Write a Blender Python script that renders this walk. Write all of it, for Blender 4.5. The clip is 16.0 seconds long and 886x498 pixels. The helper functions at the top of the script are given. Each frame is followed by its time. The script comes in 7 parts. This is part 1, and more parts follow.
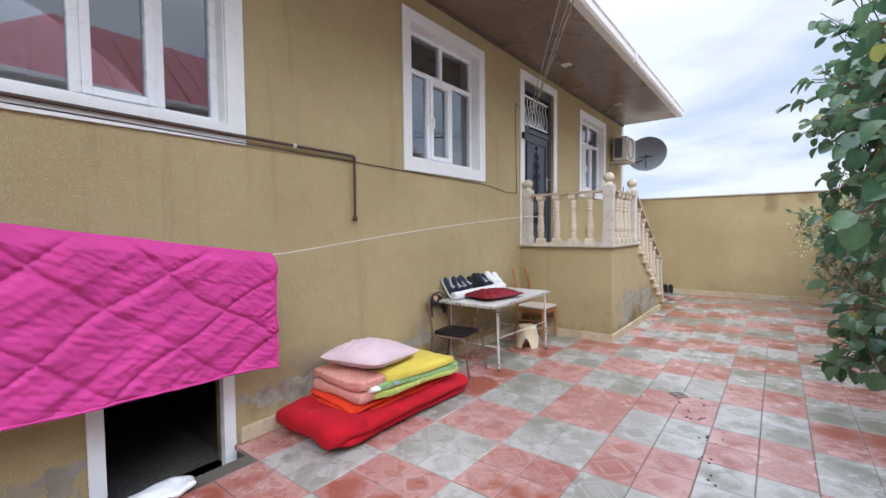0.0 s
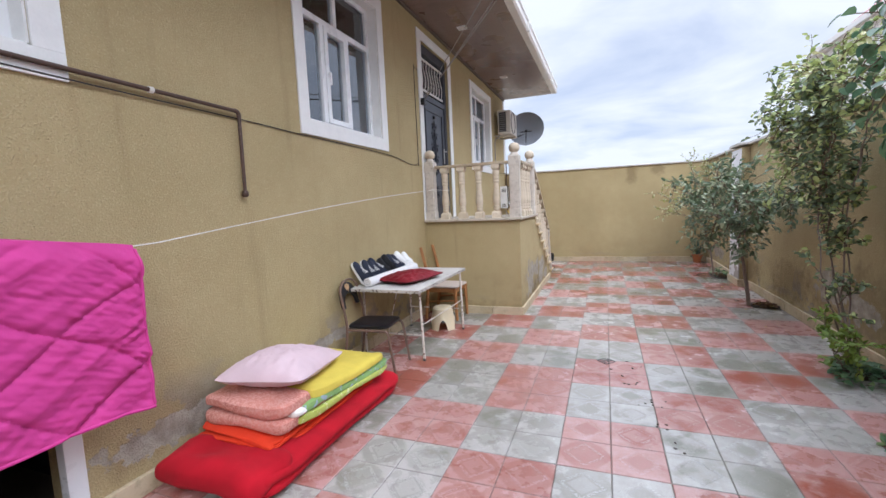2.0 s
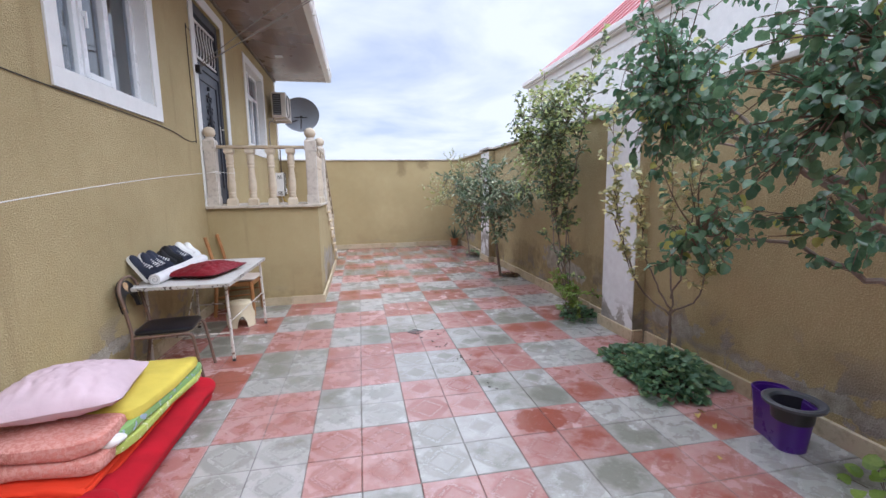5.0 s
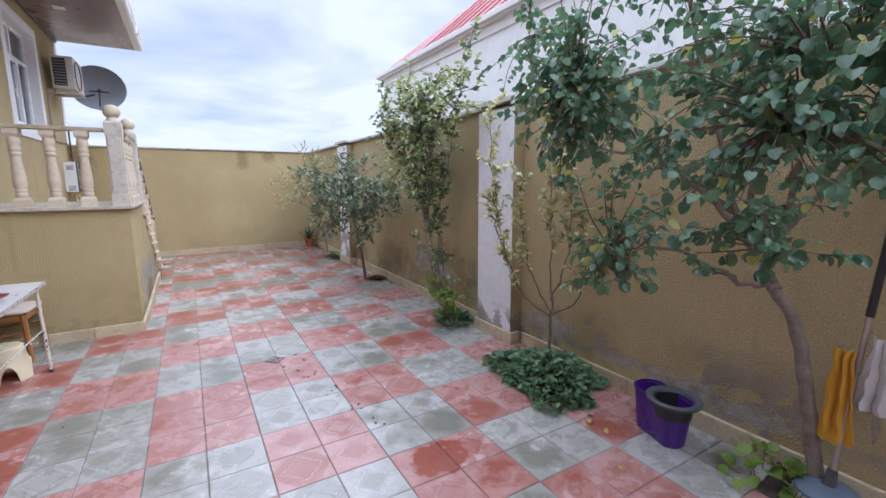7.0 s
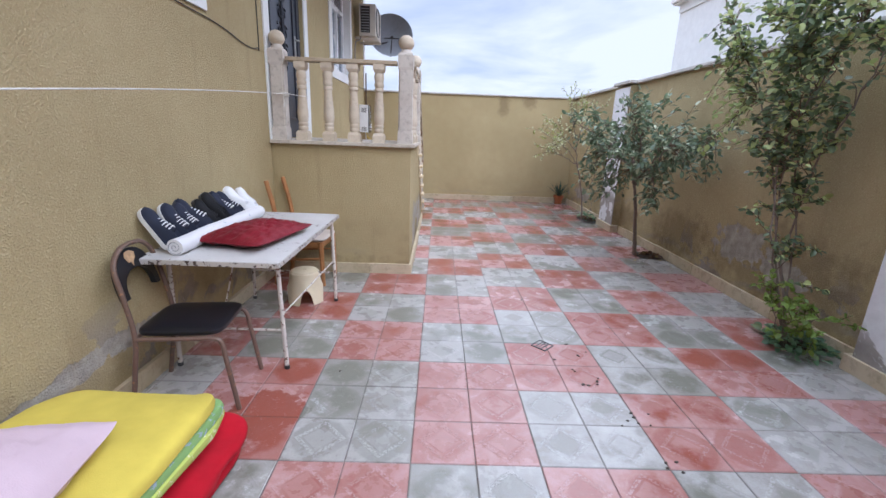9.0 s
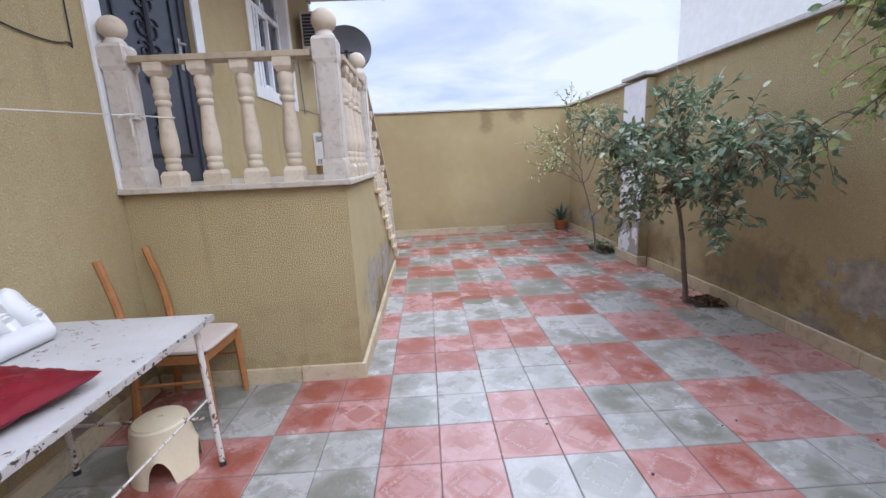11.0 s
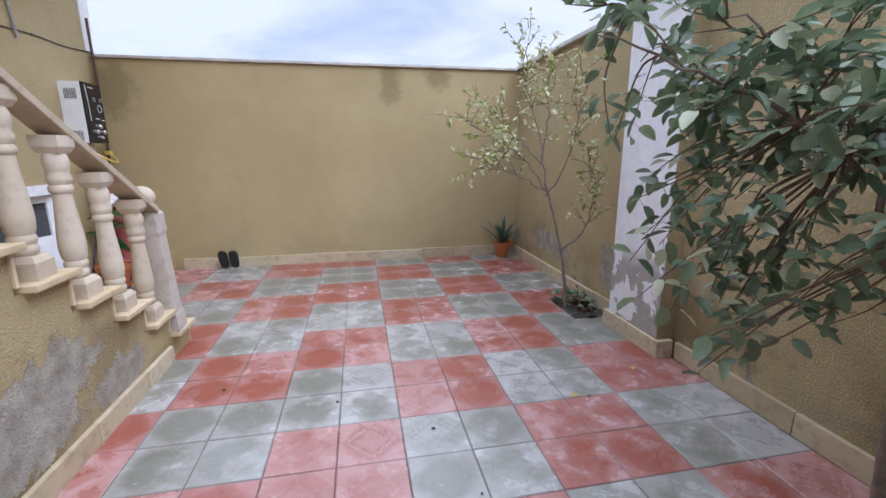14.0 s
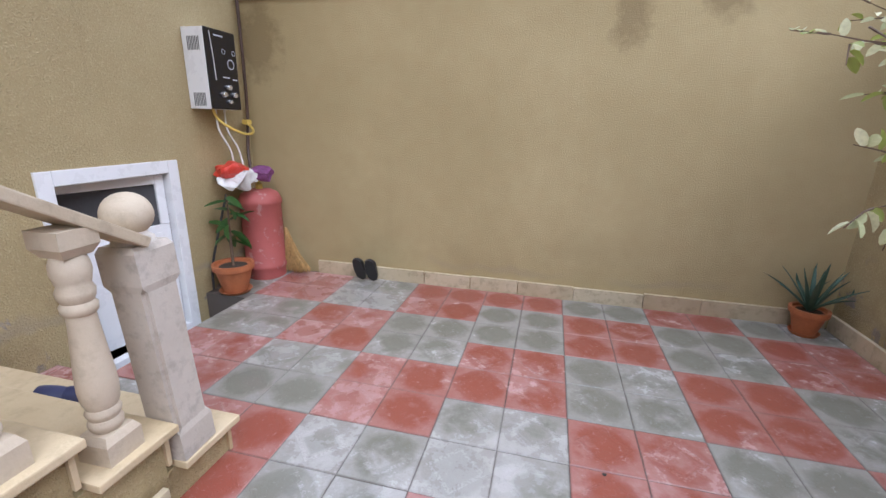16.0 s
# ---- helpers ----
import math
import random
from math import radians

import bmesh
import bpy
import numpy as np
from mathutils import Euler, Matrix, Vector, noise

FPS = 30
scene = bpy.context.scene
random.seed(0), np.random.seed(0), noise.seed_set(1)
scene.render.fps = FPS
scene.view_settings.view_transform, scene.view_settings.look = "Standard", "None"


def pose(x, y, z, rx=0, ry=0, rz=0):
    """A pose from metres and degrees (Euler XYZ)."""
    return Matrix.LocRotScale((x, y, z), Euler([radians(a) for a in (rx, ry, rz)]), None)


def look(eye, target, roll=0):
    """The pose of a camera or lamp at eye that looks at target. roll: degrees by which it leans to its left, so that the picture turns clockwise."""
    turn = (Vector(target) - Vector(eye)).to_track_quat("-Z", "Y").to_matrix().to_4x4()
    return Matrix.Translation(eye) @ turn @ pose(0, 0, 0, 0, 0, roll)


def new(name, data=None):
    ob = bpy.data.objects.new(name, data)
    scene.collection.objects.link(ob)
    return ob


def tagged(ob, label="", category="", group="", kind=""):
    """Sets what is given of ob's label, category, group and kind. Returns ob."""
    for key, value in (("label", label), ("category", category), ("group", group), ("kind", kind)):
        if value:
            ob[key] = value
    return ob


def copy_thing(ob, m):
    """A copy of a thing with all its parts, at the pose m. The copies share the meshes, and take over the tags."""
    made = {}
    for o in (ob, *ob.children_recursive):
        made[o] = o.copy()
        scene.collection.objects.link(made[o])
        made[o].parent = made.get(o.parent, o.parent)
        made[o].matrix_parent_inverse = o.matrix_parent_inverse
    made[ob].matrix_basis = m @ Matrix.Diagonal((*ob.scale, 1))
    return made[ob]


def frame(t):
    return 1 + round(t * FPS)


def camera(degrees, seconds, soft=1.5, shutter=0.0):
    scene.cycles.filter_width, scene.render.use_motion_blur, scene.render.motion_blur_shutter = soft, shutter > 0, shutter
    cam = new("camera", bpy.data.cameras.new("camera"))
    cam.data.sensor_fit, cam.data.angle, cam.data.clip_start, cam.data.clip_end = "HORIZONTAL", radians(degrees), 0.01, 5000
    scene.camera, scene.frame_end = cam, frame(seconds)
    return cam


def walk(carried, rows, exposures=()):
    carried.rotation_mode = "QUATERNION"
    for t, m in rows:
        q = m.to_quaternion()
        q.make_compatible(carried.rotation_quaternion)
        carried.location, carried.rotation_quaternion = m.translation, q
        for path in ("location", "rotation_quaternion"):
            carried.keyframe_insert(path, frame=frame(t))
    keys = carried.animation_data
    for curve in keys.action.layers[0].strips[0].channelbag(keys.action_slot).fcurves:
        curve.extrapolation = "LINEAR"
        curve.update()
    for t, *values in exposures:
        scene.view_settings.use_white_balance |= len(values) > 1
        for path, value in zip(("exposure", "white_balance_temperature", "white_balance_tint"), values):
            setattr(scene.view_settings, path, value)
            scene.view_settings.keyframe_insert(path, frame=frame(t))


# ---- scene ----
cam = camera(91.9, 16.0)
PATH = [
    (0, (-0.016, 0.023, 1.564), (-1.246, 1.598, 1.475), -0.6),
    (0.5, (-0.106, 0.149, 1.559), (-1.278, 1.764, 1.432), -1.0),
    (1, (-0.293, 0.206, 1.539), (-1.216, 1.972, 1.372), -1.4),
    (1.5, (-0.523, 0.202, 1.551), (-1.266, 2.048, 1.354), -2.0),
    (2, (-0.713, 0.28, 1.53), (-1.423, 2.139, 1.329), -2.6),
    (2.5, (-0.89, 0.329, 1.533), (-1.383, 2.256, 1.319), -2.9),
    (3, (-1.101, 0.256, 1.529), (-1.27, 2.236, 1.302), -2.5),
    (3.5, (-1.182, 0.139, 1.523), (-1.24, 2.123, 1.277), -1.7),
    (4, (-1.22, 0.053, 1.532), (-1.214, 2.036, 1.275), -1.0),
    (4.5, (-1.274, 0.046, 1.532), (-1.141, 2.025, 1.272), -0.9),
    (5, (-1.243, 0.084, 1.504), (-0.87, 2.029, 1.227), -0.9),
    (5.2, (-1.243, 0.107, 1.5), (-0.776, 2.03, 1.211), -0.5),
    (7.3, (-1.268, 0.723, 1.572), (-0.239, 2.407, 1.248), -0.6),
    (7.5, (-1.317, 0.806, 1.577), (-0.289, 2.486, 1.231), -0.8),
    (8, (-1.377, 1.024, 1.494), (-0.568, 2.798, 1.045), 2.9),
    (8.5, (-1.382, 1.341, 1.473), (-1.032, 3.244, 0.967), 3.1),
    (9, (-1.507, 1.67, 1.46), (-1.473, 3.6, 0.935), 2.2),
    (9.2, (-1.556, 1.804, 1.478), (-1.544, 3.735, 0.955), 1.9),
    (11.3, (-1.222, 3.539, 1.433), (-1.139, 5.494, 1.022), -3.3),
    (11.5, (-1.181, 3.701, 1.435), (-1.06, 5.654, 1.021), -3.0),
    (12, (-1.107, 4.167, 1.412), (-0.884, 6.11, 0.996), -1.9),
    (12.5, (-0.95, 4.634, 1.375), (-0.685, 6.572, 0.958), -1.9),
    (13, (-0.8, 5.124, 1.353), (-0.514, 7.058, 0.929), -1.7),
    (13.5, (-0.669, 5.636, 1.347), (-0.322, 7.555, 0.904), -1.4),
    (14, (-0.539, 6.168, 1.316), (-0.169, 8.083, 0.87), -0.2),
    (14.5, (-0.524, 6.661, 1.29), (-0.174, 8.575, 0.828), 1.1),
    (15, (-0.451, 7.147, 1.268), (-0.274, 9.072, 0.755), -0.6),
    (15.5, (-0.477, 7.617, 1.296), (-0.561, 9.542, 0.76), -0.1),
    (16, (-0.574, 8.065, 1.342), (-1.027, 9.929, 0.776), 1.3),
]
walk(cam, [(t, look(eye, target, roll)) for t, eye, target, roll in PATH], [(0, 0.36, 6060, 10), (2, 0.34, 6040, 11), (5, 0.34, 5900, 12), (8, 0.32, 5680, 13), (12, 0.27, 5730, 13), (14, 0.25, 5680, 14), (16, 0.31, 5820, 14)])

# ---- light ----
SUN_UP, SUN_ROUND = radians(39), radians(141)
world = bpy.data.worlds.new("overcast_sky")
scene.world = world
world.use_nodes = True
wt = world.node_tree
wt.nodes.clear()


def wnode(kind, **values):
    n = wt.nodes.new(kind)
    for k, v in values.items():
        n.inputs[k].default_value = v
    return n


sky = wt.nodes.new("ShaderNodeTexSky")
sky.sky_type, sky.sun_disc, sky.sun_elevation, sky.sun_rotation = "NISHITA", False, SUN_UP, SUN_ROUND
coord = wt.nodes.new("ShaderNodeTexCoord")
split = wt.nodes.new("ShaderNodeSeparateXYZ")
wt.links.new(coord.outputs["Generated"], split.inputs[0])
# flat layer of cloud: the direction divided by its height
lift = wt.nodes.new("ShaderNodeMath")
lift.operation = "MAXIMUM"
lift.inputs[1].default_value = 0.0
wt.links.new(split.outputs["Z"], lift.inputs[0])
lift2 = wt.nodes.new("ShaderNodeMath")
lift2.operation = "ADD"
lift2.inputs[1].default_value = 0.16
wt.links.new(lift.outputs[0], lift2.inputs[0])
flat = wt.nodes.new("ShaderNodeVectorMath")
flat.operation = "DIVIDE"
wt.links.new(coord.outputs["Generated"], flat.inputs[0])
wt.links.new(lift2.outputs[0], flat.inputs[1])
cloud = wnode("ShaderNodeTexNoise", Scale=1.15, Detail=6.0, Roughness=0.52, Distortion=0.35)
wt.links.new(flat.outputs[0], cloud.inputs["Vector"])
cover = wt.nodes.new("ShaderNodeValToRGB")
cover.color_ramp.elements[0].position, cover.color_ramp.elements[1].position = 0.33, 0.56
wt.links.new(cloud.outputs["Fac"], cover.inputs[0])
gap = wt.nodes.new("ShaderNodeMixRGB")
gap.inputs["Fac"].default_value = 0.72
gap.inputs[2].default_value = (8.3, 9.1, 11.0, 1)
wt.links.new(sky.outputs[0], gap.inputs[1])
mixed = wt.nodes.new("ShaderNodeMixRGB")
mixed.inputs[2].default_value = (10.2, 10.6, 11.4, 1)
wt.links.new(cover.outputs[0], mixed.inputs[0])
wt.links.new(gap.outputs[0], mixed.inputs[1])
# an overcast sky is brighter towards the zenith
up = wt.nodes.new("ShaderNodeMapRange")
up.interpolation_type = "SMOOTHSTEP"
up.inputs["From Min"].default_value, up.inputs["From Max"].default_value = 0.38, 0.64
up.inputs["To Min"].default_value, up.inputs["To Max"].default_value = 1.0, 3.5
wt.links.new(split.outputs["Z"], up.inputs["Value"])
bright = wt.nodes.new("ShaderNodeVectorMath")
bright.operation = "SCALE"
wt.links.new(mixed.outputs[0], bright.inputs[0])
wt.links.new(up.outputs[0], bright.inputs["Scale"])
back = wnode("ShaderNodeBackground", Strength=0.074)
wt.links.new(bright.outputs[0], back.inputs["Color"])
wout = wt.nodes.new("ShaderNodeOutputWorld")
wt.links.new(back.outputs[0], wout.inputs[0])

sun = new("sun", bpy.data.lights.new("sun", "SUN"))
sun.data.energy, sun.data.angle, sun.data.color = 1.1, radians(40), (1.0, 0.985, 0.96)
sun.matrix_world = look((4.9, -6.1, 6.3), (0, 0, 0))


# ---- materials ----
class Mat:
    """A node material with short ways to add nodes."""

    def __init__(self, name, rough=0.6, metal=0.0, spec=0.5):
        self.m = bpy.data.materials.new(name)
        self.m.use_nodes = True
        self.t = self.m.node_tree
        self.b = self.t.nodes["Principled BSDF"]
        self.b.inputs["Roughness"].default_value = rough
        self.b.inputs["Metallic"].default_value = metal
        self.b.inputs["Specular IOR Level"].default_value = spec

    def n(self, kind, **values):
        n = self.t.nodes.new(kind)
        for k, v in values.items():
            n.inputs[k].default_value = v
        return n

    def link(self, a, b):
        self.t.links.new(a, b)

    def where(self, scale=1.0, out="Object"):
        tc = self.n("ShaderNodeTexCoord")
        mp = self.n("ShaderNodeMapping")
        mp.inputs["Scale"].default_value = scale if isinstance(scale, tuple) else (scale, scale, scale)
        self.link(tc.outputs[out], mp.inputs[0])
        return mp.outputs[0]

    def place(self):
        return self.n("ShaderNodeNewGeometry").outputs["Position"]

    def noise(self, scale, detail=4.0, rough=0.55, vec=None, distort=0.0):
        n = self.n("ShaderNodeTexNoise", Scale=scale, Detail=detail, Roughness=rough, Distortion=distort)
        self.link(vec if vec is not None else self.place(), n.inputs["Vector"])
        return n.outputs["Fac"]

    def ramp(self, fac, lo, hi, c0=0.0, c1=1.0):
        r = self.n("ShaderNodeMapRange")
        r.clamp = True
        for k, v in (("From Min", lo), ("From Max", hi), ("To Min", c0), ("To Max", c1)):
            r.inputs[k].default_value = v
        self.link(fac, r.inputs["Value"])
        return r.outputs[0]

    def math(self, op, a, b=None):
        m = self.n("ShaderNodeMath")
        m.operation = op
        for i, v in enumerate((a, b)):
            if v is None:
                continue
            if isinstance(v, (int, float)):
                m.inputs[i].default_value = v
            else:
                self.link(v, m.inputs[i])
        return m.outputs[0]

    def mix(self, fac, a, b, how="MIX"):
        m = self.n("ShaderNodeMixRGB")
        m.blend_type = how
        if isinstance(fac, (int, float)):
            m.inputs[0].default_value = fac
        else:
            self.link(fac, m.inputs[0])
        for i, v in ((1, a), (2, b)):
            if isinstance(v, tuple):
                m.inputs[i].default_value = (*v, 1) if len(v) == 3 else v
            else:
                self.link(v, m.inputs[i])
        return m.outputs[0]

    def color(self, c):
        if isinstance(c, tuple):
            self.b.inputs["Base Color"].default_value = (*c, 1)
        else:
            self.link(c, self.b.inputs["Base Color"])

    def rough(self, r):
        self.link(r, self.b.inputs["Roughness"])

    def bump(self, height, strength=0.3, distance=0.01):
        bp = self.n("ShaderNodeBump", Strength=strength, Distance=distance)
        self.link(height, bp.inputs["Height"])
        self.link(bp.outputs[0], self.b.inputs["Normal"])


def plain(name, c, rough=0.6, metal=0.0, vary=0.15, scale=8.0, bump=0.1, fine=60.0, spec=0.5):
    """A surface of one paint with uneven tone and a fine grain."""
    m = Mat(name, rough, metal, spec)
    vec = m.where()
    big = m.noise(scale, 4, 0.6, vec)
    small = m.noise(fine, 3, 0.6, vec)
    tone = m.math("ADD", m.math("MULTIPLY", big, 0.7), m.math("MULTIPLY", small, 0.3))
    dark = tuple(v * (1 - vary) for v in c)
    lite = tuple(min(1, v * (1 + vary)) for v in c)
    m.color(m.mix(m.ramp(tone, 0.3, 0.7), dark, lite))
    m.rough(m.ramp(big, 0.3, 0.7, max(0.03, rough - 0.08), min(1, rough + 0.08)))
    if bump:
        m.bump(small, bump, 0.004)
    return m.m


def stucco_material(name, damp=True, stains=(), flaked=(), patchy=True, coarse=1.0, soak=1.0):
    m = Mat(name, 0.9, 0, 0.2)
    big = m.noise(0.9, 4, 0.6)
    mid = m.noise(7, 4, 0.6)
    grain = m.noise(105, 2, 0.55)
    lumps = m.noise(230, 3, 0.6)
    pits = m.ramp(m.noise(88, 3, 0.65), 0.30, 0.42, 1, 0)
    c = m.mix(m.ramp(big, 0.35, 0.68), (0.412, 0.330, 0.176), (0.482, 0.392, 0.217))
    c = m.mix(m.ramp(mid, 0.3, 0.75, 0, 0.35), c, (0.40, 0.30, 0.15))
    c = m.mix(m.ramp(grain, 0.52, 0.68, 0, 0.55 * coarse), c, (0.60, 0.50, 0.31))
    c = m.mix(m.math("MULTIPLY", pits, 0.45 * coarse), c, (0.23, 0.165, 0.085))
    height = m.math("ADD", m.ramp(grain, 0.46, 0.66), m.math("MULTIPLY", lumps, 0.45))
    height = m.math("SUBTRACT", height, m.math("MULTIPLY", pits, 0.7))
    if damp:
        sp = m.n("ShaderNodeSeparateXYZ")
        m.link(m.place(), sp.inputs[0])
        # wandering cracks and patches of bare grey render low on the wall
        low = m.ramp(sp.outputs["Z"], 0.32, 0.62, 1, 0)
        patch = m.noise(2.1, 6, 0.62, distort=0.6)
        bare = m.math("MULTIPLY", m.ramp(patch, 0.545, 0.57), low if patchy else 0.0)
        wave = m.math("ADD", m.math("MULTIPLY", m.noise(1.3, 5, 0.6), 0.55), -0.06)
        seam = m.math("ABSOLUTE", m.math("SUBTRACT", sp.outputs["Z"], wave))
        seam = m.math("MULTIPLY", m.ramp(seam, 0.012, 0.05, soak, 0), m.ramp(m.noise(0.8, 2), 0.45, 0.6))
        bare = m.math("MAXIMUM", bare, m.math("MULTIPLY", seam, 0.8))
        grey = m.mix(m.ramp(mid, 0.3, 0.7), (0.2, 0.18, 0.16), (0.36, 0.33, 0.31))
        c = m.mix(m.math("MULTIPLY", bare, 0.85), c, grey)
        wet = m.math("MULTIPLY", m.ramp(m.noise(1.7, 5, 0.6), 0.48, 0.66, 0, 0.5 * soak), low)
        c = m.mix(wet, c, (0.16, 0.11, 0.05))
        height = m.math("SUBTRACT", height, m.math("MULTIPLY", bare, 0.7))
    # single stains and bare patches: axis, middle along it, middle height, half length, half height
    def blot(axis, u, z, ru, rz, ragged):
        s3 = m.n("ShaderNodeSeparateXYZ")
        m.link(m.place(), s3.inputs[0])
        du = m.math("DIVIDE", m.math("SUBTRACT", s3.outputs[axis], u), ru)
        dz = m.math("DIVIDE", m.math("SUBTRACT", s3.outputs["Z"], z), rz)
        d = m.math("SQRT", m.math("ADD", m.math("MULTIPLY", du, du), m.math("MULTIPLY", dz, dz)))
        return m.math("ADD", d, m.math("MULTIPLY", m.math("SUBTRACT", m.noise(7, 5, 0.65), 0.5), ragged))
    for st in stains:
        c = m.mix(m.ramp(blot(*st, 2.3), 0.55, 1.15, 0.5, 0), c, (0.17, 0.12, 0.06))
    for st in flaked:
        off = m.ramp(blot(*st, 2.5), 0.80, 0.87, 1, 0)
        c = m.mix(m.math("MULTIPLY", off, 0.9), c, m.mix(m.ramp(m.noise(11, 5, 0.65), 0.3, 0.7), (0.24, 0.212, 0.175), (0.48, 0.44, 0.375)))
        height = m.math("SUBTRACT", height, m.math("MULTIPLY", off, 1.1))
    streak = m.noise(1.0, 4, 0.6, m.where((9, 9, 0.6), "Object"))
    c = m.mix(m.ramp(streak, 0.58, 0.8, 0, 0.3 * soak), c, (0.23, 0.165, 0.08))
    m.color(c)
    m.bump(height, 0.2 + 0.6 * coarse, 0.006)
    return m.m


# spilt water on the paving: x, y, half width, half length
SPILLS = [(-0.14, 2.54, 0.2, 0.15), (-0.86, 7.48, 0.2, 0.15), (-2.38, 3.62, 0.22, 0.24)]


def tile_material(name, red, single):
    """Pressed cement tile: a diamond and a ring in low relief, worn, with wet patches across the yard."""
    m = Mat(name, 0.5, 0, 0.55)
    uv = m.n("ShaderNodeTexCoord").outputs["UV"]
    sp = m.n("ShaderNodeSeparateXYZ")
    m.link(uv, sp.inputs[0])
    ax = m.math("ABSOLUTE", m.math("SUBTRACT", sp.outputs["X"], 0.5))
    ay = m.math("ABSOLUTE", m.math("SUBTRACT", sp.outputs["Y"], 0.5))
    diamond = m.math("ADD", ax, ay)
    ring = m.math("SQRT", m.math("ADD", m.math("POWER", ax, 2.0), m.math("POWER", ay, 2.0)))
    rnd = m.n("ShaderNodeObjectInfo").outputs["Random"] if single else m.n("ShaderNodeNewGeometry").outputs["Random Per Island"]
    pos = m.place()
    # each tile soaks outwards from its middle by its own amount, with a ragged edge; the corners dry first
    share = m.math("FRACT", m.math("MULTIPLY", rnd, 23.9))
    disc = m.math("ADD", m.math("MULTIPLY", ring, 0.72), m.math("MULTIPLY", diamond, 0.24))
    rag = m.math("SUBTRACT", m.noise(11, 6, 0.68, pos), 0.5)
    pool = m.math("ADD", m.math("SUBTRACT", disc, m.math("ADD", m.math("MULTIPLY", share, 0.36), 0.17)), m.math("MULTIPLY", rag, 0.24))
    inner = m.ramp(pool, -0.035, 0.02, 1, 0)
    # the raised lozenge in the middle dries to a paler grey
    wide = disc
    edge = m.math("ADD", diamond, m.math("MULTIPLY", m.math("SUBTRACT", m.noise(26, 3, 0.6, pos), 0.5), 0.035))
    plate = m.math("MULTIPLY", m.ramp(edge, 0.265, 0.285, 1, 0), m.math("GREATER_THAN", m.math("FRACT", m.math("MULTIPLY", rnd, 7.13)), 0.3))
    core = m.math("MULTIPLY", m.ramp(edge, 0.25, 0.29, 1, 0), m.math("LESS_THAN", share, 0.3))
    band = m.math("MULTIPLY", m.ramp(diamond, 0.325, 0.335), m.ramp(diamond, 0.415, 0.425, 1, 0))
    beads = m.ramp(m.noise(85, 1, 0.5, pos), 0.47, 0.52)
    band = m.math("MULTIPLY", band, beads)
    worn = m.math("MULTIPLY", m.ramp(m.noise(3.1, 4, 0.6, pos), 0.35, 0.65), m.ramp(m.math("FRACT", m.math("MULTIPLY", rnd, 3.7)), 0.05, 0.25))
    worn = m.math("ADD", m.math("MULTIPLY", worn, 0.6), 0.45)
    grain = m.noise(160, 3, 0.6, pos)
    cloudy = m.noise(9, 5, 0.65, pos)
    tone = m.math("FRACT", m.math("MULTIPLY", rnd, 11.3))
    if red:
        a = m.mix(tone, (0.36, 0.145, 0.122), (0.50, 0.275, 0.25))
        dust, dark, wetc = (0.52, 0.34, 0.325), (0.30, 0.098, 0.074), (0.27, 0.06, 0.032)
    else:
        a = m.mix(tone, (0.305, 0.285, 0.255), (0.465, 0.44, 0.412))
        dust, dark, wetc = (0.505, 0.486, 0.472), (0.235, 0.23, 0.195), (0.165, 0.155, 0.12)
    c = m.mix(m.ramp(cloudy, 0.38, 0.68, 0, 0.75), a, dust)
    c = m.mix(m.math("MULTIPLY", m.math("MULTIPLY", inner, worn), m.ramp(cloudy, 0.25, 0.6, 0.45, 0.85)), c, dark)
    c = m.mix(m.math("MULTIPLY", plate, 0.5), c, m.mix(0.35, a, dust))
    c = m.mix(m.math("MULTIPLY", core, 0.4), c, dark)
    c = m.mix(m.math("MULTIPLY", band, m.math("MULTIPLY", worn, 0.85)), c, dust)
    # water: broad patches, soaking darkest where tiles are most worn
    w = m.math("ADD", m.noise(0.62, 3, 0.55, pos), m.math("MULTIPLY", m.math("SUBTRACT", m.noise(5.5, 4, 0.6, pos), 0.5), 0.55))
    w = m.math("ADD", w, m.math("MULTIPLY", m.math("SUBTRACT", tone, 0.5), 0.26))
    sy = m.n("ShaderNodeSeparateXYZ")
    m.link(pos, sy.inputs[0])
    w = m.math("ADD", w, m.ramp(sy.outputs["Y"], 5.5, 9.0, 0.0, 0.10))
    # pressed middles hold the water, raised corners dry first
    held = m.ramp(m.math("ADD", wide, m.math("MULTIPLY", m.math("SUBTRACT", cloudy, 0.5), 0.35)), 0.34, 0.52, 1.0, 0.35)
    wet = m.math("MULTIPLY", m.ramp(w, 0.53, 0.63), held)
    for bx, by, rx, ry in SPILLS:
        ex = m.math("DIVIDE", m.math("SUBTRACT", sy.outputs["X"], bx), rx)
        ey = m.math("DIVIDE", m.math("SUBTRACT", sy.outputs["Y"], by), ry)
        far = m.math("SQRT", m.math("ADD", m.math("MULTIPLY", ex, ex), m.math("MULTIPLY", ey, ey)))
        far = m.math("ADD", far, m.math("MULTIPLY", m.math("SUBTRACT", m.noise(9, 5, 0.65, pos), 0.5), 1.3))
        wet = m.math("MAXIMUM", wet, m.ramp(far, 0.85, 0.97, 1, 0))
    damp = m.ramp(w, 0.45, 0.62, 0, 0.45)
    c = m.mix(damp, c, dark)
    c = m.mix(m.math("MULTIPLY", wet, 0.95), c, m.mix(cloudy, wetc, dark))
    c = m.mix(m.ramp(grain, 0.52, 0.78, 0, 0.34), c, (0.16, 0.13, 0.11))
    scuff = m.noise(30, 6, 0.72, pos, 1.2)
    c = m.mix(m.ramp(scuff, 0.58, 0.70, 0, 0.4), c, dust)
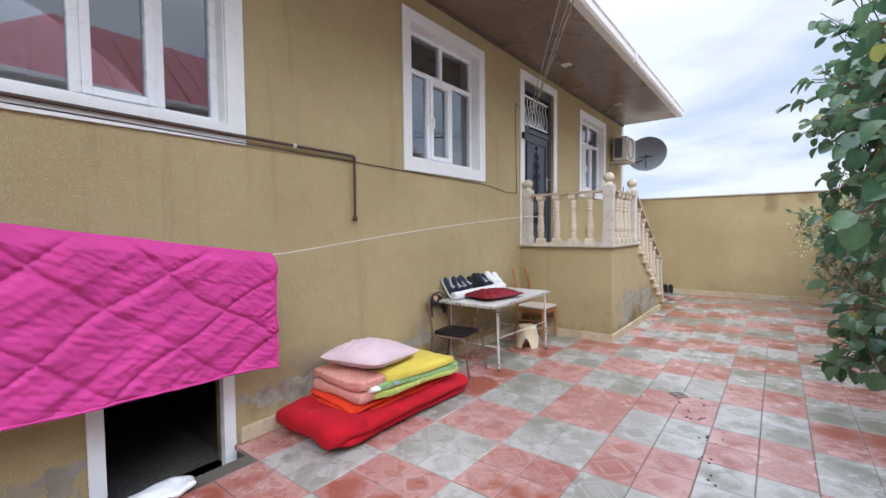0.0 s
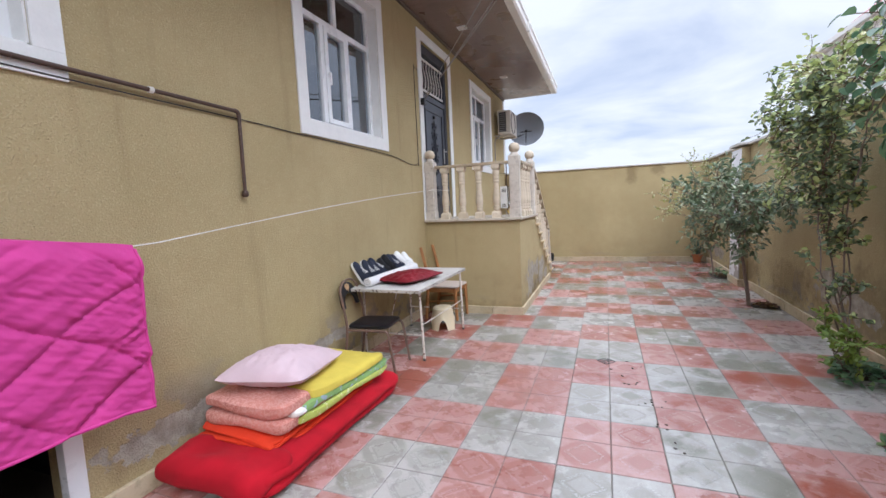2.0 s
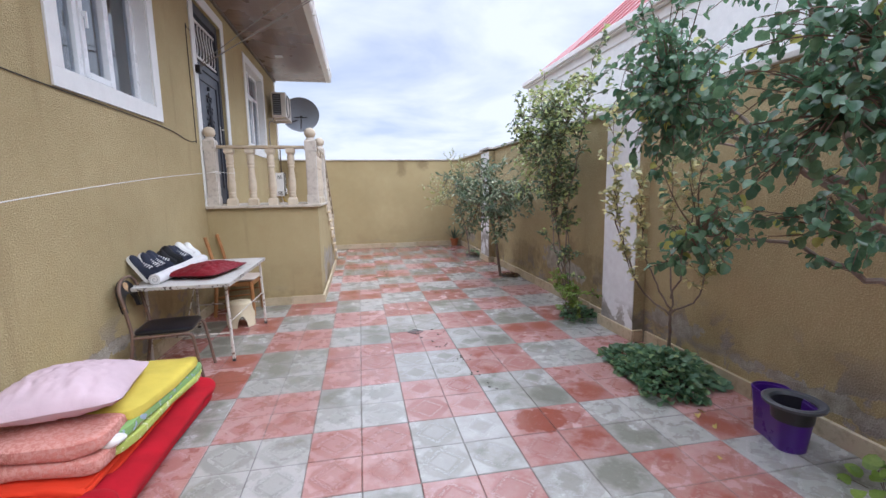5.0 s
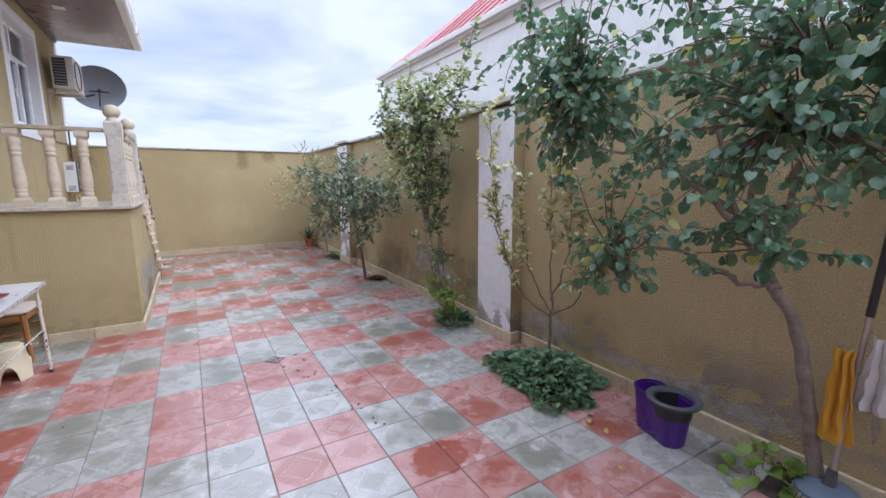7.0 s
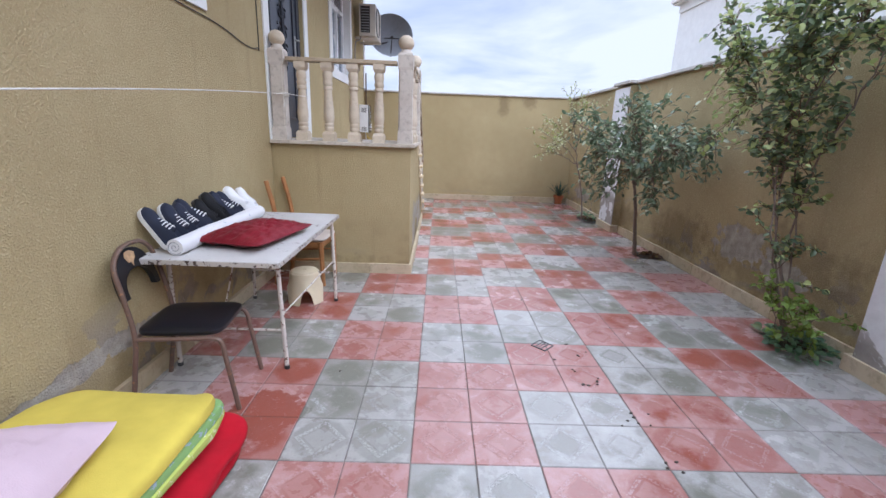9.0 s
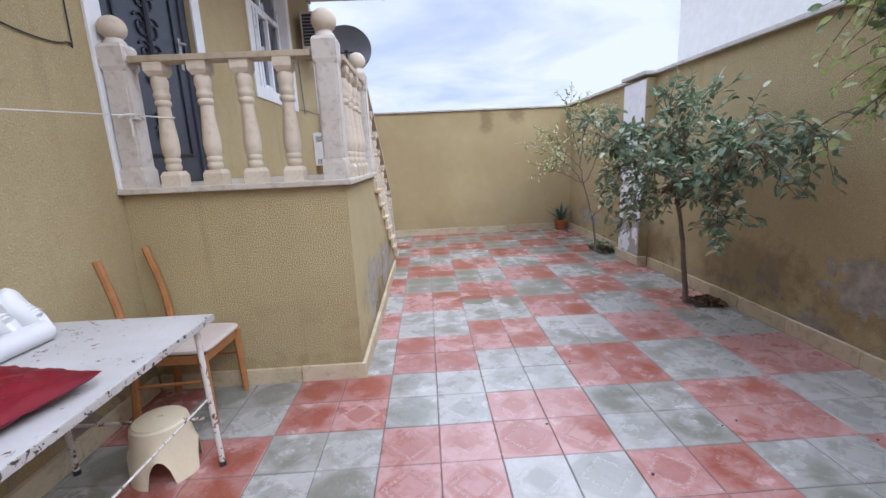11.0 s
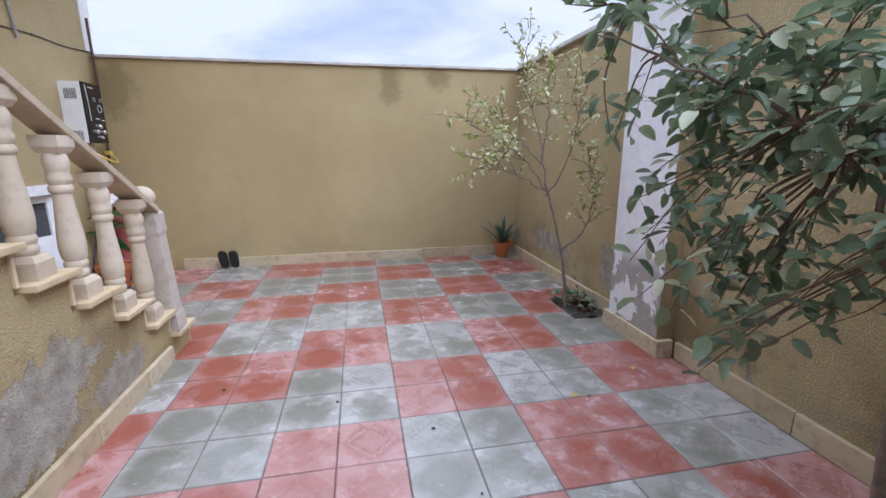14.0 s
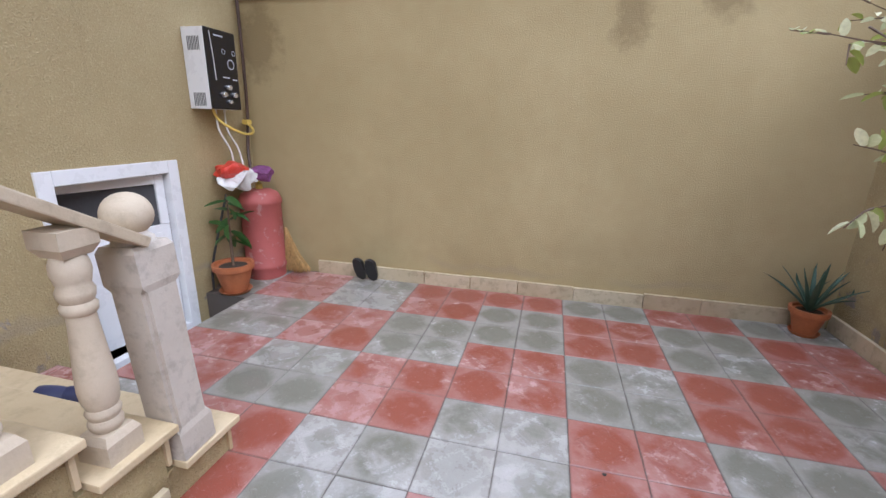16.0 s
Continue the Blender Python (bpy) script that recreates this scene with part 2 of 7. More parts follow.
    c = m.mix(m.ramp(scuff, 0.30, 0.42, 0.3, 0), c, dark)
    dirt = m.ramp(m.math("MAXIMUM", ax, ay), 0.465, 0.497, 0, 0.5)
    c = m.mix(m.math("MULTIPLY", dirt, cloudy), c, (0.12, 0.10, 0.085))
    m.color(c)
    fx = m.math("DIVIDE", m.math("ADD", sy.outputs["X"], 0.45), 0.75)
    fy = m.math("DIVIDE", m.math("SUBTRACT", sy.outputs["Y"], 3.6), 2.3)
    film = m.math("SQRT", m.math("ADD", m.math("MULTIPLY", fx, fx), m.math("MULTIPLY", fy, fy)))
    film = m.math("ADD", film, m.math("MULTIPLY", m.math("SUBTRACT", m.noise(2.6, 4, 0.6, pos), 0.5), 1.6))
    film = m.ramp(film, 0.75, 1.1, 1, 0)
    dry = m.math("SUBTRACT", m.ramp(cloudy, 0.3, 0.7, 0.22, 0.38), m.math("MULTIPLY", film, 0.10))
    m.rough(m.math("SUBTRACT", dry, m.math("MULTIPLY", m.math("MAXIMUM", wet, m.math("MULTIPLY", damp, 0.9)), 0.24)))
    h = m.math("ADD", m.math("MULTIPLY", plate, 0.6), m.math("MULTIPLY", band, 1.0))
    h = m.math("ADD", m.math("MULTIPLY", h, m.math("SUBTRACT", 1.0, m.math("MULTIPLY", wet, 0.7))), m.math("MULTIPLY", grain, 0.25))
    m.bump(h, 0.5, 0.003)
    return m.m


def stone_material(name, a, b, rough=0.75, soil=0.35):
    m = Mat(name, rough, 0, 0.3)
    vec = m.where()
    big, mid, fine = m.noise(3.5, 5, 0.6, vec), m.noise(16, 4, 0.65, vec), m.noise(120, 3, 0.6, vec)
    rnd = m.n("ShaderNodeObjectInfo").outputs["Random"]
    c = m.mix(m.ramp(m.math("ADD", m.math("MULTIPLY", big, 0.7), m.math("MULTIPLY", rnd, 0.3)), 0.3, 0.75), a, b)
    c = m.mix(m.ramp(mid, 0.5, 0.75, 0, soil), c, tuple(v * 0.55 for v in a))
    m.color(c)
    m.rough(m.ramp(mid, 0.3, 0.7, rough - 0.1, min(1, rough + 0.1)))
    m.bump(m.math("ADD", m.math("MULTIPLY", mid, 0.7), m.math("MULTIPLY", fine, 0.4)), 0.35, 0.006)
    return m.m


def glass_material():
    m = bpy.data.materials.new("window_glass")
    m.use_nodes = True
    t = m.node_tree
    t.nodes.clear()
    out, mx = t.nodes.new("ShaderNodeOutputMaterial"), t.nodes.new("ShaderNodeMixShader")
    gl, tr, fr = t.nodes.new("ShaderNodeBsdfGlossy"), t.nodes.new("ShaderNodeBsdfTransparent"), t.nodes.new("ShaderNodeFresnel")
    gl.inputs["Roughness"].default_value = 0.02
    gl.inputs["Color"].default_value = (0.92, 0.95, 1, 1)
    tr.inputs["Color"].default_value = (0.75, 0.79, 0.82, 1)
    fr.inputs["IOR"].default_value = 2.6
    t.links.new(fr.outputs[0], mx.inputs[0])
    t.links.new(tr.outputs[0], mx.inputs[1])
    t.links.new(gl.outputs[0], mx.inputs[2])
    t.links.new(mx.outputs[0], out.inputs[0])
    return m


STUCCO = stucco_material("ochre_stucco")
STUCCO_END = stucco_material("ochre_stucco_end_wall", stains=(("X", -0.13, 2.12, 0.13, 0.30), ("X", 0.42, 2.16, 0.16, 0.16), ("X", -3.0, 1.95, 0.22, 0.30)), patchy=False, coarse=0.06, soak=0.25)
STUCCO_SIDE = stucco_material("ochre_stucco_side_wall", stains=(("Y", 5.2, 0.42, 0.9, 0.38), ("Y", 6.7, 0.38, 0.6, 0.3), ("Y", 8.2, 0.3, 0.4, 0.2)), flaked=(("Y", 5.65, 0.52, 0.5, 0.2), ("Y", 5.15, 0.42, 0.35, 0.14), ("Y", 9.25, 0.40, 0.16, 0.2), ("Y", 10.4, 0.35, 0.5, 0.14), ("Y", 3.3, 0.30, 0.4, 0.10), ("Y", 2.0, 0.22, 0.7, 0.07)), coarse=0.85)
STUCCO_PORCH = stucco_material("ochre_stucco_porch", flaked=(("Y", 6.8, 0.38, 0.4, 0.27), ("Y", 8.0, 0.40, 0.35, 0.18), ("Y", 7.35, 0.45, 0.36, 0.16), ("Y", 7.9, 0.26, 0.36, 0.14), ("Y", 8.5, 0.2, 0.3, 0.12)), patchy=False, coarse=0.7,
    stains=(("Y", 6.95, 0.14, 0.32, 0.12), ("Y", 7.6, 0.3, 0.5, 0.3), ("Y", 8.45, 0.12, 0.3, 0.09), ("Y", 8.9, 0.1, 0.2, 0.06), ("Y", 6.4, 0.05, 0.5, 0.14), ("Y", 7.35, 0.1, 0.5, 0.2), ("Y", 8.0, 0.3, 0.25, 0.28), ("Y", 7.1, 0.2, 0.25, 0.3), ("Y", 8.4, 0.35, 0.3, 0.2)))
STUCCO_HOUSE = stucco_material("ochre_stucco_house", flaked=(("Y", 1.95, 0.27, 0.45, 0.10), ("Y", 3.75, 0.33, 0.5, 0.06), ("Y", 3.2, 0.30, 0.8, 0.05), ("Y", 2.7, 0.26, 0.5, 0.05)), coarse=0.75)
STUCCO_PLAIN = stucco_material("ochre_stucco_dry", damp=False)
TILE = {(r, s): tile_material("%s_tile_%s" % ("red" if r else "grey", "single" if s else "joined"), r, s) for r in (True, False) for s in (True, False)}
GROUT = plain("dark_grout", (0.10, 0.085, 0.075), 0.85, bump=0.3)
SKIRT = stone_material("yellowish_skirting_stone", (0.44, 0.35, 0.22), (0.60, 0.51, 0.36), soil=0.6)
BALUSTER = stone_material("cream_limestone", (0.50, 0.41, 0.30), (0.65, 0.565, 0.45), soil=0.4)
NEWEL = stone_material("pale_limestone", (0.48, 0.42, 0.355), (0.66, 0.61, 0.55), soil=0.65)
TREAD = stone_material("tan_step_stone", (0.50, 0.38, 0.22), (0.66, 0.54, 0.36), rough=0.55)
WHITE_TRIM = plain("white_painted_render", (0.76, 0.76, 0.75), 0.7, vary=0.06, bump=0.2)
PVC = plain("white_pvc", (0.80, 0.81, 0.83), 0.3, vary=0.008, bump=0)
CAP = plain("grey_coping", (0.52, 0.49, 0.45), 0.7, vary=0.25, bump=0.3)
SOFFIT = None
GLASS = glass_material()
# the want of light indoors is put into this near-black colour
ROOM_SHADE = plain("interior_shade_tone", (0.07, 0.07, 0.075), 0.9)
EARTH = plain("dark_soil", (0.055, 0.042, 0.032), 0.95, vary=0.5, scale=30, bump=0.8)
RUBBLE = plain("grey_rubble", (0.14, 0.135, 0.125), 0.9, vary=0.5, scale=35, bump=0.9)


def soffit_material():
    m = Mat("brown_soffit_panel", 0.28, 0, 0.5)
    vec = m.where()
    grain = m.noise(4, 5, 0.6, m.where((1, 14, 1)))
    c = m.mix(m.ramp(grain, 0.3, 0.7), (0.15, 0.095, 0.075), (0.23, 0.155, 0.125))
    m.color(c)
    m.rough(m.ramp(m.noise(1.6, 3, 0.5, vec), 0.3, 0.7, 0.2, 0.38))
    return m.m


SOFFIT = soffit_material()


# ---- building tools ----
def box(bm, x0, x1, y0, y1, z0, z1, bevel=0.0):
    m = Matrix.LocRotScale(((x0 + x1) / 2, (y0 + y1) / 2, (z0 + z1) / 2), None, (x1 - x0, y1 - y0, z1 - z0))
    made = bmesh.ops.create_cube(bm, size=1, matrix=m)["verts"]
    if bevel:
        edges = list({e for v in made for e in v.link_edges})
        bmesh.ops.bevel(bm, geom=edges, offset=bevel, segments=2, affect="EDGES", profile=0.6)
    return bm


def lathe(bm, profile, segs=20, m=Matrix(), cap=True):
    """Turns (radius, height) pairs about z."""
    rings = []
    for r, z in profile:
        rings.append([bm.verts.new(m @ Vector((r * math.cos(2 * math.pi * k / segs), r * math.sin(2 * math.pi * k / segs), z))) for k in range(segs)])
    for a, b in zip(rings, rings[1:]):
        for k in range(segs):
            bm.faces.new((a[k], a[(k + 1) % segs], b[(k + 1) % segs], b[k]))
    if cap:
        bm.faces.new(list(reversed(rings[0])))
        bm.faces.new(rings[-1])
    return bm


def tube(bm, points, radius, segs=8, cap=True):
    """A round bar along points; radius is one number or one for each point."""
    pts = [Vector(p) for p in points]
    rad = radius if isinstance(radius, (list, tuple)) else [radius] * len(pts)
    rings, side = [], None
    for i, p in enumerate(pts):
        d = (pts[min(i + 1, len(pts) - 1)] - pts[max(i - 1, 0)]).normalized()
        if side is None:
            side = d.orthogonal().normalized()
        side = (side - d * side.dot(d)).normalized()
        other = d.cross(side)
        rings.append([bm.verts.new(p + rad[i] * (math.cos(2 * math.pi * k / segs) * side + math.sin(2 * math.pi * k / segs) * other)) for k in range(segs)])
    for a, b in zip(rings, rings[1:]):
        for k in range(segs):
            bm.faces.new((a[k], a[(k + 1) % segs], b[(k + 1) % segs], b[k]))
    if cap:
        bm.faces.new(list(reversed(rings[0])))
        bm.faces.new(rings[-1])
    return bm


def curve_pts(points, n=8):
    """Points smoothed by a Catmull-Rom curve."""
    p = [Vector(q) for q in points]
    p = [2 * p[0] - p[1]] + p + [2 * p[-1] - p[-2]]
    out = []
    for i in range(1, len(p) - 2):
        for k in range(n):
            t = k / n
            a, b, c, d = p[i - 1], p[i], p[i + 1], p[i + 2]
            out.append(0.5 * ((2 * b) + (c - a) * t + (2 * a - 5 * b + 4 * c - d) * t * t + (3 * b - a - 3 * c + d) * t ** 3))
    return out + [p[-2]]


def mesh_of(bm, name, material, smooth=False):
    bmesh.ops.recalc_face_normals(bm, faces=bm.faces)
    me = bpy.data.meshes.new(name)
    bm.to_mesh(me)
    bm.free()
    for mt in material if isinstance(material, (list, tuple)) else [material]:
        me.materials.append(mt)
    if smooth:
        me.shade_smooth()
        me.set_sharp_from_angle(angle=radians(40))
    return me


def part(name, bm, material, parent=None, label="", smooth=False):
    """Links a bmesh as one mesh object, under a thing or a part if one is given."""
    ob = new(name, mesh_of(bm, name, material, smooth))
    if parent is not None:
        ob.parent = parent
        ob.matrix_parent_inverse = Matrix()
        ob.matrix_basis = parent_world(parent).inverted()
    return tagged(ob, label)


def parent_world(ob):
    return ob.matrix_basis if ob.parent is None else parent_world(ob.parent) @ ob.matrix_basis


def empty(name, label, category, at=(0, 0, 0), group="", kind=""):
    ob = new(name)
    ob.empty_display_size = 0.1
    ob.matrix_basis = Matrix.Translation(at)
    return tagged(ob, label, category, group, kind)


def setting(name, bm, material, label, category, smooth=False):
    return tagged(part(name, bm, material, None, label, smooth), "", category, "", "structure")


# ---- the plan ----
HOUSE_X, YARD_X, END_Y, NEAR_Y = -3.15, 1.44, 11.42, -3.0
TILE_W, TX, TY = 0.30, -1.59, 2.70
WALL_TOP = 2.27


def wall_with_holes(bm, x0, x1, y0, y1, z0, z1, holes):
    """A wall slab along y, cut into blocks round its openings (y0, y1, z0, z1)."""
    ys = sorted({y0, y1, *[v for h in holes for v in h[:2]]})
    for a, b in zip(ys, ys[1:]):
        cuts = sorted((h[2], h[3]) for h in holes if h[0] <= a and h[1] >= b)
        z = z0
        for lo, hi in cuts:
            if lo > z:
                box(bm, x0, x1, a, b, z, lo)
            z = hi
        if z < z1:
            box(bm, x0, x1, a, b, z, z1)
    bmesh.ops.remove_doubles(bm, verts=bm.verts, dist=1e-5)
    return bm


# openings in the house wall: y0, y1, z0, z1
WIN_1, WIN_2, WIN_3 = (-0.55, 1.53, 2.335, 3.79), (3.50, 4.83, 2.335, 3.79), (8.58, 9.94, 2.335, 3.79)
DOOR = (6.10, 7.21, 1.335, 3.87)
PIT_1, PIT_2 = (0.66, 1.52, -0.22, 0.98), (9.70, 10.60, -0.22, 1.05)
house = wall_with_holes(bmesh.new(), HOUSE_X - 0.3, HOUSE_X, NEAR_Y, 11.5, -0.3, 4.3, [WIN_1, WIN_2, WIN_3, DOOR, PIT_1, PIT_2])
setting("wall_house", house, STUCCO_HOUSE, "ochre textured stucco house wall with damp base", "wall")
b = bmesh.new()
box(b, HOUSE_X - 6.3, HOUSE_X - 0.3, 11.3, 11.5, -0.3, 4.3)
box(b, HOUSE_X - 6.5, HOUSE_X - 6.3, NEAR_Y, 11.5, -0.3, 4.3)
box(b, HOUSE_X - 6.3, HOUSE_X - 0.3, NEAR_Y, NEAR_Y + 0.2, -0.3, 4.3)
setting("wall_house_rear", b, STUCCO_PLAIN, "ochre stucco outer walls closing the house", "wall")
# inner walls and floor, coloured dark for the shade seen through the openings
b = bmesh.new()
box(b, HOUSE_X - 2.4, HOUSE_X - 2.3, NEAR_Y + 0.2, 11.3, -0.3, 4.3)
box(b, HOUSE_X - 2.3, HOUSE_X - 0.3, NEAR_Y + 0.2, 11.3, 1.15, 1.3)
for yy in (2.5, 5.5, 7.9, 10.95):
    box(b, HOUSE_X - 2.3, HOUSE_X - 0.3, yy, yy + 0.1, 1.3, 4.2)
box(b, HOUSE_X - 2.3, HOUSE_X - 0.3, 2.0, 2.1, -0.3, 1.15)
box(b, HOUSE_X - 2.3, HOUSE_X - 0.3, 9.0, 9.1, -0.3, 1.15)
setting("wall_inside", b, ROOM_SHADE, "inner walls and floor of the house, shade put in their colour", "wall")
b = box(bmesh.new(), HOUSE_X - 0.02, HOUSE_X + 0.012, 11.34, 11.502, 2.3, 4.14)
setting("trim_house_corner", b, WHITE_TRIM, "white painted corner strip of the house", "trim")

# roof and eaves
EAVE_X, SOFFIT_Z = -1.93, 4.14
b = bmesh.new()
w = (EAVE_X - HOUSE_X) / 6
for k in range(6):
    box(b, HOUSE_X + 0.002 + w * k, HOUSE_X + w * (k + 1) + 0.001, NEAR_Y, 11.42, SOFFIT_Z, SOFFIT_Z + 0.02, 0.0008)
setting("ceiling_eaves", b, SOFFIT, "glossy brown plastic soffit panels under the eaves", "soffit")
b = box(bmesh.new(), HOUSE_X + 0.002, HOUSE_X + 0.045, NEAR_Y, 11.42, SOFFIT_Z - 0.035, SOFFIT_Z - 0.001, 0.006)
setting("trim_soffit", b, plain("dark_brown_trim", (0.12, 0.085, 0.07), 0.4), "brown moulding between wall and soffit", "trim")
roof = empty("roof", "pitched roof with a white gutter along the eaves", "roof", (EAVE_X, 4, 4.2), kind="structure")
RED_METAL = plain("red_roof_metal", (0.30, 0.035, 0.04), 0.45, vary=0.2, bump=0.05)
b = bmesh.new()
prof = [(0.0, 0.0), (0.10, 0.0), (0.125, 0.03), (0.125, 0.12), (0.14, 0.14), (0.14, 0.17), (0.11, 0.17), (0.11, 0.03), (0.0, 0.03)]
r0 = [b.verts.new((EAVE_X + x, NEAR_Y, SOFFIT_Z + z)) for x, z in prof]
r1 = [b.verts.new((EAVE_X + x, 11.45, SOFFIT_Z + z)) for x, z in prof]
for k in range(len(prof)):
    j = (k + 1) % len(prof)
    b.faces.new((r0[k], r0[j], r1[j], r1[k]))
b.faces.new(r0), b.faces.new(list(reversed(r1)))
GUTTER = plain("white_gutter_plastic", (0.72, 0.70, 0.67), 0.4, vary=0.08, bump=0)
gutter = part("gutter", b, GUTTER, roof, "white plastic gutter with joints")
for yy in (1.2, 4.2, 7.2, 10.2):
    part("gutter_joint", box(bmesh.new(), EAVE_X + 0.09, EAVE_X + 0.148, yy, yy + 0.05, SOFFIT_Z - 0.006, SOFFIT_Z + 0.176, 0.004), GUTTER, roof)
b = bmesh.new()
v = [b.verts.new(p) for p in ((EAVE_X + 0.06, NEAR_Y, 4.33), (EAVE_X + 0.06, 11.45, 4.33), (HOUSE_X - 3.2, 11.45, 5.9), (HOUSE_X - 3.2, NEAR_Y, 5.9),
                              (EAVE_X + 0.06, NEAR_Y, 4.29), (EAVE_X + 0.06, 11.45, 4.29), (HOUSE_X - 3.2, 11.45, 5.86), (HOUSE_X - 3.2, NEAR_Y, 5.86), (HOUSE_X - 6.6, NEAR_Y, 4.3), (HOUSE_X - 6.6, 11.45, 4.3))]
for f in ((0, 1, 2, 3), (4, 7, 6, 5), (0, 4, 5, 1), (1, 5, 6, 2), (3, 7, 4, 0), (3, 2, 9, 8)):
    b.faces.new([v[i] for i in f])
part("roof_sheet", b, RED_METAL, roof, "red sheet metal roof")
b = box(bmesh.new(), HOUSE_X - 6.3, EAVE_X + 0.02, 11.40, 11.44, SOFFIT_Z + 0.021, 4.30)
part("verge_board", b, GUTTER, roof)
for yy in (3.9, 6.64, 9.4, 1.2, -1.4):
    lamp = empty("soffit_spotlight", "small square white spotlight set in the soffit", "light", (-2.68, yy, SOFFIT_Z), group="soffit spotlights")
    part("spot_frame", box(bmesh.new(), -2.75, -2.61, yy - 0.07, yy + 0.07, SOFFIT_Z - 0.012, SOFFIT_Z - 0.0005, 0.003), PVC, lamp)
    part("spot_lens", box(bmesh.new(), -2.725, -2.635, yy - 0.045, yy + 0.045, SOFFIT_Z - 0.016, SOFFIT_Z - 0.0125, 0.001), plain("frosted_lens", (0.7, 0.7, 0.66), 0.4), lamp)

# yard walls
SIDE = [(3.70, 4.24), (8.45, 9.00), (-1.05, -0.5)]
b = box(bmesh.new(), YARD_X, YARD_X + 0.2, NEAR_Y, END_Y + 0.2, -0.2, WALL_TOP)
setting("wall_side", b, STUCCO_SIDE, "ochre stucco boundary wall with bare damp patches", "wall")
b = box(bmesh.new(), HOUSE_X - 0.0, YARD_X, END_Y, END_Y + 0.2, -0.2, WALL_TOP - 0.02)
setting("wall_end", b, STUCCO_END, "ochre stucco end wall of the yard", "wall")
b = box(bmesh.new(), HOUSE_X - 6.5, YARD_X + 0.2, NEAR_Y - 0.2, NEAR_Y, -0.2, 2.6)
setting("wall_near", b, STUCCO_PLAIN, "ochre stucco wall closing the yard", "wall")


def pillar_material():
    m = Mat("flaking_white_pillar_paint", 0.7, 0, 0.3)
    sp = m.n("ShaderNodeSeparateXYZ")
    m.link(m.place(), sp.inputs[0])
    low = m.ramp(m.math("ADD", sp.outputs["Z"], m.ramp(sp.outputs["Y"], 5.0, 6.0, 0.30, 0.0)), 0.25, 0.75, 1, 0)
    n = m.noise(3.2, 6, 0.62, distort=0.5)
    flake = m.math("MULTIPLY", m.ramp(n, 0.47, 0.49), m.ramp(low, 0.15, 0.45))
    mid = m.noise(14, 4, 0.6)
    c = m.mix(m.ramp(mid, 0.3, 0.7), (0.70, 0.69, 0.70), (0.80, 0.80, 0.81))
    c = m.mix(flake, c, m.mix(mid, (0.26, 0.24, 0.22), (0.44, 0.41, 0.38)))
    m.color(c)
    m.bump(m.math("SUBTRACT", m.math("MULTIPLY", m.noise(60, 3), 0.3), flake), 0.5, 0.005)
    return m.m


PILLAR = pillar_material()
for k, (a, c) in enumerate(SIDE):
    p = empty("wall_pillar", "white painted pillar with flaking base on the boundary wall", "pillar", (YARD_X, (a + c) / 2, 0), group="wall pillars")
    part("white_face", box(bmesh.new(), YARD_X - 0.128, YARD_X - 0.118, a + 0.002, c - 0.002, 0.10, 2.22, 0.002), PILLAR, p, "flaking white paint")
    part("shaft", box(bmesh.new(), YARD_X - 0.118, YARD_X - 0.001, a, c, 0.0, 2.24, 0.004), STUCCO, p)
    part("plinth", box(bmesh.new(), YARD_X - 0.15, YARD_X - 0.1285, a - 0.04, c + 0.04, 0.0, 0.115, 0.004), SKIRT, p)
    part("plinth", box(bmesh.new(), YARD_X - 0.128, YARD_X - 0.03, a - 0.04, a - 0.001, 0.0, 0.115, 0.004), SKIRT, p)
    part("plinth", box(bmesh.new(), YARD_X - 0.128, YARD_X - 0.03, c + 0.001, c + 0.04, 0.0, 0.115, 0.004), SKIRT, p)
    part("pillar_cap", box(bmesh.new(), YARD_X - 0.16, YARD_X - 0.05, a - 0.03, c + 0.03, WALL_TOP + 0.001, WALL_TOP + 0.045, 0.006), CAP, p)
b = box(bmesh.new(), YARD_X - 0.045, YARD_X + 0.24, NEAR_Y, END_Y + 0.24, WALL_TOP, WALL_TOP + 0.04, 0.008)
setting("trim_coping_side", b, CAP, "grey stone coping on the boundary wall", "coping")
b = box(bmesh.new(), HOUSE_X + 0.004, YARD_X - 0.05, END_Y - 0.03, END_Y + 0.24, WALL_TOP - 0.018, WALL_TOP + 0.012, 0.006)
setting("trim_coping_end", b, CAP, "pale grey coping on the end wall", "coping")


# skirting stones, one by one
def skirting(name, label, runs, height=0.115, depth=0.028):
    """runs: (axis, fixed, sign, from, to)."""
    base = empty(name, label, "skirting", kind="structure")
    rng = random.Random(len(name))
    for axis, fixed, sign, a, e in runs:
        u = a
        while u < e - 0.02:
            l = min(e - u, rng.uniform(0.36, 0.62))
            if e - (u + l) < 0.12:
                l = e - u
            h, d = height + rng.uniform(-0.006, 0.006), depth + rng.uniform(-0.003, 0.003)
            lo, hi = sorted((fixed, fixed + sign * d))
            bb = bmesh.new()
            if axis == "y":
                box(bb, lo, hi, u + 0.002, u + l - 0.002, -0.004, h, 0.004)
            else:
                box(bb, u + 0.002, u + l - 0.002, lo, hi, -0.004, h, 0.004)
            part("skirting_stone", bb, SKIRT, base)
            u += l
    return base


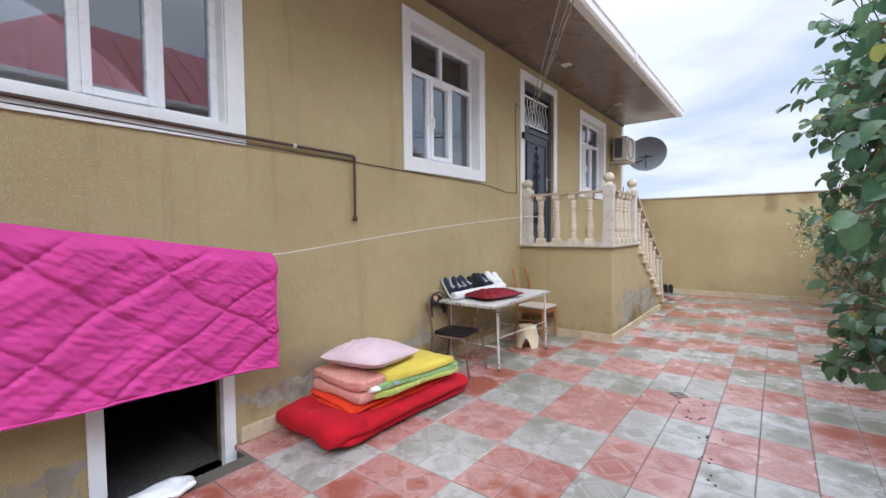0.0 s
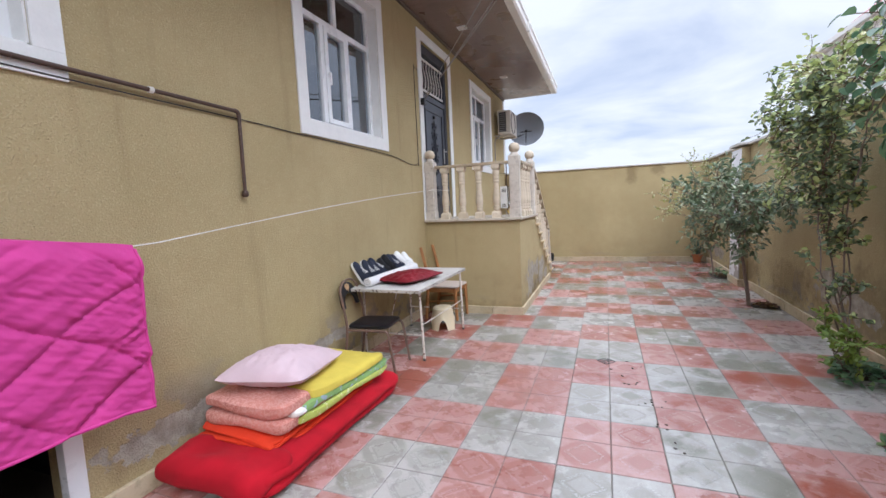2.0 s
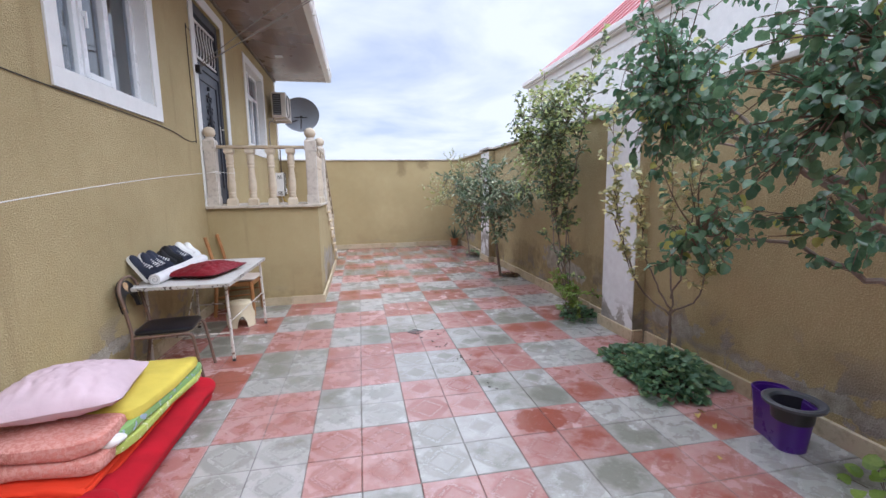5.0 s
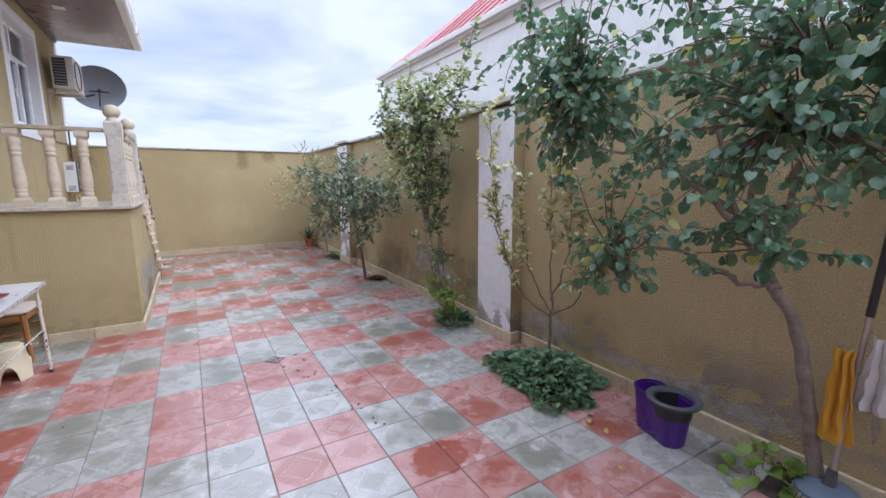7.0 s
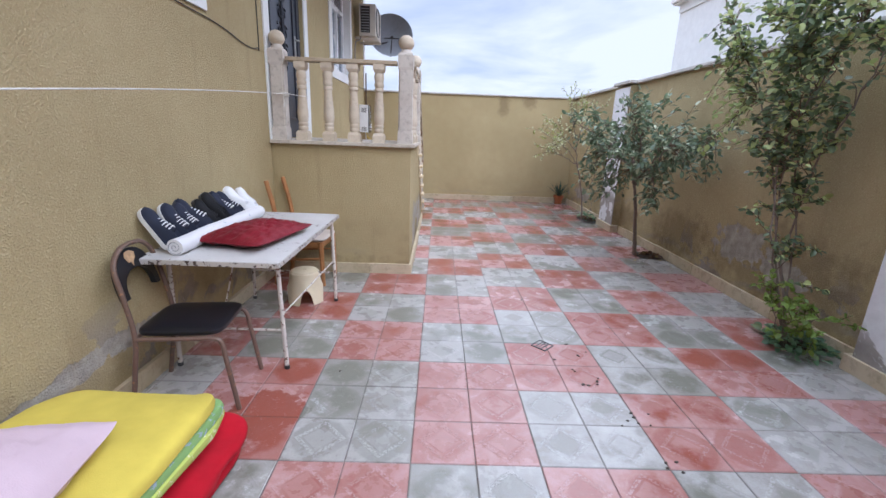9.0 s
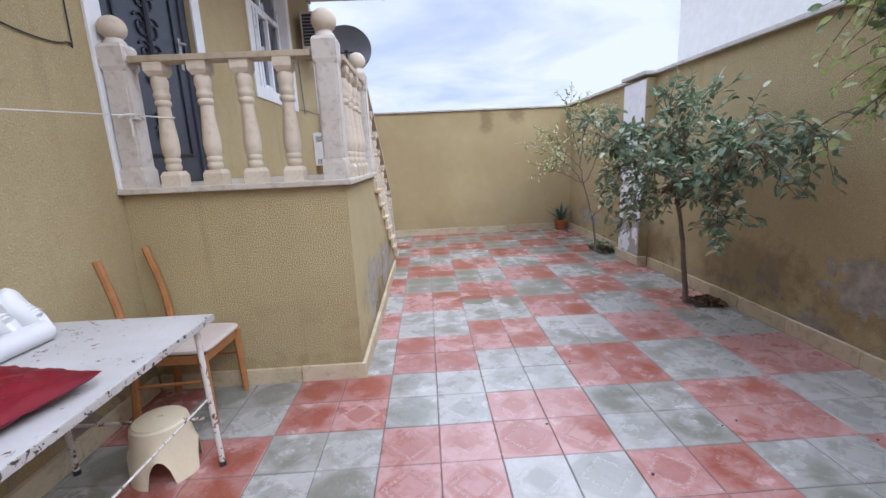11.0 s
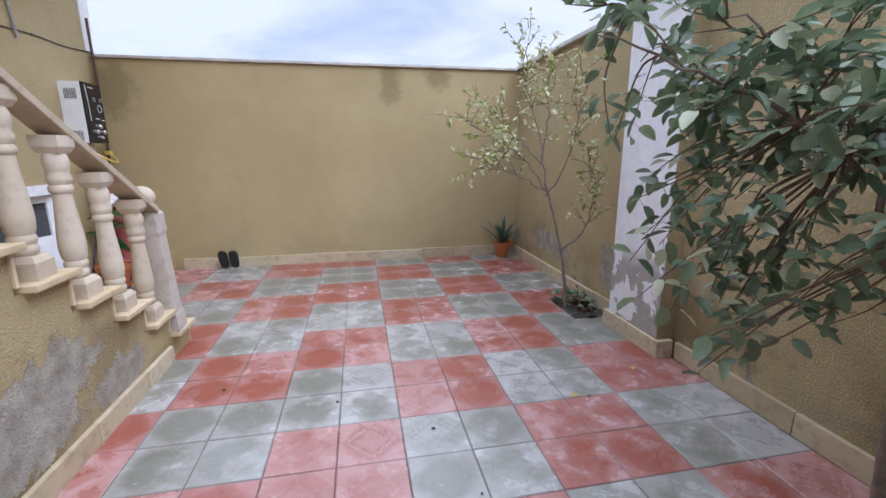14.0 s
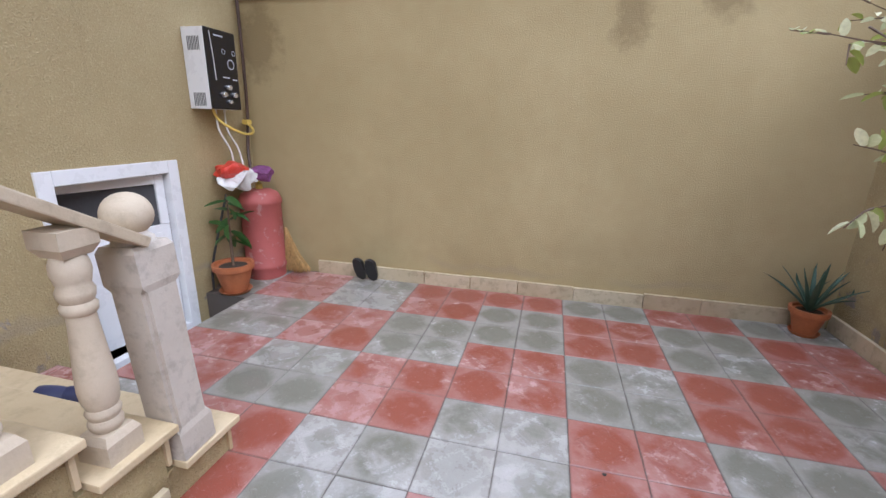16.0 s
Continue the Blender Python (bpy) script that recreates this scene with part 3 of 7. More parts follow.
skirting("baseboard_house", "yellowish stone skirting along the house wall", [("y", HOUSE_X, 1, 1.55, 5.96)])
skirting("baseboard_side", "yellowish stone skirting along the boundary wall",
         [("y", YARD_X, -1, 0.0, 3.65), ("y", YARD_X, -1, 4.29, 8.40), ("y", YARD_X, -1, 9.05, END_Y - 0.03)])
skirting("baseboard_end", "yellowish stone skirting along the end wall", [("x", END_Y, -1, HOUSE_X + 0.6, YARD_X - 0.03)])
skirting("baseboard_stairs", "stone skirting round the porch and stairs", [("x", 6.0, -1, HOUSE_X + 0.03, -1.757), ("y", -1.785, 1, 6.0, 9.0)], 0.105)

# ---- porch, stairs and balustrade ----
PORCH_X, PORCH_Y0, PORCH_Y1, PORCH_Z = -1.785, 6.0, 7.36, 1.335
RISE, GOING, STEPS = PORCH_Z / 8, 0.277, 7
outline = [(PORCH_Y0, -0.05), (PORCH_Y0, PORCH_Z - 0.035), (PORCH_Y1, PORCH_Z - 0.035)]
for k in range(STEPS):
    z = PORCH_Z - RISE * (k + 1) - 0.03
    outline += [(PORCH_Y1 + GOING * k, z), (PORCH_Y1 + GOING * (k + 1), z)]
outline.append((PORCH_Y1 + GOING * STEPS, -0.05))
b = bmesh.new()
sides = [[b.verts.new((x, y, z)) for y, z in outline] for x in (HOUSE_X + 0.002, PORCH_X)]
b.faces.new(sides[0]), b.faces.new(list(reversed(sides[1])))
for k in range(len(outline)):
    j = (k + 1) % len(outline)
    b.faces.new((sides[0][k], sides[0][j], sides[1][j], sides[1][k]))
setting("wall_porch", b, STUCCO_PORCH, "ochre stucco porch and stair flank with flaking damp render", "wall")
SLAB = stone_material("dirty_porch_slab_stone", (0.42, 0.36, 0.28), (0.62, 0.56, 0.48), soil=0.6)
steps = empty("stairs", "tan stone steps down from the porch, worn nosings", "stairs", (-2.4, 8, 0), kind="structure")
part("porch_slab", box(bmesh.new(), HOUSE_X + 0.004, PORCH_X + 0.04, PORCH_Y0 - 0.05, PORCH_Y1 + 0.03, PORCH_Z - 0.0345, PORCH_Z, 0.006), SLAB, steps, "pale stone porch slab")
for k in range(STEPS):
    y0, z = PORCH_Y1 + GOING * k, PORCH_Z - RISE * (k + 1)
    part("tread", box(bmesh.new(), HOUSE_X + 0.004, PORCH_X + 0.055, y0 + 0.031, y0 + GOING + 0.03, z - 0.0295, z, 0.006), TREAD, steps)
    part("riser", box(bmesh.new(), HOUSE_X + 0.004, PORCH_X + 0.012, y0 + 0.001, y0 + 0.018, z + 0.0005, z + RISE - 0.0305, 0.002), TREAD, steps)
y0 = PORCH_Y1 + GOING * STEPS
part("riser", box(bmesh.new(), HOUSE_X + 0.004, PORCH_X + 0.012, y0 + 0.001, y0 + 0.018, 0.001, RISE - 0.0305, 0.002), TREAD, steps)


def square_ring(bm, size, z):
    return [bm.verts.new((sx * size / 2, sy * size / 2, z)) for sx, sy in ((-1, -1), (1, -1), (1, 1), (-1, 1))]


def square_stack(bm, levels):
    """A square post from (width, height) pairs."""
    rings = [square_ring(bm, w, z) for w, z in levels]
    for a, c in zip(rings, rings[1:]):
        for k in range(4):
            bm.faces.new((a[k], a[(k + 1) % 4], c[(k + 1) % 4], c[k]))
    bm.faces.new(list(reversed(rings[0]))), bm.faces.new(rings[-1])
    return bm


def ball_post(h, width=0.142):
    """A square post with chamfered edges, a neck and a ball, h high to the ball's top; built at the origin."""
    p = empty("newel_post", "pale limestone newel post with a round ball finial", "newel post", group="newel posts")
    r = 0.072
    top = h - 2 * r - 0.02
    w = width
    bm = square_stack(bmesh.new(), [(w, 0), (w, 0.10), (w * 0.93, 0.125), (w * 0.93, top - 0.15), (w, top - 0.125), (w, top - 0.02), (w * 0.86, top)])
    vert = [e for e in bm.edges if abs(e.verts[0].co.z - e.verts[1].co.z) > 0.3]
    bmesh.ops.bevel(bm, geom=vert, offset=0.014, segments=2, affect="EDGES")
    part("post", bm, NEWEL, p)
    part("neck", lathe(bmesh.new(), [(w * 0.42, top + 0.0005), (w * 0.40, top + 0.015), (0.045, top + 0.028), (0.043, top + 0.04)], 20), NEWEL, p, smooth=True)
    bm = bmesh.new()
    bmesh.ops.create_uvsphere(bm, u_segments=22, v_segments=14, radius=r, matrix=Matrix.LocRotScale((0, 0, h - r), None, (1.02, 1.02, 0.97)))
    part("ball", bm, BALUSTER, p, smooth=True)
    return p


def baluster_at(h):
    """A turned stone baluster, h high, at the origin."""
    p = empty("baluster", "turned cream limestone baluster", "baluster", group="balusters")
    s = h / 0.74
    part("foot", square_stack(bmesh.new(), [(0.116, 0), (0.116, 0.07 * s), (0.09, 0.095 * s)]), BALUSTER, p)
    prof = [(0.043, 0.0955), (0.052, 0.11), (0.054, 0.125), (0.047, 0.14), (0.052, 0.152), (0.055, 0.163), (0.047, 0.178), (0.056, 0.20), (0.060, 0.24),
            (0.058, 0.29), (0.050, 0.37), (0.043, 0.45), (0.041, 0.485), (0.051, 0.495), (0.053, 0.513), (0.044, 0.525), (0.052, 0.54), (0.055, 0.558), (0.046, 0.575),
            (0.050, 0.59), (0.056, 0.615), (0.054, 0.64), (0.046, 0.662)]
    part("shaft", lathe(bmesh.new(), [(r * 0.86, z * s) for r, z in prof], 18), BALUSTER, p, smooth=True)
    part("head", square_stack(bmesh.new(), [(0.078, 0.6625 * s), (0.108, 0.69 * s), (0.108, h)]), BALUSTER, p)
    return p


RAIL_H = 0.755
first = ball_post(0.99)
posts = [(-3.06, 6.06, PORCH_Z, 0), (-1.845, 6.06, PORCH_Z, 0), (-1.82, 7.14, PORCH_Z, 0)]
first.matrix_basis = pose(*posts[0][:3])
for x, y, z, a in posts[1:]:
    copy_thing(first, pose(x, y, z, 0, 0, a))
last = ball_post(0.95, 0.15)
last.matrix_basis = pose(-1.812, 9.13, RISE, 1.0, -3.0, 2)
one = baluster_at(RAIL_H - 0.035)
spots = [(-2.845, 6.06, PORCH_Z), (-2.59, 6.06, PORCH_Z), (-2.345, 6.06, PORCH_Z), (-2.105, 6.06, PORCH_Z)]
spots += [(-1.82, 6.30 + 0.20 * k, PORCH_Z) for k in range(4)]
spots += [(-1.82, 9.17 - GOING * k, RISE * (k + 1)) for k in range(1, 7)]
one.matrix_basis = pose(*spots[0])
rng = random.Random(4)
for s in spots[1:]:
    copy_thing(one, pose(*s, rng.uniform(-0.6, 0.6), rng.uniform(-0.6, 0.6), rng.uniform(-3, 3)))
RAIL = stone_material("tan_rail_stone", (0.40, 0.32, 0.22), (0.56, 0.47, 0.35), rough=0.6, soil=0.5)
rail = box(bmesh.new(), -2.975, -1.93, 6.0, 6.12, PORCH_Z + RAIL_H - 0.0345, PORCH_Z + RAIL_H, 0.005)
tagged(part("handrail", rail, RAIL, None, "flat tan stone handrail across the porch front"), "", "handrail", "handrails")
rail = box(bmesh.new(), -1.88, -1.76, 6.145, 7.055, PORCH_Z + RAIL_H - 0.0345, PORCH_Z + RAIL_H, 0.005)
tagged(part("handrail", rail, RAIL, None, "flat tan stone handrail along the porch side"), "", "handrail", "handrails")
slope = math.atan2(RISE, GOING)
y_a, y_b = 7.22, 9.09
z_a = RISE + RAIL_H - 0.01 + (9.17 - y_a) / GOING * RISE
length = (y_b - y_a) / math.cos(slope)
bm = box(bmesh.new(), -0.06, 0.06, 0, length, -0.012, 0.022, 0.005)
rail = part("handrail", bm, RAIL, None, "sloping tan stone handrail down the stairs")
rail.matrix_basis = pose(-1.82, y_a, z_a, -math.degrees(slope), 0, 0)
tagged(rail, "", "handrail", "handrails")


# ---- windows and door ----
def window(name, hole, panes, transom, label, trim_w=0.13):
    """A recessed PVC window with painted surround. panes: shares of the width; transom: height of the crossbar or 0."""
    y0, y1, z0, z1 = hole
    w = empty(name, label, "window", (HOUSE_X, (y0 + y1) / 2, z0), kind="structure")
    t, x = trim_w, HOUSE_X
    for a, c, d, e in ((y0 - t, y0, z0, z1), (y1, y1 + t, z0, z1), (y0 - t, y1 + t, z1, z1 + t), (y0 - t, y1 + t, z0 - t, z0)):
        part("surround", box(bmesh.new(), x + 0.001, x + 0.018, a, c, d, e, 0.003), WHITE_TRIM, w)
    d0, d1 = x - 0.17, x - 0.105
    for a, c, d, e in ((y0 + 0.001, y0 + 0.012, z0, z1), (y1 - 0.012, y1 - 0.001, z0, z1), (y0, y1, z1 - 0.012, z1 - 0.001), (y0, y1, z0 + 0.001, z0 + 0.012)):
        part("reveal", box(bmesh.new(), x - 0.104, x + 0.0005, a, c, d, e), WHITE_TRIM, w)
    f = 0.055
    fr = part("window_frame", box(bmesh.new(), d0, d1, y0, y0 + f, z0, z1, 0.004), PVC, w)
    part("frame_bar", box(bmesh.new(), d0, d1, y1 - f, y1, z0, z1, 0.004), PVC, fr)
    part("frame_bar", box(bmesh.new(), d0, d1, y0 + f, y1 - f, z1 - f, z1, 0.004), PVC, fr)
    part("frame_bar", box(bmesh.new(), d0, d1, y0 + f, y1 - f, z0, z0 + f, 0.004), PVC, fr)
    tops = [(z0 + f, transom - f / 2), (transom + f / 2, z1 - f)] if transom else [(z0 + f, z1 - f)]
    if transom:
        part("frame_bar", box(bmesh.new(), d0, d1, y0 + f, y1 - f, transom - f / 2, transom + f / 2, 0.004), PVC, fr)
    for row, (lo, hi) in enumerate(tops):
        cuts = panes if row == 0 else [0.5, 0.5]
        u = y0 + f
        for k, share in enumerate(cuts):
            width = share * (y1 - y0 - 2 * f)
            a, c = u + (f / 2 if k else 0), u + width - (f / 2 if k < len(cuts) - 1 else 0)
            if k:
                part("mullion", box(bmesh.new(), d0, d1, u - f / 2, u + f / 2, lo, hi, 0.004), PVC, fr)
            if row == 0 and k == 1:
                for p, q, r, s in ((a, a + 0.05, lo, hi), (c - 0.05, c, lo, hi), (a + 0.05, c - 0.05, hi - 0.05, hi), (a + 0.05, c - 0.05, lo, lo + 0.05)):
                    part("sash_bar", box(bmesh.new(), d0 + 0.02, d1 + 0.016, p, q, r, s, 0.005), PVC, fr)
                hd = box(bmesh.new(), d1 + 0.016, d1 + 0.05, a + 0.012, a + 0.035, (lo + hi) / 2 - 0.02, (lo + hi) / 2 + 0.02, 0.004)
                box(hd, d1 + 0.036, d1 + 0.052, a + 0.014, a + 0.033, (lo + hi) / 2 - 0.10, (lo + hi) / 2 + 0.02, 0.004)
                part("window_handle", hd, PVC, fr)
                a, c, l2, h2 = a + 0.05, c - 0.05, lo + 0.05, hi - 0.05
            else:
                l2, h2 = lo, hi
            pane = part("pane", box(bmesh.new(), d0 + 0.03, d0 + 0.036, a, c, l2, h2), GLASS, w)
            pane.visible_shadow = False
            u += width
    # added sheet, hung like a curtain, its blue-grey imitating sky reflected in the glass
    bm, n = bmesh.new(), 60
    cols = []
    for i in range(n + 1):
        yy = y0 + 0.02 + (y1 - y0 - 0.04) * i / n
        xx = x - 0.26 + 0.018 * math.sin(i * 0.9) + 0.01 * math.sin(i * 2.3)
        cols.append((bm.verts.new((xx, yy, z0 - 0.1)), bm.verts.new((xx, yy, z1))))
    for p, q in zip(cols, cols[1:]):
        bm.faces.new((p[0], q[0], q[1], p[1]))
    bmesh.ops.solidify(bm, geom=bm.faces[:], thickness=0.003)
    part("net_curtain", bm, REFLECTION_TONE, w, "added blue-grey sheet behind the glass, imitating its sky reflection", smooth=True)
    return w


# the pale blue-grey of sky reflected in the panes, put on the sheet behind
REFLECTION_TONE = plain("reflection_sheet_tone", (0.50, 0.53, 0.58), 0.9, vary=0.2, bump=0)
window("window_1", WIN_1, [0.612, 0.222, 0.166], 0, "wide white plastic window with a painted surround")
window("window_2", WIN_2, [0.30, 0.36, 0.34], 3.34, "white plastic window with two top lights in a white surround")
window("window_3", WIN_3, [0.30, 0.36, 0.34], 3.34, "white plastic window beside the porch in a white surround")

DOOR_METAL = plain("dark_blue_grey_door_metal", (0.052, 0.057, 0.076), 0.42, 0.3, vary=0.35, scale=5, bump=0.25, fine=40)
DOOR_RELIEF = plain("blackened_relief", (0.028, 0.03, 0.04), 0.38, 0.4, vary=0.3, bump=0.2)
door = empty("door_1", "closed dark blue-grey metal front door with scrollwork and a barred top light", "door", (HOUSE_X, 6.65, PORCH_Z), kind="structure")
y0, y1, z0, z1 = DOOR
for a, c, d, e in ((y0 - 0.13, y0, z0, z1), (y1, y1 + 0.13, z0, z1), (y0 - 0.13, y1 + 0.13, z1, z1 + 0.13)):
    part("surround", box(bmesh.new(), HOUSE_X + 0.001, HOUSE_X + 0.018, a, c, d, e, 0.003), WHITE_TRIM, door)
dx = HOUSE_X - 0.07
fr = part("door_frame", box(bmesh.new(), dx - 0.06, dx + 0.03, y0, y0 + 0.09, z0, z1, 0.005), DOOR_METAL, door)
part("frame_bar", box(bmesh.new(), dx - 0.06, dx + 0.03, y1 - 0.09, y1, z0, z1, 0.005), DOOR_METAL, fr)
part("frame_bar", box(bmesh.new(), dx - 0.06, dx + 0.03, y0 + 0.09, y1 - 0.09, z1 - 0.12, z1, 0.005), DOOR_METAL, fr)
part("frame_bar", box(bmesh.new(), dx - 0.06, dx + 0.03, y0 + 0.09, y1 - 0.09, 3.10, 3.18, 0.005), DOOR_METAL, fr)
leaf = part("door_leaf", box(bmesh.new(), dx - 0.05, dx + 0.012, y0 + 0.09, y1 - 0.09, z0 + 0.005, 3.10, 0.004), DOOR_METAL, door)
ya, yb = y0 + 0.20, y1 - 0.20
for p, q, r, s in ((ya, ya + 0.025, z0 + 0.2, 2.98), (yb - 0.025, yb, z0 + 0.2, 2.98), (ya + 0.025, yb - 0.025, 2.955, 2.98), (ya + 0.025, yb - 0.025, z0 + 0.2, z0 + 0.225)):
    part("panel_moulding", box(bmesh.new(), dx + 0.0125, dx + 0.026, p, q, r, s, 0.004), DOOR_RELIEF, leaf)
yc = (y0 + y1) / 2


def scroll(bm, y, z, r, turn, flip, turns=1.4):
    pts = []
    for k in range(22):
        a = k / 21 * turns * 2 * math.pi
        q = r * (1 - 0.8 * k / 21)
        pts.append((dx + 0.02, y + flip * q * math.cos(a + turn), z + q * math.sin(a + turn)))
    tube(bm, pts, 0.008, 6)


bm = bmesh.new()
for zz, r in ((2.75, 0.06), (2.60, 0.075), (2.42, 0.09), (2.25, 0.08), (2.08, 0.07), (1.80, 0.05), (1.70, 0.06)):
    for s in (-1, 1):
        scroll(bm, yc + s * r * 0.75, zz, r, 0.6, s)
tube(bm, [(dx + 0.02, yc, 2.0), (dx + 0.026, yc, 2.45), (dx + 0.02, yc, 2.85)], [0.008, 0.02, 0.006], 8)
bmesh.ops.create_icosphere(bm, subdivisions=2, radius=0.03, matrix=pose(dx + 0.016, yc, 2.9))
part("scroll_ornament", bm, DOOR_RELIEF, leaf, "cast scrollwork in relief", smooth=True)
bm = box(bmesh.new(), dx + 0.0125, dx + 0.02, yb + 0.03, yb + 0.075, 2.22, 2.46, 0.004)
tube(bm, curve_pts([(dx + 0.02, yb + 0.052, 2.41), (dx + 0.06, yb + 0.052, 2.41), (dx + 0.065, yb + 0.03, 2.41), (dx + 0.06, yb - 0.06, 2.40)], 4), 0.009, 8)
part("door_handle", bm, plain("dull_chrome", (0.45, 0.44, 0.42), 0.35, 0.9), leaf, "dull metal lever handle", smooth=True)
part("top_light_glass", box(bmesh.new(), dx - 0.03, dx - 0.024, y0 + 0.09, y1 - 0.09, 3.18, z1 - 0.12), GLASS, door)
GRILLE = plain("white_grille_paint", (0.72, 0.72, 0.70), 0.5)
gr = bmesh.new()
box(gr, dx + 0.0, dx + 0.018, y0 + 0.11, y1 - 0.11, 3.66, 3.69, 0.002)
box(gr, dx + 0.0, dx + 0.018, y0 + 0.11, y1 - 0.11, 3.22, 3.25, 0.002)
grille = part("grille", gr, GRILLE, door, "white wrought iron grille")
for k in range(8):
    yy = y0 + 0.16 + (y1 - y0 - 0.32) * k / 7
    bm = tube(bmesh.new(), curve_pts([(dx + 0.009, yy - 0.02, 3.651), (dx + 0.009, yy - 0.035, 3.56), (dx + 0.009, yy + 0.03, 3.42), (dx + 0.009, yy + 0.02, 3.30), (dx + 0.009, yy - 0.02, 3.2505)], 5), 0.008, 6)
    part("grille_bar", bm, GRILLE, grille, smooth=True)


# low basement openings with white frames and sunken pits
def hatch(name, hole, label, leafy):
    y0, y1, z0, z1 = hole
    h = empty(name, label, "hatch", (HOUSE_X, (y0 + y1) / 2, 0), kind="structure")
    f, a, c = 0.085, HOUSE_X - 0.05, HOUSE_X + 0.014
    part("hatch_frame", box(bmesh.new(), a, c, y0, y0 + f, z0, z1, 0.006), PVC, h)
    part("hatch_frame", box(bmesh.new(), a, c, y1 - f, y1, z0, z1, 0.006), PVC, h)
    part("hatch_frame", box(bmesh.new(), a, c, y0 + f, y1 - f, z1 - f, z1, 0.006), PVC, h)
    part("hatch_frame", box(bmesh.new(), a, c, y0 + f, y1 - f, z0, z0 + 0.05, 0.006), PVC, h)
    if leafy:
        wid, zt, zb, zm = y1 - y0 - 2 * f - 0.02, z1 - f - 0.01, z0 + 0.06, z1 - f - 0.3 * (z1 - z0 - f)
        lf = part("hatch_leaf", box(bmesh.new(), -0.02, 0.02, -wid, 0, zb, zm, 0.006), PVC, h, "white plastic hatch leaf pushed inwards")
        lf.matrix_basis = parent_world(h).inverted() @ pose(HOUSE_X - 0.05, y1 - f - 0.01, 0, 0, 0, -12)
        for u0, u1, w0, w1 in ((-wid, -wid + 0.06, zm + 0.0005, zt), (-0.06, 0, zm + 0.0005, zt), (-wid + 0.06, -0.06, zt - 0.06, zt)):
            part("leaf_bar", box(bmesh.new(), -0.02, 0.02, u0, u1, w0, w1, 0.004), PVC, lf).matrix_basis = Matrix()
        # opaque pane: the dim room behind it is given as its colour
        part("leaf_glass", box(bmesh.new(), -0.003, 0.003, -wid + 0.06, -0.06, zm + 0.0005, zt - 0.06), ROOM_SHADE, lf, "dark glass in the shade colour of the room").matrix_basis = Matrix()
        part("leaf_panel", box(bmesh.new(), 0.0205, 0.026, -wid + 0.07, -0.07, zb + 0.07, zm - 0.05, 0.003), PVC, lf).matrix_basis = Matrix()
    return h


hatch("door_2", PIT_1, "white plastic frame of a low basement opening, left open", False)
hatch("door_3", PIT_2, "white plastic basement hatch standing ajar beside the stairs", True)
PITS = [(HOUSE_X - 2.2, -2.93, 0.55, 1.53), (HOUSE_X - 2.2, -2.74, 9.60, 10.70)]


# ---- ground and tiles ----
SOIL = {(9, 14), (9, 21), (9, 22), (9, 6), (8, 1), (9, 1), (8, 0), (9, 0), (9, -5)}


def is_red(i, j):
    p = i // 2
    if p >= 1:
        return (j // 2 + p + 1) % 2 == 0
    if 2 <= j <= 4:
        return p % 2 == 0
    if j <= 1:
        return (j // 2 + p) % 2 == 1
    return ((j + 1) // 2 + p) % 2 == 0


def covered(i, j):
    """True where no tile lies: under the porch, in planting holes and pits."""
    x, y = TX + TILE_W * (i + 0.5), TY + TILE_W * (j + 0.5)
    if (i, j) in SOIL:
        return True
    if x < PORCH_X - 0.16 and PORCH_Y0 + 0.16 < y < 9.0:
        return True
    return any(b_ > x > a_ and d_ > y > c_ for a_, b_, c_, d_ in PITS)


def tile_mesh(bm, cx, cy, w, d, z, uvl):
    c, t = 0.004, -0.03
    rows = [(0.0, t), (0.0, z - 0.003), (c, z)]
    rings = []
    for inset, zz in rows:
        hx, hy = w / 2 - 0.0014 - inset, d / 2 - 0.0014 - inset
        rings.append([bm.verts.new((cx + sx * hx, cy + sy * hy, zz)) for sx, sy in ((-1, -1), (1, -1), (1, 1), (-1, 1))])
    faces = []
    for a, e in zip(rings, rings[1:]):
        for k in range(4):
            faces.append(bm.faces.new((a[k], a[(k + 1) % 4], e[(k + 1) % 4], e[k])))
    faces.append(bm.faces.new(rings[-1]))
    for f in faces:
        for l in f.loops:
            l[uvl].uv = ((l.vert.co.x - cx) / w + 0.5, (l.vert.co.y - cy) / d + 0.5)


floor = empty("floor", "yard paving of worn pink and grey patterned cement tiles, partly wet", "floor", kind="structure")
b = bmesh.new()
cells = [(a_, c_) for a_ in (0, 1) for c_ in (0, 1)]
xs = sorted({HOUSE_X - 0.0, PITS[0][1], PITS[1][1], YARD_X})
ys = sorted({NEAR_Y, PITS[0][2], PITS[0][3], PITS[1][2], PITS[1][3], END_Y})
for xa, xb in zip(xs, xs[1:]):
    for ya_, yb_ in zip(ys, ys[1:]):
        mx, my = (xa + xb) / 2, (ya_ + yb_) / 2
        if not any(p[0] < mx < p[1] and p[2] < my < p[3] for p in PITS):
            box(b, xa, xb, ya_, yb_, -0.3, -0.004)
bmesh.ops.remove_doubles(b, verts=b.verts, dist=1e-5)
part("bedding", b, GROUT, floor, "dark mortar joints under the tiles")
b = bmesh.new()
for xa, xb, ya_, yb_ in PITS:
    box(b, xa, xb + 0.05, ya_ - 0.05, yb_ + 0.05, -0.35, -0.22)
setting("ground_pits", b, RUBBLE, "dark rubble floor of the basement pits", "ground")
shared = {}
for red in (True, False):
    for v in range(2):
        bm = bmesh.new()
        tile_mesh(bm, 0, 0, TILE_W, TILE_W, 0.0, bm.loops.layers.uv.new("uv"))
        shared[red, v] = mesh_of(bm, "tile", TILE[red, True])
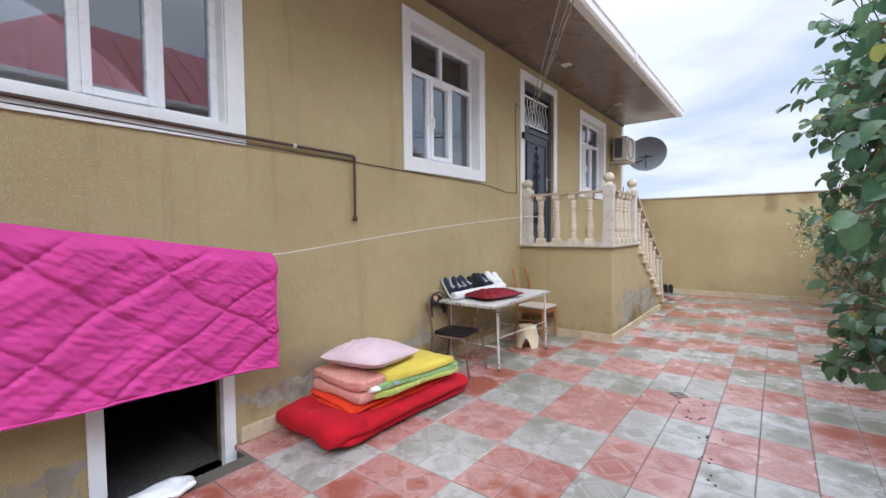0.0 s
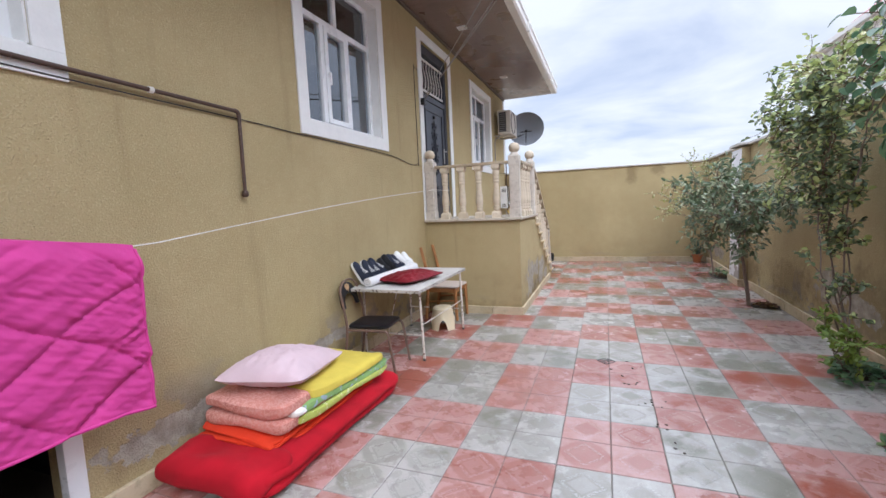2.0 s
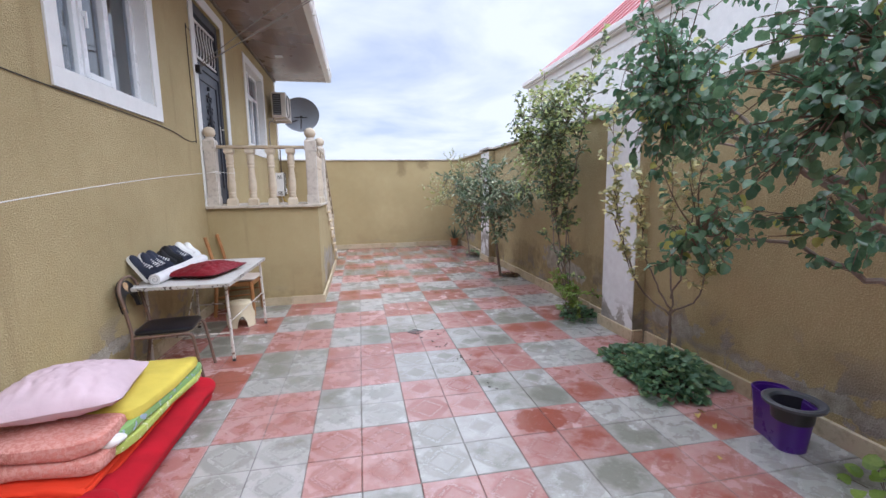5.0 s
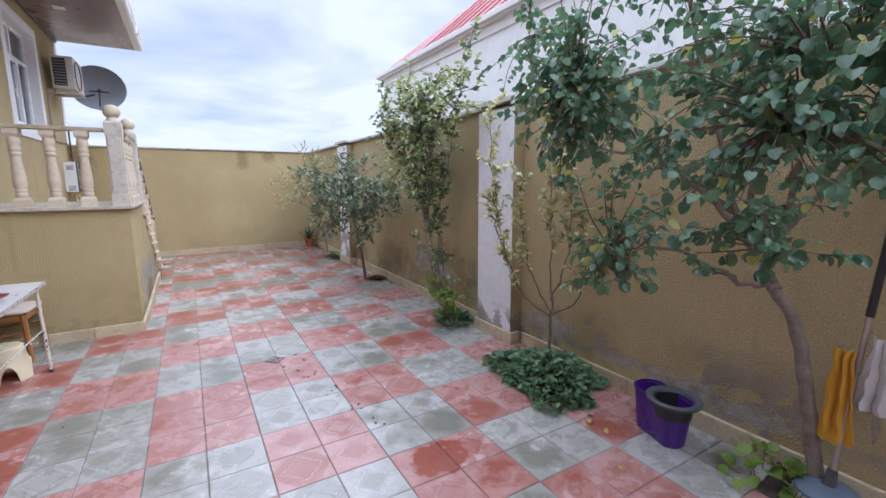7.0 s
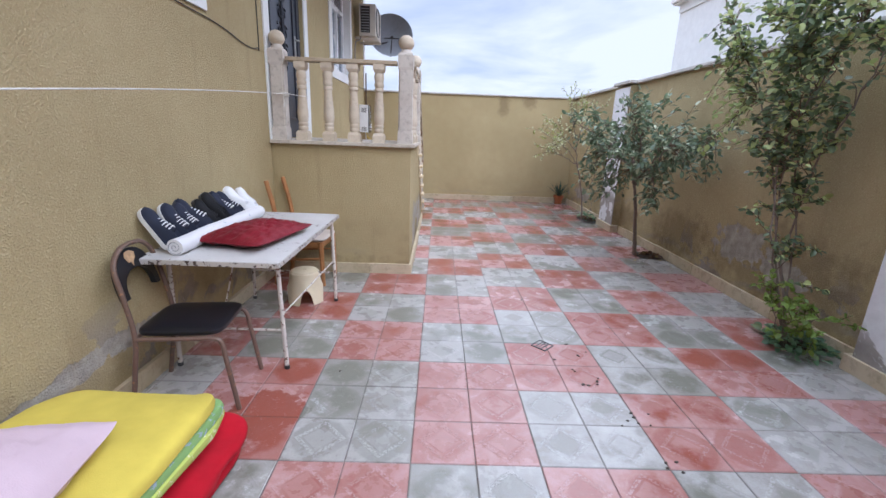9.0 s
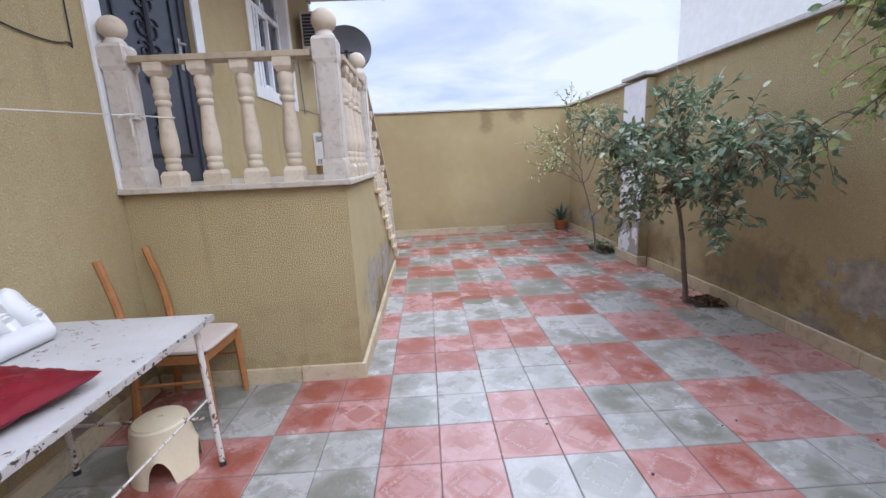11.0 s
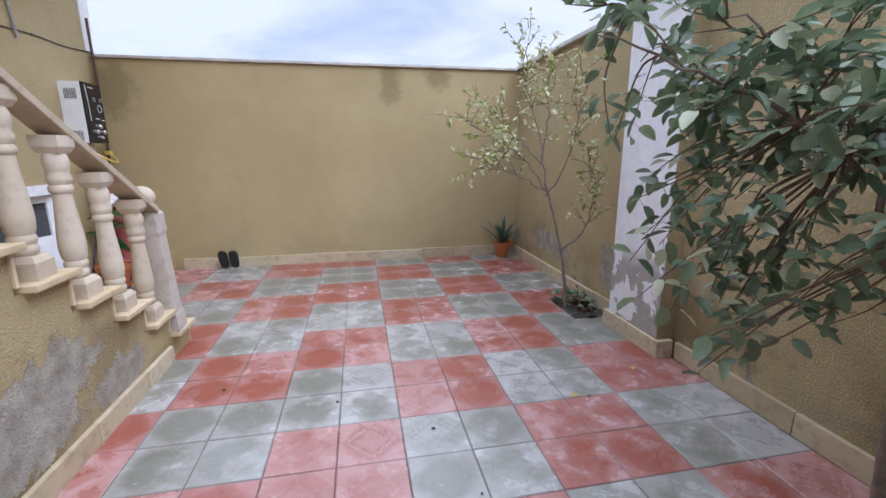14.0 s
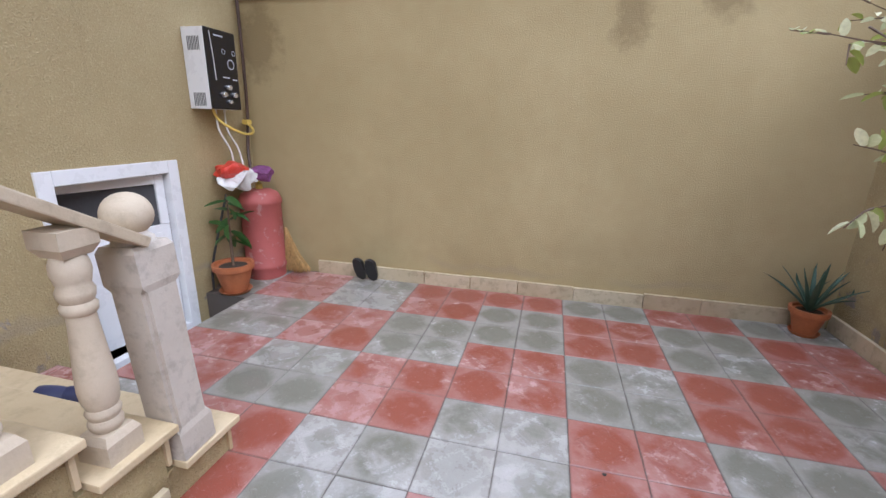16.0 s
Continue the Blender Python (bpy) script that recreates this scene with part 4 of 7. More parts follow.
joined = {True: bmesh.new(), False: bmesh.new()}
uvs = {k: bm.loops.layers.uv.new("uv") for k, bm in joined.items()}
rng = random.Random(11)
single = 0
for j in range(-19, 30):
    for i in range(-6, 10):
        x0, x1 = TX + TILE_W * i, TX + TILE_W * (i + 1)
        y0, y1 = TY + TILE_W * j, TY + TILE_W * (j + 1)
        x0, x1, y0, y1 = max(x0, HOUSE_X + 0.005), min(x1, YARD_X - 0.005), max(y0, NEAR_Y), min(y1, END_Y - 0.005)
        if x1 - x0 < 0.03 or y1 - y0 < 0.03 or covered(i, j):
            continue
        red, z = is_red(i, j), rng.uniform(-0.0012, 0.0012)
        full = x1 - x0 > 0.299 and y1 - y0 > 0.299
        if full and -2 <= i and -4 <= j <= 20 and single < 300:
            t = new("tile", shared[red, rng.randrange(2)])
            t.parent = floor
            t.matrix_basis = pose((x0 + x1) / 2, (y0 + y1) / 2, z, rng.uniform(-0.15, 0.15), rng.uniform(-0.15, 0.15), 90 * rng.randrange(4))
            single += 1
        else:
            tile_mesh(joined[red], (x0 + x1) / 2, (y0 + y1) / 2, x1 - x0, y1 - y0, z, uvs[red])
tile_mesh(joined[False], TX + TILE_W * 9.5, 9.07, TILE_W, 0.13, 0, uvs[False])
for red in (True, False):
    tagged(part("tile_field", joined[red], TILE[red, False], floor), "", "", "", "stuff")


def lumpy(bm, x0, x1, y0, y1, z, n, amp, seed):
    grid = {}
    for i in range(n + 1):
        for j in range(n + 1):
            x, y = x0 + (x1 - x0) * i / n, y0 + (y1 - y0) * j / n
            grid[i, j] = bm.verts.new((x, y, z + amp * noise.noise((x * 14 + seed, y * 14, seed))))
    for i in range(n):
        for j in range(n):
            bm.faces.new((grid[i, j], grid[i + 1, j], grid[i + 1, j + 1], grid[i, j + 1]))


b = bmesh.new()
for i, j in sorted(SOIL):
    xa, ya_ = TX + TILE_W * i, TY + TILE_W * j
    lumpy(b, xa, min(xa + TILE_W, YARD_X - 0.002), ya_ + (0.14 if (i, j) == (9, 21) else 0), ya_ + TILE_W, 0.006, 16, 0.034, i + j)
setting("ground_soil", b, EARTH, "dark soil in the planting holes", "soil", True)
# land beyond the walls
b = bmesh.new()
for p in (((-900, -900), (900, -900), (900, NEAR_Y), (-900, NEAR_Y)), ((-900, END_Y), (900, END_Y), (900, 900), (-900, 900)),
          ((YARD_X, NEAR_Y), (900, NEAR_Y), (900, END_Y), (YARD_X, END_Y)), ((-900, NEAR_Y), (HOUSE_X - 0.3, NEAR_Y), (HOUSE_X - 0.3, END_Y), (-900, END_Y))):
    b.faces.new([b.verts.new((x, y, -0.32)) for x, y in p])
setting("ground", b, plain("dry_ground", (0.24, 0.2, 0.15), 0.95, vary=0.3, scale=0.4), "dry bare ground beyond the yard", "ground")

# neighbour's house
nb = empty("neighbour_house", "white rendered neighbour house with a red metal roof", "house", (6, 4, 0))
NB_WALL = plain("white_neighbour_render", (0.74, 0.74, 0.72), 0.8, vary=0.08, bump=0.2)
NX, NY0, NY1, NZ, NRUN = 3.30, 0.2, 11.30, 4.12, 2.2
part("house_wall", box(bmesh.new(), NX, NX + 7, NY0, NY1, -0.3, NZ), NB_WALL, nb)
part("wall_band", box(bmesh.new(), NX - 0.03, NX - 0.0005, NY0, NY1, NZ - 0.16, NZ - 0.0005, 0.006), NB_WALL, nb)
part("eaves_board", box(bmesh.new(), NX - 0.12, NX + 7.2, NY0 - 0.1, NY1 + 0.1, NZ + 0.001, NZ + 0.10, 0.01), GUTTER, nb, "white eaves board")
part("gutter", box(bmesh.new(), NX - 0.17, NX - 0.1205, NY0 - 0.1, NY1 + 0.1, NZ + 0.03, NZ + 0.13, 0.012), GUTTER, nb, "white gutter")
b = bmesh.new()
zr, xr = NZ + 0.101, NX - 0.11
v = [b.verts.new(p) for p in ((xr, NY0 - 0.09, zr), (xr, NY1 + 0.09, zr), (xr + NRUN, NY1 - 2.0, zr + 1.9), (xr + NRUN, NY0 + 2.0, zr + 1.9), (NX + 7.2, NY0 - 0.09, zr), (NX + 7.2, NY1 + 0.09, zr))]
for f in ((0, 1, 2, 3), (3, 2, 5, 4), (1, 5, 2), (0, 3, 4), (0, 4, 5, 1)):
    b.faces.new([v[i] for i in f])
nroof = part("house_roof", b, RED_METAL, nb, "red ribbed metal hip roof")
for k in range(0, 17):
    yy = NY0 + 2.1 + 0.43 * k
    rb = bmesh.new()
    tube(rb, [(xr, yy, zr + 0.01), (xr + NRUN, yy, zr + 1.91)], 0.02, 5)
    part("roof_rib", rb, RED_METAL, nroof)


# ---- more materials ----
def leaf_material(name, a, b, pale=None, share=0.0, rough=0.42):
    m = Mat(name, rough, 0, 0.6)
    rnd = m.n("ShaderNodeNewGeometry").outputs["Random Per Island"]
    c = m.mix(rnd, a, b)
    c = m.mix(m.ramp(m.noise(90, 2), 0.35, 0.7, 0, 0.3), c, tuple(v * 0.6 for v in a))
    if pale:
        c = m.mix(m.math("GREATER_THAN", m.math("FRACT", m.math("MULTIPLY", rnd, 17.7)), 1 - share), c, pale)
    m.color(c)
    m.b.inputs["Subsurface Weight"].default_value = 0.0
    thin = m.n("ShaderNodeBsdfTranslucent")
    m.link(c, thin.inputs["Color"])
    mx = m.n("ShaderNodeMixShader")
    mx.inputs[0].default_value = 0.38
    m.link(m.b.outputs[0], mx.inputs[1])
    m.link(thin.outputs[0], mx.inputs[2])
    m.link(mx.outputs[0], m.t.nodes["Material Output"].inputs[0])
    return m.m


def cloth(name, c, rough=0.9, weave=260.0, vary=0.12, bump=0.3, second=None, cut=0.5, scale=10.0):
    m = Mat(name, rough, 0, 0.2)
    m.b.inputs["Sheen Weight"].default_value = 0.02
    vec = m.where()
    fine, big = m.noise(weave, 2, 0.5, vec), m.noise(4, 4, 0.6, vec)
    base = m.mix(m.ramp(big, 0.3, 0.7), tuple(v * (1 - vary) for v in c), tuple(min(1, v * (1 + vary)) for v in c))
    if second:
        base = m.mix(m.ramp(m.noise(scale, 4, 0.65, vec, 0.5), cut, cut + 0.05), base, second)
    m.color(base)
    m.bump(m.math("ADD", fine, m.math("MULTIPLY", big, 1.5)), bump, 0.004)
    return m.m


def chipped(name, paint, under, cut=0.6, scale=26.0, rough=0.5):
    m = Mat(name, rough, 0, 0.4)
    vec = m.where()
    n = m.noise(scale, 5, 0.65, vec, 0.4)
    big = m.noise(3, 4, 0.6, vec)
    chip = m.ramp(m.math("ADD", n, m.math("MULTIPLY", m.math("SUBTRACT", big, 0.5), 0.35)), cut, cut + 0.03)
    c = m.mix(m.ramp(big, 0.3, 0.7), paint, tuple(v * 0.82 for v in paint))
    c = m.mix(m.ramp(m.noise(70, 3, 0.6, vec), 0.55, 0.8, 0, 0.35), c, tuple(v * 0.6 for v in paint))
    m.color(m.mix(chip, c, under))
    m.rough(m.ramp(chip, 0, 1, rough, 0.85))
    m.bump(m.math("SUBTRACT", 1.0, chip), 0.4, 0.002)
    return m.m


BARK = plain("grey_brown_bark", (0.20, 0.155, 0.125), 0.9, vary=0.4, scale=18, bump=0.9, fine=70)
TWIG = plain("brown_twig", (0.13, 0.085, 0.055), 0.85, vary=0.35, scale=20, bump=0.4)
BROWN_PIPE = chipped("brown_painted_pipe", (0.085, 0.05, 0.038), (0.2, 0.15, 0.12), 0.66, 40, 0.45)
BLACK_WIRE = plain("black_wire", (0.03, 0.028, 0.027), 0.6, bump=0)
GREY_WIRE = plain("grey_wire", (0.3, 0.29, 0.28), 0.6, bump=0)
CORD = plain("white_cord", (0.68, 0.66, 0.62), 0.8, bump=0.2)
BLACK_PLASTIC = plain("black_plastic", (0.022, 0.022, 0.025), 0.4, bump=0)
BLACK_GLOSS = plain("black_glass_front", (0.012, 0.012, 0.016), 0.12, bump=0)
GREY_METAL = plain("grey_galvanised", (0.33, 0.34, 0.36), 0.45, 0.6, bump=0.1)
TERRACOTTA = plain("orange_terracotta", (0.42, 0.14, 0.055), 0.6, vary=0.2, bump=0.25)


# ---- trees and plants ----
def leaves(name, spots, length, width, material, parent, rng, droop=0.35):
    """One mesh of folded leaves. spots: (place, direction)."""
    verts, faces = [], []
    for at, d in spots:
        s = rng.uniform(0.7, 1.2)
        L, W = length * s, width * s * rng.uniform(0.85, 1.1)
        d = (d + Vector((rng.gauss(0, 0.35), rng.gauss(0, 0.35), rng.gauss(0, 0.3) - droop))).normalized()
        side = d.cross(Vector((rng.gauss(0, 0.5), rng.gauss(0, 0.5), 1))).normalized()
        up = side.cross(d)
        fold, curl = rng.uniform(0.1, 0.4) * W, rng.uniform(-0.02, 0.22) * L
        k = len(verts)
        for u, v, h in ((0, 0, 0), (0.34, 0.50, fold), (0.68, 0.44, fold * 0.9 - curl * 0.4), (0.34, -0.50, fold), (0.68, -0.44, fold * 0.9 - curl * 0.4),
                        (0.34, 0, 0), (0.70, 0, -curl * 0.45), (1.0, 0, -curl), (0.10, 0.30, fold * 0.6), (0.10, -0.30, fold * 0.6),
                        (0.90, 0.22, fold * 0.4 - curl * 0.8), (0.90, -0.22, fold * 0.4 - curl * 0.8)):
            verts.append(at + d * (u * L) + side * (v * W) + up * h)
        faces += [(k, k + 8, k + 1, k + 5), (k + 5, k + 1, k + 2, k + 6), (k + 6, k + 2, k + 10, k + 7), (k, k + 5, k + 3, k + 9), (k + 5, k + 6, k + 4, k + 3), (k + 6, k + 7, k + 11, k + 4)]
    me = bpy.data.meshes.new(name)
    me.from_pydata([tuple(v) for v in verts], [], faces)
    me.materials.append(material)
    me.shade_smooth()
    ob = new(name, me)
    ob.parent = parent
    ob.matrix_basis = parent_world(parent).inverted()
    return ob


def tree(name, label, base, trunk, limbs, leaf_mat, seed, twigs=10, twig_len=0.35, per_twig=8, size=(0.06, 0.045), radius=0.035, spread=0.9,
         droop=0.35, up=0.15, bark=None, bare=0.25, sub=2, category="tree", clouds=(), tips=()):
    """trunk and limbs are lists of places; twigs grow from the limbs, and leaves from the twigs."""
    rng = random.Random(seed)
    t = empty(name, label, category, base)
    bark = bark or BARK
    pts = curve_pts(trunk, 6)
    part("trunk", tube(bmesh.new(), [p + Vector((rng.gauss(0, 1), rng.gauss(0, 1), 0)) * radius * 0.12 for p in pts], [radius * (1.25 if i == 0 else 1) * (1 - 0.4 * i / len(pts)) for i in range(len(pts))], 10), bark, t, smooth=True)
    spots, tw, wood = [], bmesh.new(), []
    for limb in limbs:
        lp = curve_pts(limb, 6)
        r0 = radius * 0.5
        lp = [p + Vector((rng.gauss(0, 1), rng.gauss(0, 1), rng.gauss(0, 1))) * 0.008 for p in lp]
        part("limb", tube(bmesh.new(), lp, [max(0.003, r0 * (1 - 0.85 * i / len(lp))) for i in range(len(lp))], 7), bark, t, smooth=True)
        n = len(lp)
        wood += lp[int(n * bare):]
        for k in range(twigs):
            f = bare + (1 - bare) * (k + rng.random()) / twigs
            i = min(n - 2, int(f * (n - 1)))
            p, d = lp[i].lerp(lp[i + 1], rng.random()), (lp[i + 1] - lp[i]).normalized()
            starts = [(p, d, twig_len * rng.uniform(0.6, 1.2))]
            for g in range(sub):
                nxt = []
                for p0, d0, ln in starts:
                    d1 = (d0 * 0.6 + Vector((rng.gauss(0, spread), rng.gauss(0, spread), rng.gauss(up, spread * 0.7))) * 0.6).normalized()
                    mid = p0 + d1 * ln * 0.5
                    d2 = (d1 + Vector((rng.gauss(0, 0.3), rng.gauss(0, 0.3), rng.gauss(0.05, 0.25)))).normalized()
                    end = mid + d2 * ln * 0.5
                    for q in (mid, end):
                        q.x = min(q.x, YARD_X - 0.03) if q.z < WALL_TOP + 0.08 else q.x
                    if 0.0 < end.z:
                        tube(tw, [p0, mid, end], [0.0035, 0.0026, 0.0014], 4, cap=False)
                        m_ = per_twig if g == sub - 1 else per_twig // 2
                        for q in range(m_):
                            u = (q + rng.random()) / m_
                            at = p0.lerp(mid, u * 2) if u < 0.5 else mid.lerp(end, u * 2 - 1)
                            out = (d2 * 0.6 + Vector((rng.gauss(0, 0.8), rng.gauss(0, 0.8), rng.gauss(0, 0.4)))).normalized()
                            if at.x < YARD_X - 0.05 or at.z > WALL_TOP + 0.1:
                                spots.append((at, out))
                        nxt.append((mid, d1, ln * 0.7))
                        nxt.append((end, d2, ln * 0.6))
                starts = nxt[:2]
    # clouds of foliage: each spray springs from the nearest limb and carries leaves on its outer end
    def sprays(groups, found):
        for centre, reach, count in groups:
            for _ in range(count):
                v = Vector((rng.gauss(0, 1), rng.gauss(0, 1), rng.gauss(0, 1))).normalized() * rng.random() ** 0.45
                end = Vector((centre[k] + reach[k] * v[k] for k in range(3)))
                if end.x > YARD_X - 0.07 and end.z < WALL_TOP + 0.12:
                    end.x = YARD_X - 0.07 - rng.random() * 0.25
                root = min(wood, key=lambda q: (q - end).length * (1 + 0.25 * math.sin(q.x * 91 + q.y * 57)))
                if (end - root).length < 0.05:
                    root = root - Vector((0, 0, 0.06))
                mid = root.lerp(end, 0.5) + Vector((rng.gauss(0, 0.03), rng.gauss(0, 0.03), rng.gauss(0.03, 0.03)))
                line = curve_pts([root, mid, end], 4)
                tube(tw, line, [max(0.0014, 0.0042 * (1 - 0.7 * i / len(line))) for i in range(len(line))], 4, cap=False)
                tail = (end - mid).normalized()
                span = min(0.24, (end - root).length)
                for q in range(per_twig):
                    u = (q + rng.random()) / per_twig
                    at = end - tail * span * (1 - u)
                    if at.x < YARD_X - 0.05 or at.z > WALL_TOP + 0.1:
                        out = (tail * (0.3 + 0.5 * u) + Vector((rng.gauss(0, 0.75), rng.gauss(0, 0.75), rng.gauss(0, 0.4)))).normalized()
                        stalk = at + out * rng.uniform(0.012, 0.035)
                        tube(tw, [at, stalk], 0.0009, 3, cap=False)
                        found.append((stalk, out))

    sprays(clouds, spots)
    if tips:
        young = []
        sprays(tips[1], young)
        leaves("shoot_leaves", young, *tips[0], tips[2], t, rng, droop)
    tagged(part("twig_mass", tw, TWIG, t), "", "", "", "stuff")
    crown = leaves("crown", spots, *size, leaf_mat, t, rng, droop)
    return t


PEAR = leaf_material("pear_leaf", (0.07, 0.155, 0.09), (0.18, 0.30, 0.155), (0.46, 0.46, 0.13), 0.04, 0.25)
tree("pear_tree", "leaning pear tree with glossy round green leaves by the boundary wall", (1.31, 1.30, 0),
     [(1.31, 1.30, -0.02), (1.30, 1.38, 0.4), (1.28, 1.46, 0.8), (1.25, 1.58, 1.05), (1.18, 1.70, 1.3)],
     [[(1.26, 1.56, 1.02), (1.08, 1.68, 1.07), (0.92, 1.88, 1.20), (0.55, 1.92, 1.24), (0.22, 1.80, 1.28)],
      [(1.18, 1.70, 1.28), (0.9, 1.9, 1.6), (0.55, 2.05, 1.8), (0.24, 2.08, 2.0)],
      [(1.18, 1.70, 1.28), (1.05, 1.6, 1.8), (0.8, 1.4, 2.2), (0.45, 1.3, 2.6)],
      [(1.18, 1.70, 1.28), (1.05, 1.85, 1.9), (0.85, 1.9, 2.5), (0.6, 1.9, 3.1)],
      [(1.2, 1.64, 1.2), (0.9, 1.4, 1.55), (0.6, 1.33, 1.7), (0.33, 1.24, 1.75)],
      [(1.22, 1.62, 1.15), (0.95, 1.5, 1.3), (0.65, 1.36, 1.34), (0.40, 1.25, 1.34)],
      [(1.15, 1.75, 1.4), (1.0, 2.2, 1.8), (0.8, 2.55, 2.2), (0.6, 2.7, 2.5)],
      [(1.2, 1.64, 1.2), (1.2, 1.25, 1.7), (1.1, 0.95, 2.05), (0.9, 0.8, 2.4)],
      [(1.0, 1.8, 1.8), (0.7, 1.55, 1.9), (0.45, 1.3, 1.95), (0.28, 1.0, 1.9)],
      [(1.1, 1.8, 1.5), (1.15, 2.2, 1.7), (1.1, 2.5, 1.75), (1.0, 2.75, 1.9)]],
     PEAR, 3, twigs=3, twig_len=0.2, per_twig=9, size=(0.043, 0.038), radius=0.036, spread=0.7, droop=0.75,
     clouds=(((0.66, 1.85, 1.85), (0.60, 0.75, 0.44), 100), ((0.20, 2.0, 1.92), (0.20, 0.42, 0.50), 85), ((0.20, 1.76, 1.25), (0.16, 0.28, 0.13), 14), ((0.26, 1.22, 1.75), (0.22, 0.60, 0.48), 110), ((0.68, 2.50, 2.20), (0.45, 0.58, 0.46), 60), ((0.20, 1.35, 1.42), (0.12, 0.35, 0.16), 12),
             ((0.85, 1.65, 2.55), (0.55, 0.75, 0.40), 55), ((0.5, 1.9, 1.25), (0.2, 0.2, 0.08), 6), ((0.22, 0.95, 1.66), (0.17, 0.25, 0.32), 26),
             ((1.05, 1.1, 1.85), (0.3, 0.55, 0.5), 65)))

SPARSE = leaf_material("yellow_green_leaf", (0.40, 0.42, 0.20), (0.64, 0.62, 0.40), (0.74, 0.68, 0.34), 0.35, 0.5)
tree("young_fruit_tree", "thin young tree with sparse yellowing leaves rising from an ivy bed", (1.24, 3.10, 0),
     [(1.24, 3.10, -0.02), (1.23, 3.08, 0.25), (1.20, 3.05, 0.5)],
     [[(1.20, 3.05, 0.48), (1.17, 3.03, 0.9), (1.13, 3.02, 1.4), (1.12, 3.0, 2.0)],
      [(1.20, 3.05, 0.46), (1.06, 3.25, 0.65), (0.98, 3.40, 1.0), (0.95, 3.48, 1.45)],
      [(1.20, 3.05, 0.50), (1.08, 3.15, 0.8), (1.02, 3.22, 1.2), (1.0, 3.25, 1.6)],
      [(1.20, 3.05, 0.48), (1.22, 2.82, 0.65), (1.22, 2.74, 0.95), (1.22, 2.80, 1.3)],
      [(1.19, 3.05, 0.6), (1.2, 2.9, 0.95), (1.18, 2.86, 1.35), (1.12, 2.85, 1.7)],
      [(1.06, 3.25, 0.65), (1.0, 3.48, 1.1), (0.97, 3.56, 1.6), (0.96, 3.58, 2.15)]],
     SPARSE, 8, twigs=16, twig_len=0.15, per_twig=11, size=(0.055, 0.034), radius=0.017, spread=0.6, droop=0.1, bare=0.4, sub=1)

HEDGE = leaf_material("climbing_rose_leaf", (0.09, 0.135, 0.075), (0.24, 0.31, 0.15), (0.46, 0.52, 0.2), 0.25, 0.33)
SHOOT = leaf_material("young_shoot_leaf", (0.30, 0.38, 0.11), (0.50, 0.56, 0.24), (0.62, 0.60, 0.34), 0.2, 0.45)
tree("climbing_shrub", "tall narrow climbing shrub with small dark leaves against the wall", (1.16, 4.62, 0),
     [(1.18, 4.62, -0.02), (1.17, 4.70, 0.3), (1.15, 4.82, 0.6)],
     [[(1.17, 4.66, 0.1), (1.12, 4.85, 0.7), (1.08, 4.92, 1.4), (1.0, 4.85, 2.1), (0.98, 4.6, 2.5)],
      [(1.17, 4.66, 0.1), (1.20, 4.80, 0.8), (1.18, 4.95, 1.5), (1.12, 5.1, 2.1), (1.0, 5.25, 2.55)],
      [(1.17, 4.66, 0.1), (1.02, 4.75, 0.7), (0.98, 4.85, 1.4), (0.95, 4.6, 1.9), (0.95, 4.35, 2.3)],
      [(1.15, 4.82, 0.6), (1.08, 5.0, 1.2), (1.0, 5.2, 1.8), (0.92, 5.5, 2.3), (0.9, 5.7, 2.55)],
      [(1.15, 4.82, 0.6), (1.12, 4.7, 1.3), (1.08, 4.4, 1.9), (1.05, 4.2, 2.4), (1.05, 4.15, 2.75)]],
     HEDGE, 14, twigs=13, twig_len=0.2, per_twig=8, size=(0.054, 0.037), radius=0.016, spread=0.7, droop=0.1, bare=0.12, sub=2, category="shrub",
     clouds=(((1.05, 4.85, 1.5), (0.22, 0.38, 0.6), 80), ((1.0, 4.85, 2.0), (0.3, 0.70, 0.40), 80), ((0.95, 4.8, 2.4), (0.3, 0.85, 0.28), 24), ((0.85, 5.25, 2.1), (0.28, 0.55, 0.45), 30)),
     tips=((0.052, 0.034), (((0.9, 5.1, 2.35), (0.32, 0.55, 0.35), 45), ((0.85, 5.4, 1.75), (0.2, 0.3, 0.5), 24), ((1.0, 4.25, 2.35), (0.3, 0.5, 0.28), 34), ((0.95, 5.15, 2.75), (0.12, 0.2, 0.3), 8)), SHOOT))
LIME = leaf_material("lime_leaf", (0.16, 0.26, 0.04), (0.28, 0.38, 0.07))
tree("low_shrub", "low bright lime green shrub at the foot of the climber", (1.05, 4.52, 0),
     [(1.10, 4.52, -0.01), (1.08, 4.53, 0.06), (1.06, 4.54, 0.12)],
     [[(1.06, 4.54, 0.1), (1.0, 4.6, 0.3), (0.98, 4.66, 0.5)], [(1.06, 4.54, 0.1), (1.0, 4.45, 0.2), (0.94, 4.4, 0.3)], [(1.06, 4.54, 0.1), (1.1, 4.4, 0.25), (1.12, 4.35, 0.35)]],
     LIME, 5, twigs=8, twig_len=0.14, per_twig=7, size=(0.045, 0.028), radius=0.008, droop=0.1, category="shrub")

